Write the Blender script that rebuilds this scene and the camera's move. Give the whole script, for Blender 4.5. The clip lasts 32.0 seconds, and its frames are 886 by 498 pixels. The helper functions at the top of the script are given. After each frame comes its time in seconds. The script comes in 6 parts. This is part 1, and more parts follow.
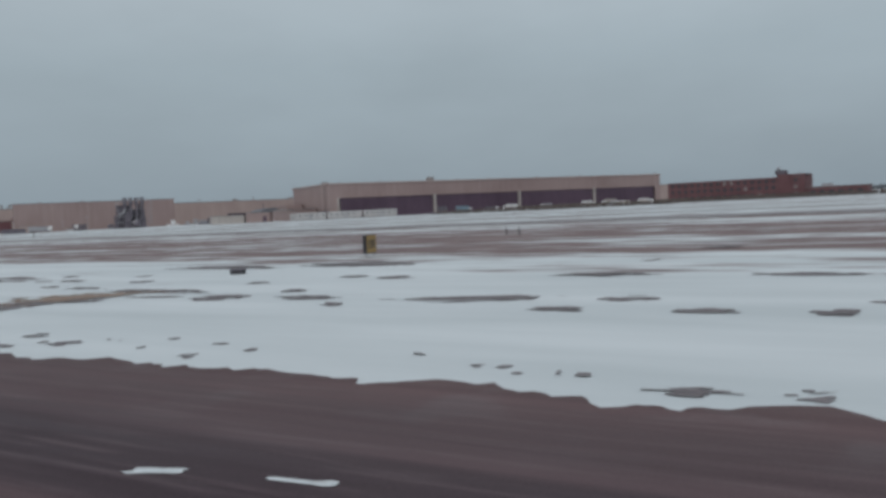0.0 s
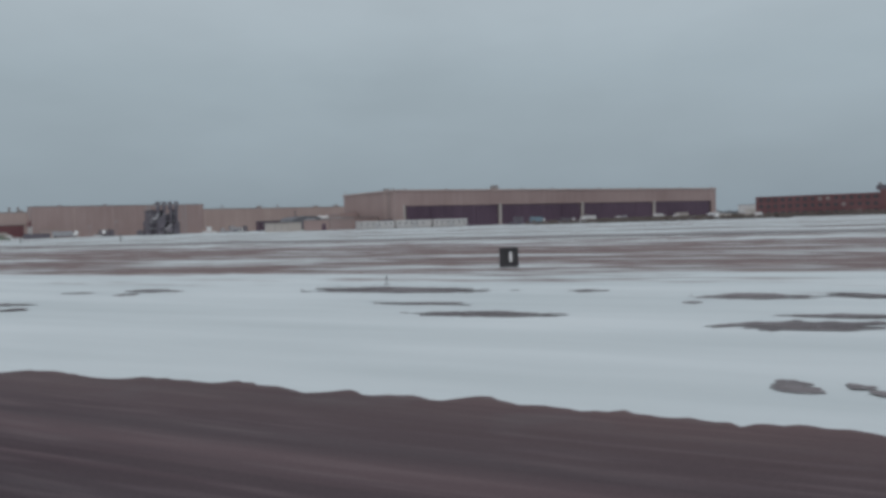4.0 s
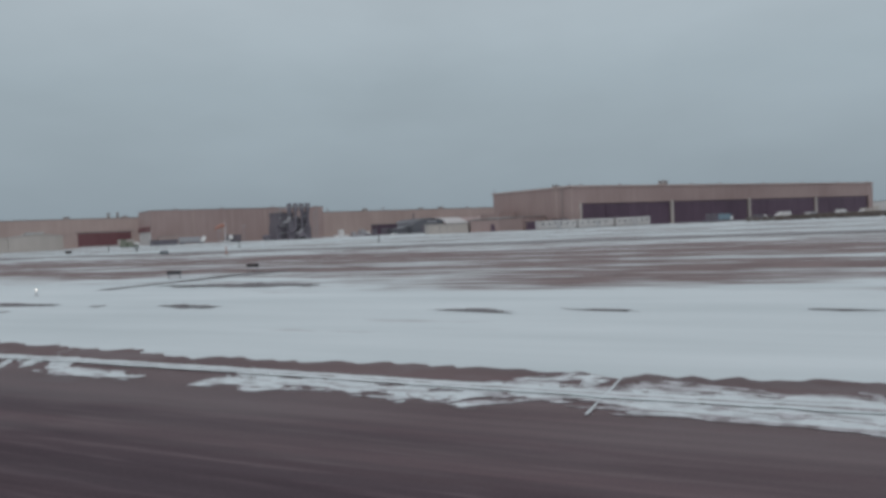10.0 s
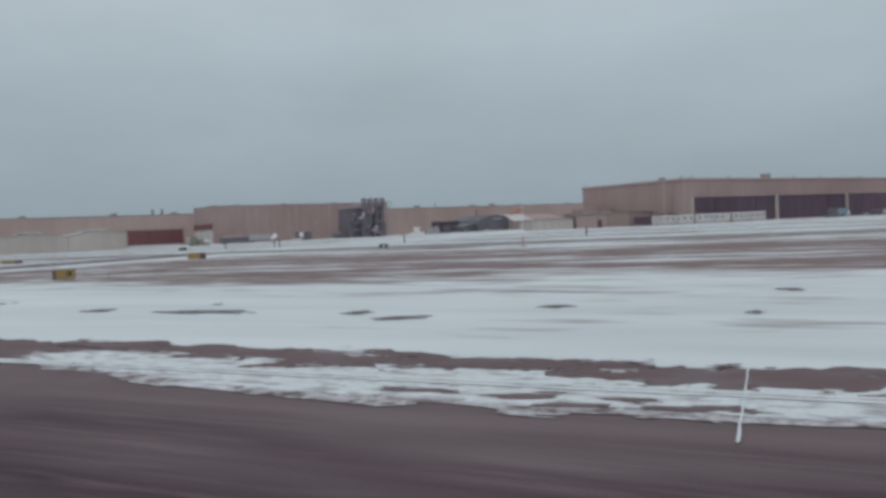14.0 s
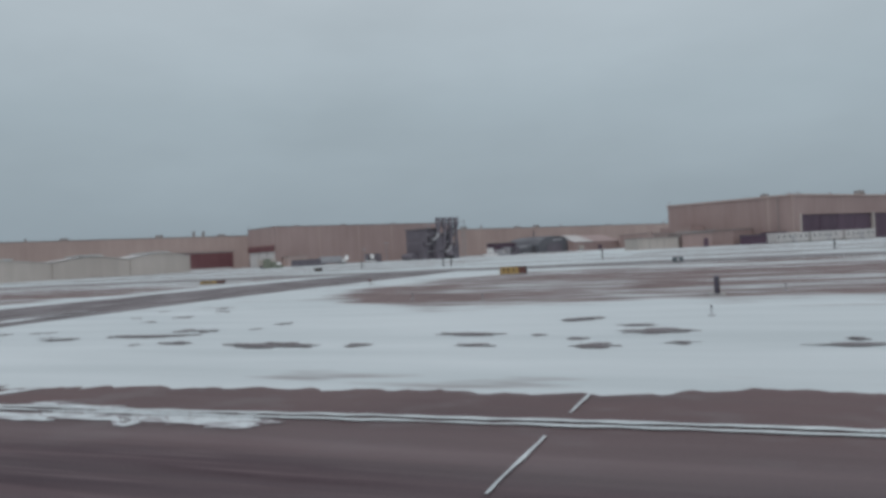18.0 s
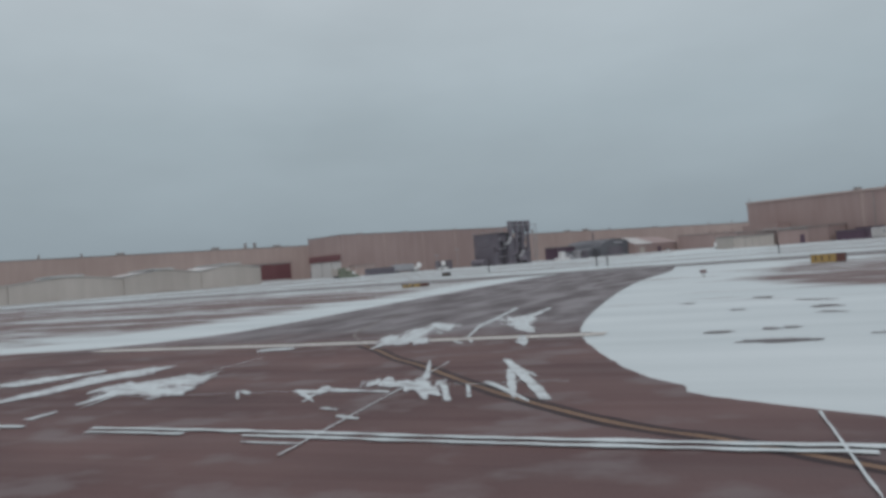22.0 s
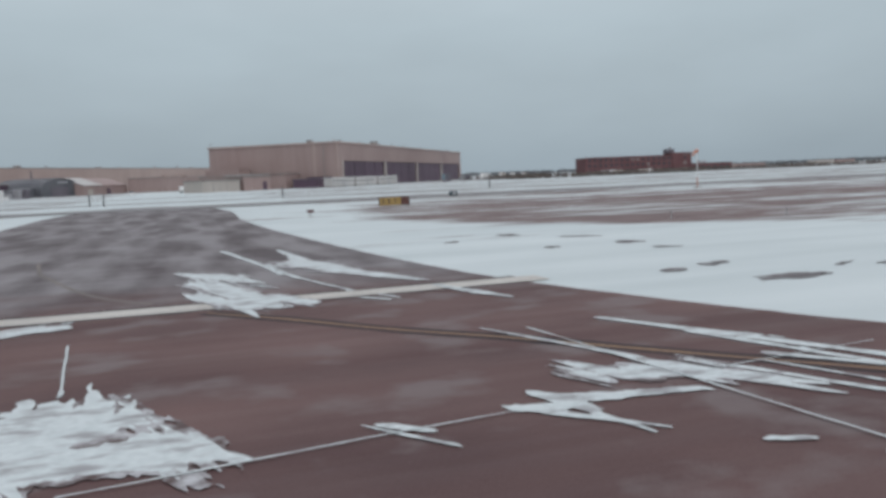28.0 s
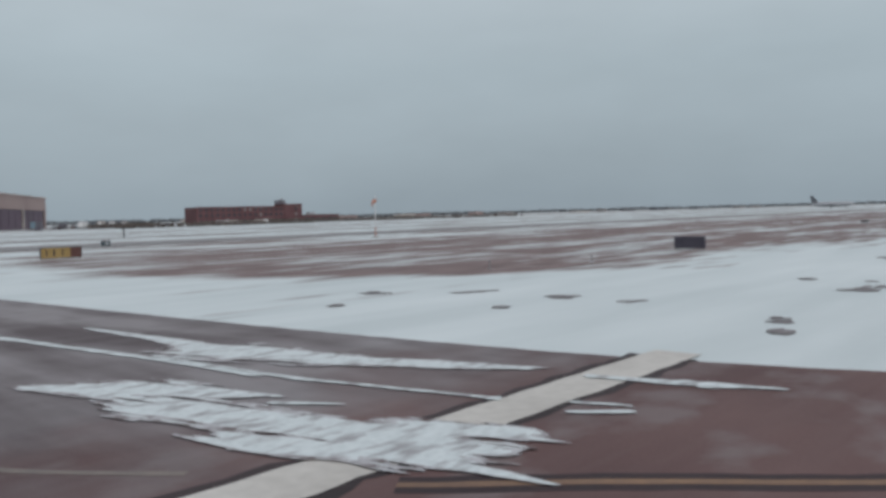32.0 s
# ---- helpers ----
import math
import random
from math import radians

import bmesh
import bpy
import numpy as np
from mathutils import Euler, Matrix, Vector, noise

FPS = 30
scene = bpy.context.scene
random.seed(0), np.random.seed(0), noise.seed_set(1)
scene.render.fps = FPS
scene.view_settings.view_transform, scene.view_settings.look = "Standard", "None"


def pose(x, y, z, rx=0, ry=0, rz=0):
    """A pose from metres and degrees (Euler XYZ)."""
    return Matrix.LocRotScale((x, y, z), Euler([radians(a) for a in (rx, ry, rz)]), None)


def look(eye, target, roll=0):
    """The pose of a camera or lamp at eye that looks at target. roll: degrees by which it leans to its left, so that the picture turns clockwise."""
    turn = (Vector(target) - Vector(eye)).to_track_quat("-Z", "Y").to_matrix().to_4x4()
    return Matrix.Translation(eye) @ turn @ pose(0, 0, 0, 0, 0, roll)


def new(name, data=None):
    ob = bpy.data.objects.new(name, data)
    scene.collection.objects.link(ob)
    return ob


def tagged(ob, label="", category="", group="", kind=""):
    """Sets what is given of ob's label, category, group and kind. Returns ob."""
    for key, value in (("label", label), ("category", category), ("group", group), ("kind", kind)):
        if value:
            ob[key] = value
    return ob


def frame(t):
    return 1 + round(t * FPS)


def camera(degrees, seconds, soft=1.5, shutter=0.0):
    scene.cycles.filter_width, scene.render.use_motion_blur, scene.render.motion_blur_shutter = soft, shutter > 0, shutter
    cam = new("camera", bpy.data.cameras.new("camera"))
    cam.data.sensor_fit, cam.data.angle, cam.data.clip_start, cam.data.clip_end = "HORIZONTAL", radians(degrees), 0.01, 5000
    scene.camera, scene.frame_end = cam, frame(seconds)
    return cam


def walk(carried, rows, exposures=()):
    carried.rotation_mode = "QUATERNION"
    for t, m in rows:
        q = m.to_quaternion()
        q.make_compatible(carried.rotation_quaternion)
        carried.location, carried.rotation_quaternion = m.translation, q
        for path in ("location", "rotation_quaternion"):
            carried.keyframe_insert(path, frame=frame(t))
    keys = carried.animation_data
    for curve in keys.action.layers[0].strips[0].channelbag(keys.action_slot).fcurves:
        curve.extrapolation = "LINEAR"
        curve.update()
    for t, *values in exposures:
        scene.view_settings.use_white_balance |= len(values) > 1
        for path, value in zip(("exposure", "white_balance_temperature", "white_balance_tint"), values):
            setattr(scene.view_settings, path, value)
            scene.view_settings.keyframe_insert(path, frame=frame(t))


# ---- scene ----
EXPOSURE = 0.0
cam = camera(58.9, 32.0, soft=3.6)
# seconds, x, y, height, pitch, lean, yaw
PATH = [
    (0.0, -2.87, 3.39, 2.99, -2.95, -2.79, 29.45),
    (0.5, -10.86, 3.27, 2.99, -2.64, -3.00, 29.12),
    (1.0, -18.77, 3.14, 3.00, -2.43, -2.43, 28.41),
    (1.5, -26.66, 3.00, 2.99, -2.27, -2.92, 28.00),
    (2.0, -34.25, 2.88, 3.00, -2.21, -2.98, 27.63),
    (2.5, -41.86, 2.75, 3.00, -2.38, -2.79, 27.21),
    (3.0, -49.52, 2.60, 3.00, -2.23, -2.52, 26.98),
    (3.5, -57.24, 2.43, 3.01, -2.06, -1.94, 26.71),
    (5.5, -87.63, 1.69, 3.00, -1.91, -1.81, 26.04),
    (6.0, -95.07, 1.50, 3.00, -1.68, -1.65, 26.10),
    (6.5, -102.43, 1.32, 3.00, -1.58, -1.66, 26.05),
    (7.0, -109.69, 1.17, 3.00, -1.41, -2.11, 26.05),
    (7.5, -116.80, 1.03, 3.00, -1.32, -2.37, 26.03),
    (8.0, -123.69, 0.92, 3.01, -1.32, -2.18, 26.18),
    (8.5, -130.28, 0.87, 3.00, -1.33, -2.57, 26.45),
    (9.0, -136.77, 0.84, 3.06, -1.42, -2.70, 26.61),
    (9.5, -143.41, 0.82, 3.00, -1.51, -2.57, 26.61),
    (10.0, -150.14, 0.81, 3.01, -1.55, -2.48, 26.66),
    (10.5, -156.98, 0.80, 3.00, -1.64, -2.36, 26.75),
    (11.0, -163.88, 0.80, 3.00, -1.64, -2.31, 26.76),
    (11.5, -170.86, 0.82, 3.00, -1.60, -2.46, 26.58),
    (12.0, -177.98, 0.82, 2.99, -1.56, -2.80, 26.28),
    (12.5, -185.22, 0.84, 3.00, -1.64, -2.44, 25.80),
    (13.0, -192.56, 0.88, 3.00, -1.63, -2.65, 25.46),
    (13.5, -199.89, 0.93, 3.00, -1.60, -2.98, 25.26),
    (14.0, -207.22, 1.00, 2.98, -1.52, -2.56, 24.90),
    (14.5, -214.52, 1.08, 3.00, -1.39, -2.41, 24.63),
    (16.5, -242.61, 1.47, 3.01, -0.39, -3.03, 22.91),
    (17.0, -248.96, 1.48, 3.02, -0.08, -3.08, 22.66),
    (17.5, -255.04, 1.47, 3.00, 0.12, -2.67, 22.43),
    (18.0, -260.93, 1.43, 3.03, 0.27, -2.85, 22.44),
    (18.5, -266.65, 1.41, 3.01, 0.30, -3.33, 22.63),
    (19.0, -272.01, 1.39, 3.03, 0.33, -3.34, 22.44),
    (19.5, -276.95, 1.37, 2.97, 0.59, -3.64, 22.34),
    (20.0, -281.30, 1.39, 3.01, 0.92, -3.99, 22.17),
    (20.5, -285.11, 1.47, 2.98, 1.01, -4.06, 22.06),
    (21.0, -288.61, 1.57, 3.01, 1.04, -3.84, 22.38),
    (21.5, -291.99, 1.69, 2.99, 0.89, -4.75, 22.92),
    (22.0, -294.73, 1.96, 2.95, 1.04, -4.33, 22.28),
    (22.5, -296.96, 2.23, 2.97, 1.18, -4.63, 22.05),
    (23.0, -298.87, 2.50, 2.97, 1.08, -4.39, 22.82),
    (23.5, -300.52, 2.77, 2.98, 1.07, -4.17, 21.78),
    (24.0, -301.91, 3.10, 2.99, 1.18, -4.28, 19.86),
    (24.5, -303.17, 3.49, 3.03, 0.96, -4.65, 18.21),
    (26.5, -306.66, 6.15, 2.98, -0.38, -3.35, 0.31),
    (27.0, -307.66, 7.21, 2.98, -4.62, -1.76, -8.32),
    (27.5, -308.65, 8.46, 2.98, -5.40, -1.49, -13.38),
    (28.0, -309.52, 9.83, 2.97, -5.31, -2.27, -17.72),
    (28.5, -310.45, 11.20, 2.95, -4.78, -2.02, -21.43),
    (29.0, -311.37, 12.63, 2.91, -4.27, -2.23, -25.17),
    (29.5, -312.25, 14.08, 2.96, -3.92, -2.10, -28.99),
    (30.0, -313.00, 15.61, 2.98, -3.55, -1.78, -32.70),
    (30.5, -313.56, 17.22, 2.98, -3.38, -1.69, -36.51),
    (31.0, -314.09, 18.92, 2.99, -2.96, -1.63, -40.31),
    (31.5, -314.57, 20.69, 2.99, -2.72, -1.54, -43.75),
    (32.0, -315.10, 22.51, 2.97, -2.56, -1.45, -46.99),
]


def aim(x, y, z, pitch, lean, yaw):
    p, w = radians(pitch), radians(yaw)
    return look((x, y, z), (x - math.sin(w) * math.cos(p), y + math.cos(w) * math.cos(p), z + math.sin(p)), lean)


walk(cam, [(t, aim(*row)) for t, *row in PATH], exposures=[(t, s, 6350 if t < 20 else 6420, 15) for t, s in ((0.0, 0.0), (9.0, 0.0), (12.0, 0.02), (14.0, 0.12), (17.0, 0.10), (19.5, -0.07), (21.0, -0.12), (22.3, 0.06), (24.0, 0.08), (27.0, 0.20), (28.0, 0.30), (30.0, 0.35), (32.0, 0.14))])

# ---- world and light: a low, even overcast ----
world = bpy.data.worlds.new("overcast")
scene.world = world
world.use_nodes = True
wn, wl = world.node_tree.nodes, world.node_tree.links
wn.clear()
w_out = wn.new("ShaderNodeOutputWorld")
w_bg = wn.new("ShaderNodeBackground")
w_sky = wn.new("ShaderNodeTexSky")
w_sky.sky_type, w_sky.sun_disc = "NISHITA", False
w_sky.sun_elevation, w_sky.sun_rotation = radians(38), radians(205)
w_sky.air_density, w_sky.dust_density = 1.5, 4.0
w_sat = wn.new("ShaderNodeHueSaturation")
w_sat.inputs["Saturation"].default_value, w_sat.inputs["Value"].default_value = 0.25, 0.09
w_co = wn.new("ShaderNodeTexCoord")
w_sep = wn.new("ShaderNodeSeparateXYZ")
w_ramp = wn.new("ShaderNodeValToRGB")
el = w_ramp.color_ramp.elements
el[0].position, el[0].color = 0.0, (0.277, 0.345, 0.376, 1)
el[1].position, el[1].color = 1.0, (0.66, 0.69, 0.71, 1)
for p, c in ((0.08, (0.297, 0.373, 0.403)), (0.18, (0.341, 0.426, 0.453)), (0.30, (0.421, 0.501, 0.523)), (0.5, (0.56, 0.61, 0.63))):
    e = el.new(p)
    e.color = (*c, 1)
w_map = wn.new("ShaderNodeMapping")
w_map.inputs["Scale"].default_value = (2.2, 2.2, 6.0)
w_noise = wn.new("ShaderNodeTexNoise")
w_noise.inputs["Scale"].default_value, w_noise.inputs["Detail"].default_value = 1.6, 5.0
w_cr = wn.new("ShaderNodeMapRange")
w_cr.inputs[1].default_value, w_cr.inputs[2].default_value, w_cr.inputs[3].default_value, w_cr.inputs[4].default_value = 0.3, 0.7, 0.94, 1.06
w_mul = wn.new("ShaderNodeMixRGB")
w_mul.blend_type, w_mul.inputs[0].default_value = "MULTIPLY", 1.0
w_mix = wn.new("ShaderNodeMixRGB")
w_mix.inputs[0].default_value = 0.12
wl.new(w_co.outputs["Generated"], w_sep.inputs[0])
wl.new(w_sep.outputs["Z"], w_ramp.inputs[0])
wl.new(w_co.outputs["Generated"], w_map.inputs[0])
wl.new(w_map.outputs[0], w_noise.inputs["Vector"])
wl.new(w_noise.outputs[0], w_cr.inputs[0])
wl.new(w_ramp.outputs[0], w_mul.inputs[1])
wl.new(w_cr.outputs[0], w_mul.inputs[2])
wl.new(w_sky.outputs[0], w_sat.inputs["Color"])
wl.new(w_mul.outputs[0], w_mix.inputs[1])
wl.new(w_sat.outputs[0], w_mix.inputs[2])
wl.new(w_mix.outputs[0], w_bg.inputs[0])
wl.new(w_bg.outputs[0], w_out.inputs[0])
sun = new("sun", bpy.data.lights.new("sun", "SUN"))
sun.data.energy, sun.data.angle, sun.data.color = 0.5, radians(25), (1.0, 0.97, 0.93)
sun.matrix_world = look((120, -200, 200), (0, 0, 0))


# ---- materials ----
def nmat(name, rough=0.8, metal=0.0):
    m = bpy.data.materials.new(name)
    m.use_nodes = True
    b = m.node_tree.nodes["Principled BSDF"]
    b.inputs["Roughness"].default_value, b.inputs["Metallic"].default_value = rough, metal
    return m, m.node_tree.nodes, m.node_tree.links, b


def node_noise(n, l, scale, detail=4.0, stretch=(1, 1, 1), coords=None):
    co = n.new("ShaderNodeNewGeometry") if coords is None else coords
    mp = n.new("ShaderNodeMapping")
    mp.inputs["Scale"].default_value = stretch
    tx = n.new("ShaderNodeTexNoise")
    tx.inputs["Scale"].default_value, tx.inputs["Detail"].default_value = scale, detail
    l.new(co.outputs["Position"], mp.inputs[0])
    l.new(mp.outputs[0], tx.inputs["Vector"])
    return tx.outputs[0]


def node_map(n, l, value, a, b, c=0.0, d=1.0):
    r = n.new("ShaderNodeMapRange")
    for i, v in enumerate((a, b, c, d)):
        r.inputs[i + 1].default_value = v
    l.new(value, r.inputs[0])
    return r.outputs[0]


def node_mix(n, l, fac, a, b, mode="MIX"):
    x = n.new("ShaderNodeMixRGB")
    x.blend_type = mode
    for i, v in enumerate((fac, a, b)):
        if hasattr(v, "is_linked"):
            l.new(v, x.inputs[i])
        else:
            x.inputs[i].default_value = v if i == 0 else (*v, 1)
    return x.outputs[0]


def node_math(n, l, op, a, b):
    x = n.new("ShaderNodeMath")
    x.operation = op
    for i, v in enumerate((a, b)):
        if hasattr(v, "is_linked"):
            l.new(v, x.inputs[i])
        else:
            x.inputs[i].default_value = v
    return x.outputs[0]


def node_bump(n, l, b, height, strength=0.3, distance=0.05):
    u = n.new("ShaderNodeBump")
    u.inputs["Strength"].default_value, u.inputs["Distance"].default_value = strength, distance
    l.new(height, u.inputs["Height"])
    l.new(u.outputs[0], b.inputs["Normal"])


def surface(name, a, b, rough=0.8, metal=0.0, grain=3.0, patches=0.25, stretch=(1, 1, 1), bump=0.15, vary=0.0):
    """Two scales of variation between colours a and b."""
    m, n, l, p = nmat(name, rough, metal)
    fine = node_map(n, l, node_noise(n, l, grain, 6.0, stretch), 0.3, 0.7)
    large = node_map(n, l, node_noise(n, l, patches, 3.0, stretch), 0.35, 0.65)
    f = node_math(n, l, "MULTIPLY", node_math(n, l, "ADD", fine, large), 0.5)
    col = node_mix(n, l, f, a, b)
    if vary:
        oi = n.new("ShaderNodeObjectInfo")
        col = node_mix(n, l, 1.0, col, node_map(n, l, oi.outputs["Random"], 0, 1, 1 - vary, 1 + vary), "MULTIPLY")
    l.new(col, p.inputs["Base Color"])
    l.new(node_map(n, l, fine, 0, 1, max(rough - 0.08, 0.05), min(rough + 0.08, 1)), p.inputs["Roughness"])
    if bump:
        node_bump(n, l, p, fine, bump, 0.02)
    return m


def cladding(name, a, b, pitch=1.2, rough=0.6):
    """Profiled metal sheet: ribs along the wall, weather streaks running down."""
    m, n, l, p = nmat(name, rough)
    co = n.new("ShaderNodeTexCoord")
    sep = n.new("ShaderNodeSeparateXYZ")
    l.new(co.outputs["Object"], sep.inputs[0])
    run = node_math(n, l, "ADD", sep.outputs["X"], sep.outputs["Y"])
    saw = node_math(n, l, "FRACT", node_math(n, l, "MULTIPLY", run, 1.0 / pitch), 0.0)
    rib = node_map(n, l, saw, 0.0, 0.12, 0.0, 1.0)
    mp = n.new("ShaderNodeMapping")
    mp.inputs["Scale"].default_value = (0.5, 0.5, 0.05)
    tx = n.new("ShaderNodeTexNoise")
    tx.inputs["Scale"].default_value, tx.inputs["Detail"].default_value = 1.0, 6.0
    l.new(co.outputs["Object"], mp.inputs[0])
    l.new(mp.outputs[0], tx.inputs["Vector"])
    streak = node_map(n, l, tx.outputs[0], 0.3, 0.7)
    large = node_map(n, l, node_noise(n, l, 0.05, 3.0), 0.35, 0.65)
    f = node_math(n, l, "MULTIPLY", node_math(n, l, "ADD", streak, large), 0.5)
    l.new(node_mix(n, l, f, a, b), p.inputs["Base Color"])
    node_bump(n, l, p, rib, 0.18, 0.05)
    return m


def ground_material():
    """Snow over dormant grass, in drifts that follow the wind along the runway; the cover thins out in belts."""
    m, n, l, p = nmat("snow_and_grass", 0.85)
    geo = n.new("ShaderNodeNewGeometry")
    sep = n.new("ShaderNodeSeparateXYZ")
    l.new(geo.outputs["Position"], sep.inputs[0])
    wander = node_map(n, l, node_noise(n, l, 1.0, 3.0, (0.02, 0.035, 0)), 0.3, 0.7, -5.0, 5.0)
    yy = node_math(n, l, "ADD", sep.outputs["Y"], wander)
    ramp = n.new("ShaderNodeValToRGB")
    l.new(node_map(n, l, yy, 0.0, 400.0), ramp.inputs[0])
    els = ramp.color_ramp.elements
    els[0].position, els[0].color = 0.0, (1, 1, 1, 1)
    els[1].position, els[1].color = 1.0, (0.55, 0.55, 0.55, 1)
    for y, v in ((32, 1), (36, 0.80), (41, 0.62), (46, 0.40), (54.02, 0.28), (58.1, 0.44), (61.16, 0.5), (65.24, 0.32), (77.48, 0.28), (87.68, 0.34), (95.84, 0.5), (101.96, 0.62), (110.12, 0.5), (118.28, 0.4), (132.56, 0.46), (140.72, 0.72), (155, 0.7), (163.16, 0.45), (171.32, 0.72), (206, 0.62), (257, 0.68), (328.4, 0.6)):
        e = els.new(y / 400.0)
        e.color = (v, v, v, 1)
    # snow thrown up along both edges of the taxiway
    corner = node_map(n, l, sep.outputs["Y"], 42.0, 58.0, -14.0, 0.0)
    bank = node_math(n, l, "MULTIPLY", node_map(n, l, node_math(n, l, "ADD", node_math(n, l, "ADD", sep.outputs["X"], wander), corner), -293.0, -298.0), node_map(n, l, sep.outputs["X"], -334.0, -328.0))
    full = node_math(n, l, "ADD", ramp.outputs[0], node_math(n, l, "MULTIPLY", bank, 0.5))
    drift = node_noise(n, l, 1.0, 6.0, (0.040, 0.19, 0))
    small = node_noise(n, l, 1.0, 5.0, (0.20, 0.85, 0))
    cover = node_math(n, l, "ADD", node_math(n, l, "MULTIPLY", drift, 0.58), node_math(n, l, "MULTIPLY", small, 0.42))
    bare = node_math(n, l, "SUBTRACT", node_map(n, l, cover, 0.32, 0.68), full)
    mask = node_map(n, l, bare, -0.20, 0.18)
    grass = node_mix(n, l, node_map(n, l, node_noise(n, l, 1.0, 5.0, (0.3, 0.8, 0)), 0.3, 0.7), (0.118, 0.078, 0.076), (0.215, 0.158, 0.152))
    snow = node_mix(n, l, node_map(n, l, node_noise(n, l, 1.0, 6.0, (0.06, 0.35, 0)), 0.3, 0.7), (0.50, 0.562, 0.572), (0.62, 0.680, 0.690))
    l.new(node_mix(n, l, mask, snow, grass), p.inputs["Base Color"])
    node_bump(n, l, p, node_math(n, l, "ADD", drift, node_noise(n, l, 2.5, 5.0)), 0.25, 0.06)
    return m


def pavement_material():
    """Worn asphalt: dark and streaked by tyres along the runway, browner at the junction, grey with frost on the taxiway."""
    m, n, l, p = nmat("asphalt", 0.75)
    geo = n.new("ShaderNodeNewGeometry")
    sep = n.new("ShaderNodeSeparateXYZ")
    l.new(geo.outputs["Position"], sep.inputs[0])
    streak = node_map(n, l, node_noise(n, l, 1.0, 6.0, (0.05, 1.1, 0)), 0.3, 0.7)
    fine = node_map(n, l, node_noise(n, l, 1.0, 5.0, (0.35, 4.5, 0)), 0.3, 0.7)
    blot = node_map(n, l, node_noise(n, l, 1.0, 5.0, (0.16, 0.26, 0)), 0.3, 0.7)
    tracks = node_map(n, l, node_noise(n, l, 1.0, 4.0, (0.018, 0.55, 0)), 0.44, 0.58)
    # the cabin window's purplish glare is mixed into these asphalt tones
    dark = node_mix(n, l, streak, (0.070, 0.041, 0.051), (0.155, 0.100, 0.110))
    dark = node_mix(n, l, tracks, (0.046, 0.026, 0.037), dark)
    dark = node_mix(n, l, node_map(n, l, fine, 0.50, 0.95, 0.0, 0.5), dark, (0.20, 0.15, 0.16))
    lines = node_map(n, l, node_noise(n, l, 1.0, 3.0, (0.010, 1.7, 0)), 0.50, 0.60, 0.0, 0.62)
    dark = node_mix(n, l, lines, dark, (0.040, 0.022, 0.032))
    dark = node_mix(n, l, 1.0, dark, node_map(n, l, sep.outputs["X"], -60.0, -110.0, 0.70, 0.93), "MULTIPLY")
    # dusty grey shoulder beside the snow
    rim = node_math(n, l, "ADD", sep.outputs["Y"], node_map(n, l, node_noise(n, l, 1.0, 4.0, (0.12, 0.5, 0)), 0.3, 0.7, -2.0, 2.0))
    dust = node_mix(n, l, streak, (0.100, 0.080, 0.084), (0.205, 0.172, 0.178))
    dark = node_mix(n, l, node_math(n, l, "MULTIPLY", node_map(n, l, rim, 8.5, 12.5, 0.0, 0.85), node_map(n, l, sep.outputs["X"], -70.0, -120.0, 0.30, 1.0)), dark, dust)
    brown = node_mix(n, l, blot, (0.092, 0.050, 0.050), (0.178, 0.106, 0.099))
    brown = node_mix(n, l, node_map(n, l, fine, 0.55, 1.0, 0.0, 0.14), brown, (0.16, 0.115, 0.105))
    frost = node_map(n, l, node_noise(n, l, 1.0, 6.0, (0.50, 0.62, 0)), 0.53, 0.64, 0.0, 0.62)
    brown = node_mix(n, l, frost, brown, (0.22, 0.19, 0.19))
    grey = node_mix(n, l, node_map(n, l, node_noise(n, l, 1.0, 6.0, (0.50, 0.13, 0)), 0.38, 0.62), (0.100, 0.085, 0.090), (0.275, 0.262, 0.270))
    west = node_map(n, l, sep.outputs["X"], -271.0, -299.0)
    north = node_map(n, l, sep.outputs["Y"], 11.0, 15.0)
    f_brown = node_math(n, l, "MULTIPLY", west, node_map(n, l, sep.outputs["Y"], 3.0, 11.0, 0.35, 1.0))
    col = node_mix(n, l, f_brown, node_mix(n, l, north, dark, node_mix(n, l, 0.5, dark, brown)), brown)
    edge = node_math(n, l, "ADD", sep.outputs["Y"], node_map(n, l, node_noise(n, l, 1.0, 4.0, (0.3, 0.3, 0)), 0.3, 0.7, -2.5, 2.5))
    col = node_mix(n, l, node_math(n, l, "MULTIPLY", west, node_map(n, l, edge, 29.5, 34.5)), col, grey)
    grain = node_noise(n, l, 40.0, 3.0)
    col = node_mix(n, l, 0.18, col, node_mix(n, l, node_map(n, l, grain, 0.35, 0.65), (0.034, 0.022, 0.025), (0.17, 0.125, 0.125)))
    l.new(col, p.inputs["Base Color"])
    l.new(node_map(n, l, streak, 0, 1, 0.6, 0.9), p.inputs["Roughness"])
    p.inputs["Specular IOR Level"].default_value = 0.25
    node_bump(n, l, p, grain, 0.2, 0.01)
    return m


def powder_material():
    """Powder snow so thin that the asphalt shows through in streaks."""
    m, n, l, p = nmat("powder_snow", 0.9)
    f = node_map(n, l, node_noise(n, l, 1.0, 5.0, (2.6, 2.6, 0)), 0.34, 0.58)
    f = node_math(n, l, "MULTIPLY", f, node_map(n, l, node_noise(n, l, 14.0, 3.0), 0.3, 0.6, 0.5, 1.0))
    l.new(node_mix(n, l, f, (0.10, 0.068, 0.066), (0.50, 0.51, 0.53)), p.inputs["Base Color"])
    return m


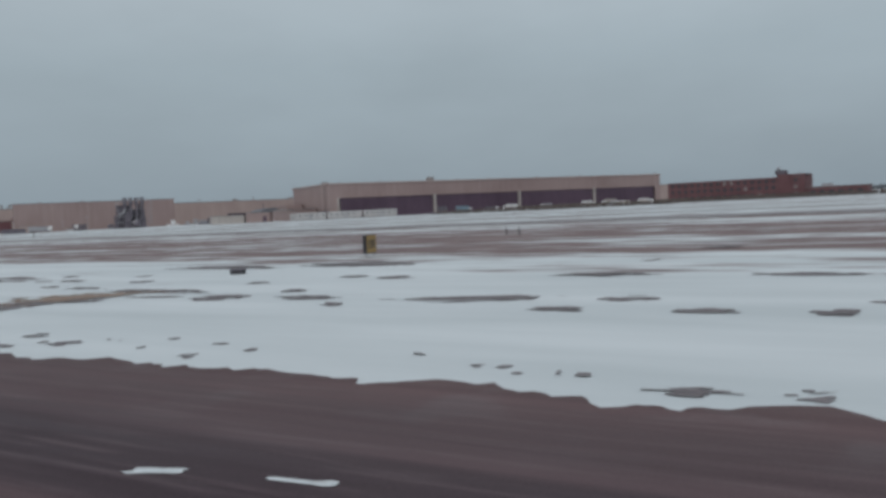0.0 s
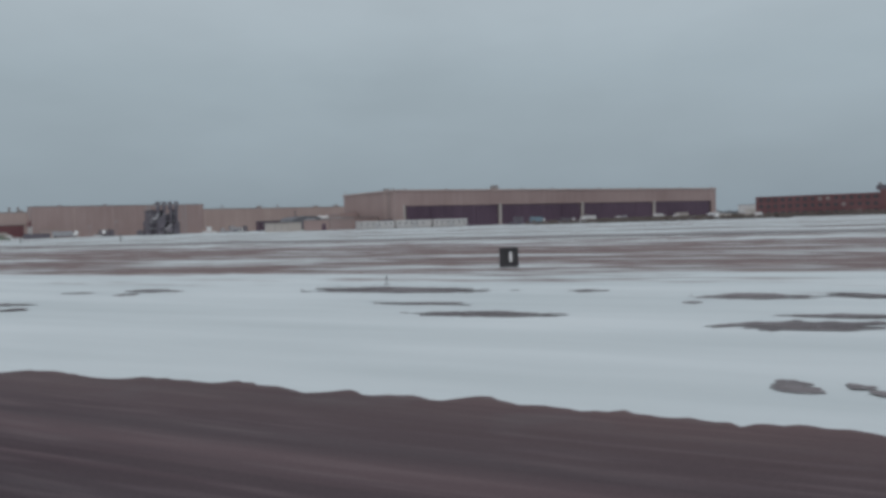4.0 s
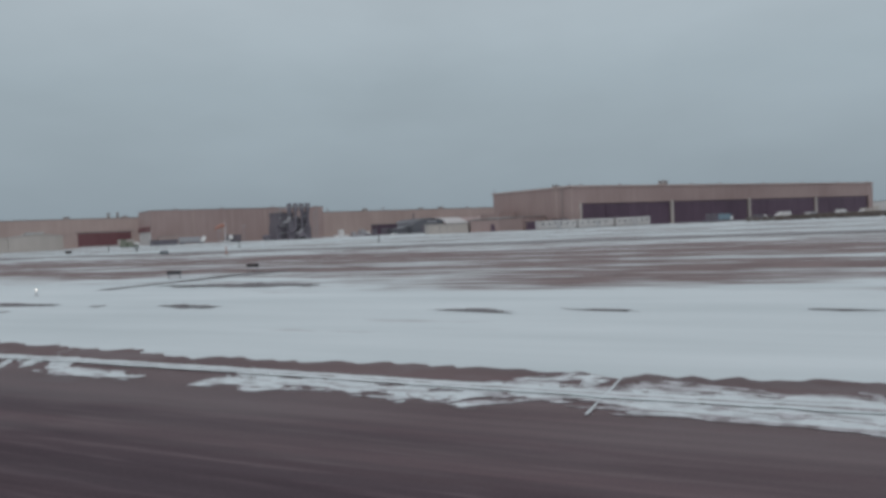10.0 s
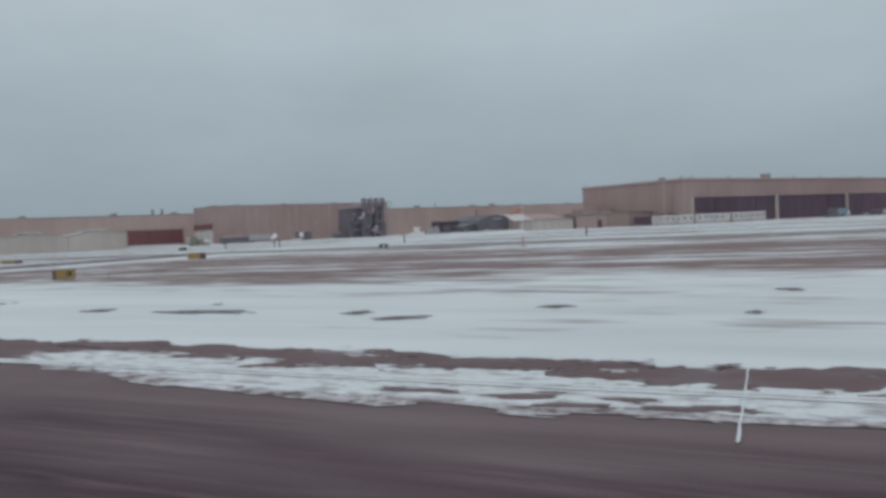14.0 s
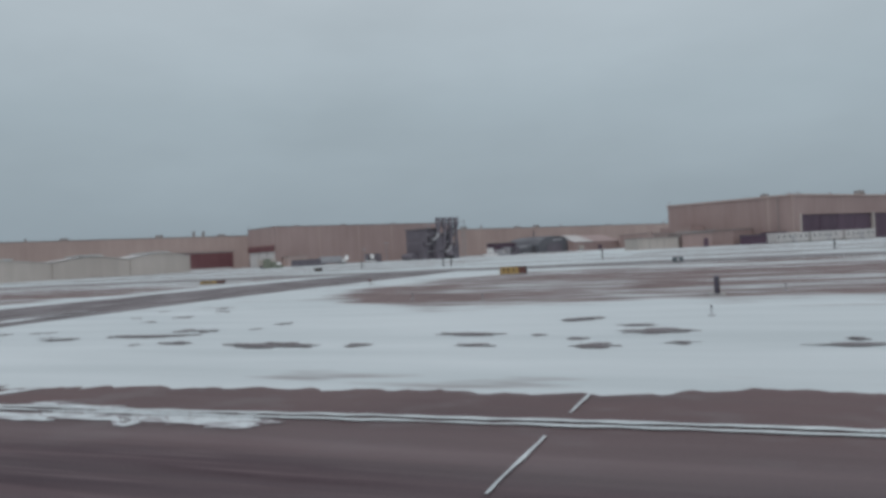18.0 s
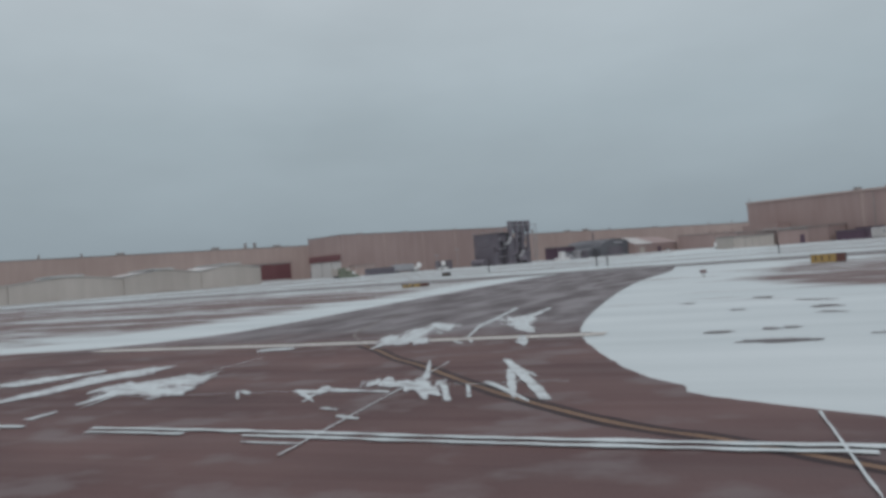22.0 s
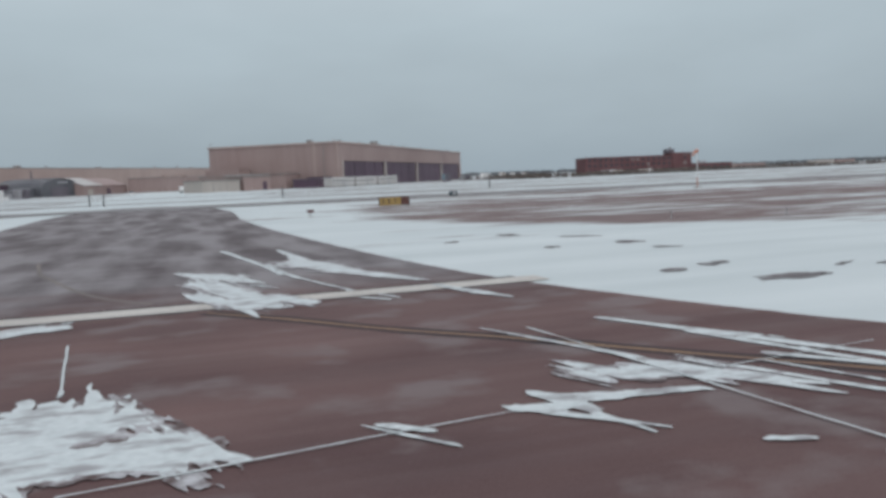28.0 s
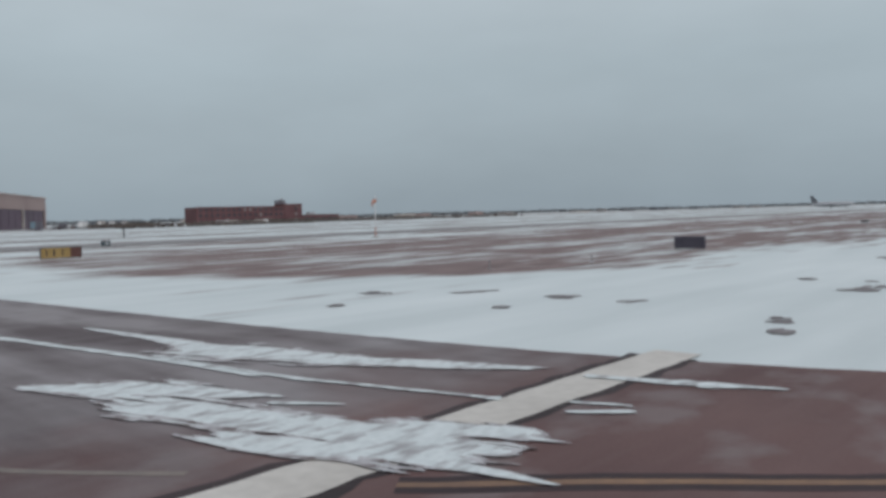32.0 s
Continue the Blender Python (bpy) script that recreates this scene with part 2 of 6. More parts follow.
def drift_material():
    """Packed snow on asphalt, scoured thin in streaks."""
    m, n, l, p = nmat("drifted_snow", 0.9)
    thin = node_map(n, l, node_noise(n, l, 1.0, 6.0, (1.5, 3.4, 0)), 0.36, 0.50)
    fine = node_map(n, l, node_noise(n, l, 9.0, 4.0), 0.3, 0.7)
    snow = node_mix(n, l, fine, (0.52, 0.575, 0.585), (0.64, 0.695, 0.705))
    l.new(node_mix(n, l, thin, (0.33, 0.335, 0.345), snow), p.inputs["Base Color"])
    node_bump(n, l, p, fine, 0.4, 0.02)
    return m


M_GROUND, M_PAVE = ground_material(), pavement_material()
M_SNOW = surface("snow", (0.52, 0.580, 0.590), (0.64, 0.695, 0.705), 0.9, 0, 6.0, 0.4, bump=0.4)
M_POWDER = powder_material()
M_DRIFT = drift_material()
M_BARE = surface("bare_turf", (0.085, 0.076, 0.080), (0.235, 0.218, 0.225), 0.9, 0, 2.5, 0.3, (0.6, 2.0, 1), bump=0.4)
M_TAN_TURF = surface("dry_turf", (0.20, 0.145, 0.11), (0.30, 0.23, 0.18), 0.9, 0, 2.5, 0.3, (0.6, 2.0, 1), bump=0.4)
M_TAXI = surface("grey_taxiway", (0.16, 0.155, 0.155), (0.30, 0.30, 0.305), 0.8, 0, 0.6, 0.05, (0.1, 1.0, 1))
M_WHITE_PAINT = surface("worn_white_paint", (0.42, 0.40, 0.37), (0.60, 0.58, 0.54), 0.7, 0, 5.0, 0.4)
M_YELLOW_PAINT = surface("worn_yellow_paint", (0.15, 0.092, 0.068), (0.27, 0.170, 0.105), 0.9, 0, 5.0, 0.4)
M_FADED_PAINT = surface("faded_paint", (0.10, 0.085, 0.08), (0.21, 0.18, 0.16), 0.75, 0, 3.0, 0.4)
M_BLACK_PAINT = surface("black_paint", (0.022, 0.016, 0.018), (0.048, 0.034, 0.037), 0.92, 0, 5.0, 0.4)
M_RUBBER = surface("tyre_rubber_mark", (0.022, 0.014, 0.017), (0.050, 0.032, 0.035), 0.92, 0, 2.0, 0.3, (0.2, 2, 1))
M_TAN = cladding("tan_sheet", (0.287, 0.207, 0.195), (0.370, 0.280, 0.262))
M_TAN_PALE = cladding("pale_tan_sheet", (0.35, 0.265, 0.240), (0.44, 0.345, 0.315))
M_BEIGE = cladding("beige_sheet", (0.39, 0.355, 0.325), (0.49, 0.45, 0.415))
M_WHITE_SHEET = cladding("white_sheet", (0.44, 0.43, 0.42), (0.57, 0.56, 0.55), 0.9)
M_ROOF_GREY = surface("grey_roofing", (0.22, 0.20, 0.19), (0.34, 0.32, 0.31), 0.8, 0, 1.0, 0.08)
# near-black doors; their base colour is raised to hold the haze over them
M_DOOR_DARK = cladding("hazed_door_sheet", (0.072, 0.042, 0.066), (0.115, 0.072, 0.105), 2.0, 0.5)
M_DOOR_RED = cladding("maroon_door_sheet", (0.120, 0.045, 0.052), (0.175, 0.075, 0.080), 1.5, 0.5)
# dark steel with aerial haze painted in as a lighter base colour
M_PLANT = surface("hazed_dark_steel", (0.110, 0.100, 0.120), (0.190, 0.175, 0.200), 0.65, 0.1, 1.0, 0.15)
M_STEEL = surface("galvanised_steel", (0.30, 0.30, 0.31), (0.42, 0.42, 0.43), 0.45, 0.7, 4.0, 0.5)
M_QUONSET = surface("weathered_grey_sheet", (0.09, 0.095, 0.11), (0.17, 0.175, 0.19), 0.5, 0.3, 1.0, 0.12)
M_BRICK = surface("dark_red_brick", (0.110, 0.050, 0.055), (0.185, 0.092, 0.095), 0.85, 0, 3.0, 0.12, (1, 1, 2.5), bump=0.3)
M_CONC = surface("concrete", (0.30, 0.29, 0.28), (0.42, 0.41, 0.40), 0.85, 0, 3.0, 0.3)
M_BLACK = surface("black_enamel", (0.02, 0.019, 0.021), (0.05, 0.046, 0.05), 0.5, 0, 8.0, 0.8)
M_SIGN_BACK = surface("sign_back", (0.050, 0.045, 0.062), (0.088, 0.080, 0.105), 0.7, 0, 6.0, 0.9)
M_SIGN_YELLOW = surface("sign_yellow", (0.31, 0.205, 0.070), (0.42, 0.285, 0.105), 0.5, 0, 6.0, 0.9)
M_SIGN_RED = surface("sign_red", (0.085, 0.034, 0.028), (0.13, 0.055, 0.045), 0.5, 0, 6.0, 0.9)
M_WHITE = surface("white_enamel", (0.66, 0.66, 0.65), (0.78, 0.78, 0.77), 0.45, 0, 6.0, 0.9)
M_BLIND = surface("window_blind", (0.24, 0.22, 0.21), (0.34, 0.32, 0.31), 0.8, 0, 3.0, 0.5)
M_TYRE = surface("tyre", (0.018, 0.017, 0.018), (0.035, 0.033, 0.034), 0.9, 0, 20.0, 2.0)
M_ORANGE = surface("orange_cloth", (0.38, 0.15, 0.10), (0.52, 0.27, 0.20), 0.9, 0, 9.0, 1.5)
M_BLUE = surface("blue_grey_enamel", (0.14, 0.22, 0.27), (0.22, 0.31, 0.36), 0.4, 0, 6.0, 0.6)
M_TEAL = surface("dark_teal_enamel", (0.060, 0.085, 0.100), (0.100, 0.130, 0.145), 0.5, 0, 6.0, 0.6)
M_SILVER = surface("silver_enamel", (0.34, 0.34, 0.36), (0.46, 0.46, 0.48), 0.35, 0.4, 6.0, 0.6)
M_GREEN = surface("olive_enamel", (0.13, 0.15, 0.11), (0.20, 0.22, 0.17), 0.6, 0, 6.0, 0.6)
# pale and bluish: distance haze is mixed into the woods' base colour
M_TREE = surface("hazed_woodland", (0.105, 0.120, 0.130), (0.165, 0.180, 0.190), 0.95, 0, 0.05, 0.01)
M_SHRUB = surface("dry_brush", (0.12, 0.10, 0.09), (0.2, 0.17, 0.15), 0.95, 0, 2.0, 0.2)


def glass_material():
    m, n, l, p = nmat("window_glass", 0.12)
    p.inputs["Base Color"].default_value = (0.06, 0.07, 0.08, 1)
    p.inputs["IOR"].default_value = 1.5
    l.new(node_map(n, l, node_noise(n, l, 0.4, 3.0), 0.3, 0.7, 0.08, 0.2), p.inputs["Roughness"])
    return m


def lamp_material():
    m, n, l, p = nmat("lit_lens", 0.3)
    p.inputs["Base Color"].default_value = (1, 0.95, 0.85, 1)
    p.inputs["Emission Color"].default_value, p.inputs["Emission Strength"].default_value = (1, 0.93, 0.8, 1), 4.0
    return m


M_GLASS, M_LAMP = glass_material(), lamp_material()


# ---- building blocks ----
def mesh_of(bm, material, smooth=False):
    me = bpy.data.meshes.new("mesh")
    bm.to_mesh(me)
    bm.free()
    me.materials.append(material)
    if smooth:
        me.polygons.foreach_set("use_smooth", [True] * len(me.polygons))
    return me


def part(name, bm, material, parent=None, label="", smooth=False):
    ob = new(name, mesh_of(bm, material, smooth))
    ob.parent = parent
    if label:
        ob["label"] = label
    return ob


def thing(name, m, label, category, group="", kind=""):
    ob = new(name)
    ob.matrix_world = m
    return tagged(ob, label, category, group, kind)


def box(bm, x0, x1, y0, y1, z0, z1, bevel=0.0):
    m = Matrix.LocRotScale(((x0 + x1) / 2, (y0 + y1) / 2, (z0 + z1) / 2), None, (abs(x1 - x0), abs(y1 - y0), abs(z1 - z0)))
    made = bmesh.ops.create_cube(bm, size=1, matrix=m)
    if bevel:
        edges = {e for v in made["verts"] for e in v.link_edges}
        bmesh.ops.bevel(bm, geom=list(edges), offset=bevel, segments=2, affect="EDGES", profile=0.6)
    return bm


def boxed(*args, bevel=0.0):
    return box(bmesh.new(), *args, bevel=bevel)


def tube(bm, a, b, r, r2=None, sides=12):
    a, b = Vector(a), Vector(b)
    d = b - a
    m = Matrix.Translation((a + b) / 2) @ d.to_track_quat("Z", "Y").to_matrix().to_4x4()
    bmesh.ops.create_cone(bm, cap_ends=True, segments=sides, radius1=r, radius2=r if r2 is None else r2, depth=d.length, matrix=m)
    return bm


def prism(outline, y0, y1):
    """An outline in x, z drawn out along y."""
    bm = bmesh.new()
    f = [bm.verts.new((x, y0, z)) for x, z in outline]
    k = [bm.verts.new((x, y1, z)) for x, z in outline]
    bm.faces.new(f)
    bm.faces.new(k[::-1])
    for i in range(len(f)):
        j = (i + 1) % len(f)
        bm.faces.new((f[i], k[i], k[j], f[j]))
    bmesh.ops.recalc_face_normals(bm, faces=bm.faces)
    return bm


TURN = 58.34
UX, UY = math.cos(radians(TURN)), math.sin(radians(TURN))


def ground_z(y):
    steps = ((-1e5, 0.0), (140, 0.0), (300, 0.4), (600, 0.4), (1e6, 0.4))
    for (a, za), (b, zb) in zip(steps, steps[1:]):
        if a <= y < b:
            f = (y - a) / (b - a)
            f = f * f * (3 - 2 * f)
            return za + (zb - za) * f
    return 0.0


def site(u, v, turn=0.0, drop=0.0):
    """A pose on the apron: u runs along the hangar's doors, v towards the runway."""
    x, y = u * UX + v * UY, u * UY - v * UX
    return pose(x, y, ground_z(y) - drop, 0, 0, TURN + turn)


def on_ground(x, y, turn=0.0, lift=0.0):
    return pose(x, y, ground_z(y) + lift, 0, 0, turn)


# ---- the ground ----
def strip_sheet(name, xs, ys, material, lift=0.0):
    verts = [(x, y, ground_z(y) + lift) for y in ys for x in xs]
    w = len(xs)
    faces = [(r * w + c, r * w + c + 1, (r + 1) * w + c + 1, (r + 1) * w + c) for r in range(len(ys) - 1) for c in range(w - 1)]
    me = bpy.data.meshes.new(name)
    me.from_pydata(verts, [], faces)
    me.materials.append(material)
    return new(name, me)


ground_ys = [-4000, -800, -100, 0] + list(range(30, 140, 6)) + list(range(140, 320, 12)) + [340, 380, 430, 480, 540, 600, 700, 1000, 2000, 4500]
ground_xs = [-4500, -2500, -1500, -1000] + list(range(-800, 401, 50)) + [600, 1000, 2000, 4500]
tagged(strip_sheet("ground", ground_xs, ground_ys, M_GROUND), "snow-covered airfield with thin brown winter grass showing through", "ground", kind="structure")


def wobble(x, y, scale, size, seed=0.0):
    return size * noise.fractal(Vector((x * scale + seed, y * scale, seed * 0.37)), 1.0, 2.0, 5)


def resample(points, step):
    out = []
    for (x0, y0), (x1, y1) in zip(points, points[1:]):
        k = max(1, int(math.hypot(x1 - x0, y1 - y0) / step))
        out += [(x0 + (x1 - x0) * i / k, y0 + (y1 - y0) * i / k) for i in range(k)]
    return out + [points[-1]]


def smooth_line(points, step=0.5):
    """A soft curve through the points."""
    pts = [Vector((*p, 0)) for p in points]
    pts = [2 * pts[0] - pts[1]] + pts + [2 * pts[-1] - pts[-2]]
    out = []
    for a, b, c, d in zip(pts, pts[1:], pts[2:], pts[3:]):
        k = max(2, int((c - b).length / step))
        for i in range(k):
            t = i / k
            q = 0.5 * (2 * b + (c - a) * t + (2 * a - 5 * b + 4 * c - d) * t * t + (3 * b - a - 3 * c + d) * t * t * t)
            out.append((q.x, q.y))
    return out + [tuple(pts[-2][:2])]


def sheet(name, outline, material, z=0.0, parent=None, follow=True):
    """A flat sheet inside an outline, lying on the ground."""
    me = bpy.data.meshes.new(name)
    me.from_pydata([(x, y, z + (ground_z(y) if follow else 0.0)) for x, y in outline], [], [list(range(len(outline)))])
    me.materials.append(material)
    me.update()
    ob = new(name, me)
    ob.parent = parent
    return ob


# paved area: runway, its flared corner and the taxiway that leads off to the hangars
EDGE_RUNWAY = [(58.0, 14.7), (8.0, 14.5), (-3.1, 14.8), (-6.2, 14.4), (-7.8, 14.7), (-10.4, 15.0), (-13.5, 15.0), (-22.3, 14.2), (-29.5, 14.2), (-35.5, 13.8), (-40.6, 13.5), (-47.4, 14.0), (-54.3, 13.5), (-59.0, 13.1), (-64.0, 13.9), (-77.0, 13.8), (-89.4, 13.2), (-97.0, 12.9), (-104.3, 12.9), (-113.5, 12.9), (-122.8, 13.2), (-128.0, 12.8), (-136.2, 12.4), (-137.1, 14.3), (-138.1, 15.5), (-142.2, 15.9), (-148.8, 15.8), (-157.0, 15.8), (-164.3, 15.8), (-171.6, 16.3), (-178.6, 16.0), (-182.2, 16.1), (-183.4, 17.6), (-188.1, 18.1), (-194.9, 18.4)]
EDGE_JUNCTION = [(-206.0, 17.4), (-212.0, 17.2), (-217.0, 17.8), (-223.0, 17.5), (-228.0, 17.9), (-236.0, 18.0), (-243.0, 17.4), (-247.5, 16.5), (-251.0, 17.6), (-257.0, 18.2), (-262.0, 17.8), (-266.0, 17.1), (-271.0, 17.2), (-279.3, 16.3), (-280.2, 16.3), (-280.6, 13.7), (-281.6, 13.5), (-282.5, 13.2), (-282.6, 12.5), (-283.3, 12.1), (-284.4, 12.2), (-285.3, 12.7), (-286.2, 12.8), (-288.0, 13.4), (-290.1, 13.8), (-292.8, 15.7), (-296.1, 18.0), (-296.5, 19.0), (-297.6, 20.5), (-298.8, 23.2), (-300.2, 27.0), (-301.2, 30.4), (-302.0, 34.5), (-302.8, 40.5), (-303.6, 48.0), (-304.8, 62.0), (-305.5, 78.0), (-305.4, 100.0), (-308.0, 126.0), (-313.0, 136.0)]
SNOW_EDGE = smooth_line(EDGE_RUNWAY + EDGE_JUNCTION, 0.2)
LEFT_EDGE = smooth_line([(-315.5, 136.8), (-321.5, 132.8), (-324.1, 107.8), (-324.1, 88.8), (-323.1, 62.9), (-321.9, 44.9), (-322.1, 36.9), (-324.5, 32.5), (-329.5, 30.4), (-348.5, 30.1), (-503.5, 30.0), (-903.5, 30.0)], 0.4)


def ragged(line, calm=0.05):
    out = []
    for i, (x, y) in enumerate(line):
        a, b = line[max(i - 1, 0)], line[min(i + 1, len(line) - 1)]
        d = Vector((b[0] - a[0], b[1] - a[1])).normalized()
        rough = 0.45 if x > -288 else calm
        s = wobble(x * 0.5, y, 0.9, rough) + wobble(x * 0.6, y, 3.4, rough * 0.8, 4.0)
        out.append((x - d.y * s, y + d.x * s))
    return out


pave_outline = [(500, 12.2)] + ragged(SNOW_EDGE) + ragged(LEFT_EDGE[1:]) + [(-900, -70), (500, -70)]
tagged(sheet("runway", pave_outline, M_PAVE, 0.02, follow=True), "worn dark asphalt runway and taxiway, tyre-streaked and partly cleared of snow", "runway", kind="structure")


def noisy_strip(name, x0, x1, y0, y1, material, lift, amount=1.5, label=""):
    top = [(x, y1 + wobble(x, y1, 0.05, amount) + wobble(x, 9, 0.3, amount * 0.3)) for x in range(int(x0), int(x1), 2)]
    low = [(x, y0 + wobble(x, y0, 0.05, amount, 7.0) + wobble(x, 3, 0.3, amount * 0.3)) for x in range(int(x0), int(x1), 2)]
    w = len(top)
    me = bpy.data.meshes.new(name)
    mid = [(x, (a[1] + b[1]) / 2) for (x, _), a, b in zip(top, top, low)]
    rows = [low, mid, top]
    me.from_pydata([(x, y, ground_z(y) + lift) for r in rows for x, y in r], [], [(r * w + i, r * w + i + 1, (r + 1) * w + i + 1, (r + 1) * w + i) for r in range(2) for i in range(w - 1)])
    me.materials.append(material)
    return tagged(new(name, me), label, "taxiway", kind="structure")


noisy_strip("taxiway_parallel", -520, 260, 117, 131, M_TAXI, 0.06, 2.5, "grey parallel taxiway streaked with blown snow")
noisy_strip("taxiway_inner", -560, 260, 162, 168, M_TAXI, 0.06, 2.0, "narrow grey service road between snow banks")
noisy_strip("apron_road", -700, 320, 212, 218, M_TAXI, 0.06, 2.0, "grey perimeter road in front of the buildings")


# ---- painted marks ----
def ribbon(line, half, z, offset=0.0, fray=0.0, gaps=0.0, seed=0.0):
    """A band of even width along a line, as a bmesh; frayed edges and gaps where paint or snow has worn off."""
    bm = bmesh.new()
    last = None
    for i, (x, y) in enumerate(line):
        a, b = line[max(i - 1, 0)], line[min(i + 1, len(line) - 1)]
        d = Vector((b[0] - a[0], b[1] - a[1])).normalized()
        k = half * (1 + fray * noise.noise(Vector((x * 1.7 + seed, y * 1.7, seed))))
        k2 = half * (1 + fray * noise.noise(Vector((x * 1.7 + seed, y * 1.7, seed + 9))))
        broken = gaps and noise.noise(Vector((x * 0.33, y * 0.33, seed + 3))) > gaps
        pair = None if broken else [bm.verts.new((x - d.y * (offset + k), y + d.x * (offset + k), z + ground_z(y))), bm.verts.new((x - d.y * (offset - k2), y + d.x * (offset - k2), z + ground_z(y)))]
        if pair and last:
            bm.faces.new((last[0], last[1], pair[1], pair[0]))
        last = pair
    return bm


LEAD_LINE = smooth_line([(-316.5, 131.0), (-316.7, 73.0), (-316.1, 51.0), (-315.0, 42.0), (-314.2, 39.0), (-312.3, 33.5), (-310.4, 30.6), (-309.3, 28.7), (-307.8, 27.0), (-305.9, 24.6), (-304.3, 22.9), (-302.7, 21.0), (-301.0, 19.0), (-299.5, 17.4), (-297.2, 15.3), (-295.5, 14.3), (-293.8, 13.1), (-291.2, 11.3), (-288.0, 9.6), (-280.0, 7.2), (-262.0, 4.0), (-235.0, 2.2), (-150.0, 1.0)], 0.4)
lead = thing("taxi_line", pose(0, 0, 0), "worn yellow taxi line with black borders curving onto the taxiway", "marking", kind="structure")
near_line = [p for p in LEAD_LINE if p[1] < 28.8]
far_line = [p for p in LEAD_LINE if 30.8 < p[1] < 46.0]
part("black_border", ribbon(near_line, 0.27, 0.0225, 0, 0.25), M_RUBBER, lead)
part("faded_line", ribbon(far_line, 0.07, 0.0245, 0, 0.5, 0.5), M_FADED_PAINT, lead)
part("yellow_line", ribbon(near_line, 0.08, 0.0245, 0, 0.35, 0.95), M_YELLOW_PAINT, lead)
cross = thing("edge_stripe", pose(0, 0, 0), "broad worn white stripe across the mouth of the taxiway", "marking", kind="structure")
part("white_stripe", ribbon(smooth_line([(-300.2, 29.9), (-306.0, 29.8), (-312.0, 29.7), (-324.4, 30.2)], 0.3), 0.5, 0.0265, 0, 0.10), M_WHITE_PAINT, cross)
part("dark_border", ribbon(smooth_line([(-300.8, 29.9), (-306.0, 29.8), (-312.0, 29.7), (-323.9, 30.2)], 0.3), 0.7, 0.0232, 0, 0.25), M_BLACK_PAINT, cross)

STRIPE = smooth_line([(-138.0, 13.9), (-152.0, 13.9), (-165.0, 14.3), (-185.0, 14.5), (-215.0, 14.6), (-254.0, 14.6), (-266.0, 14.4), (-275.0, 14.0), (-290.0, 13.8), (-298.0, 13.9), (-305.0, 14.2), (-313.0, 14.3)], 0.2)
stripe = thing("frosted_joint", pose(0, 0, 0), "pair of snow-filled joints along the runway shoulder", "marking", kind="structure")
east = [p for p in STRIPE if p[0] > -258.0]
middle = [p for p in STRIPE if -290.0 < p[0] <= -257.8]
west = [p for p in STRIPE if p[0] <= -289.8]
part("snow_line", ribbon(east, 0.100, 0.0525, 0.15, 0.8, 0.8, 1.0), M_SNOW, stripe)
part("snow_line", ribbon(east, 0.105, 0.0522, -0.15, 0.8, 0.8, 2.0), M_SNOW, stripe)
part("powder_line", ribbon(east, 0.10, 0.0515, 0.0, 0.8, 0.8, 4.0), M_POWDER, stripe)
part("snow_line", ribbon(middle, 0.078, 0.0525, 0.17, 1.1, 0.75, 1.0), M_SNOW, stripe)
part("snow_line", ribbon(middle, 0.085, 0.0525, -0.17, 1.1, 0.75, 2.0), M_SNOW, stripe)
part("snow_line", ribbon(west, 0.078, 0.0525, 0.17, 1.1, 0.22, 1.0), M_SNOW, stripe)
part("snow_line", ribbon(west, 0.085, 0.0525, -0.17, 1.1, 0.30, 1.0), M_SNOW, stripe)
JOINTS = [
    (0.050, [(-169.36, 15.71), (-169.05, 14.52)]),
    (0.050, [(-153.82, 15.46), (-153.65, 12.45)]),
    (0.040, [(-192.26, 16.34), (-192.17, 12.30)]),
    (0.050, [(-208.31, 17.08), (-208.11, 11.66)]),
    (0.060, [(-248.03, 16.61), (-247.93, 10.79)]),
    (0.060, [(-264.37, 17.27), (-264.27, 10.49)]),
    (0.050, [(-294.11, 16.28), (-293.75, 11.53)]),
    (0.050, [(-303.60, 23.66), (-302.27, 12.67)]),
    (0.050, [(-311.89, 25.96), (-311.47, 22.00)]),
    (0.050, [(-310.94, 17.92), (-309.10, 18.17), (-307.81, 18.37), (-305.84, 18.60)]),
    (0.040, [(-299.11, 19.66), (-302.55, 19.27)]),
    (0.060, [(-32.12, 14.70), (-31.91, 11.62), (-31.80, 9.84)]),
]
for k, (wide, line) in enumerate(JOINTS):
    tagged(part("pavement_joint", ribbon(resample(line, 0.25), wide * 0.42, 0.0528 + 0.0001 * k, 0, 1.2, 0.45, line[0][0]), M_SNOW), "straight pavement joint packed with snow", "joint", "pavement joints", "structure")



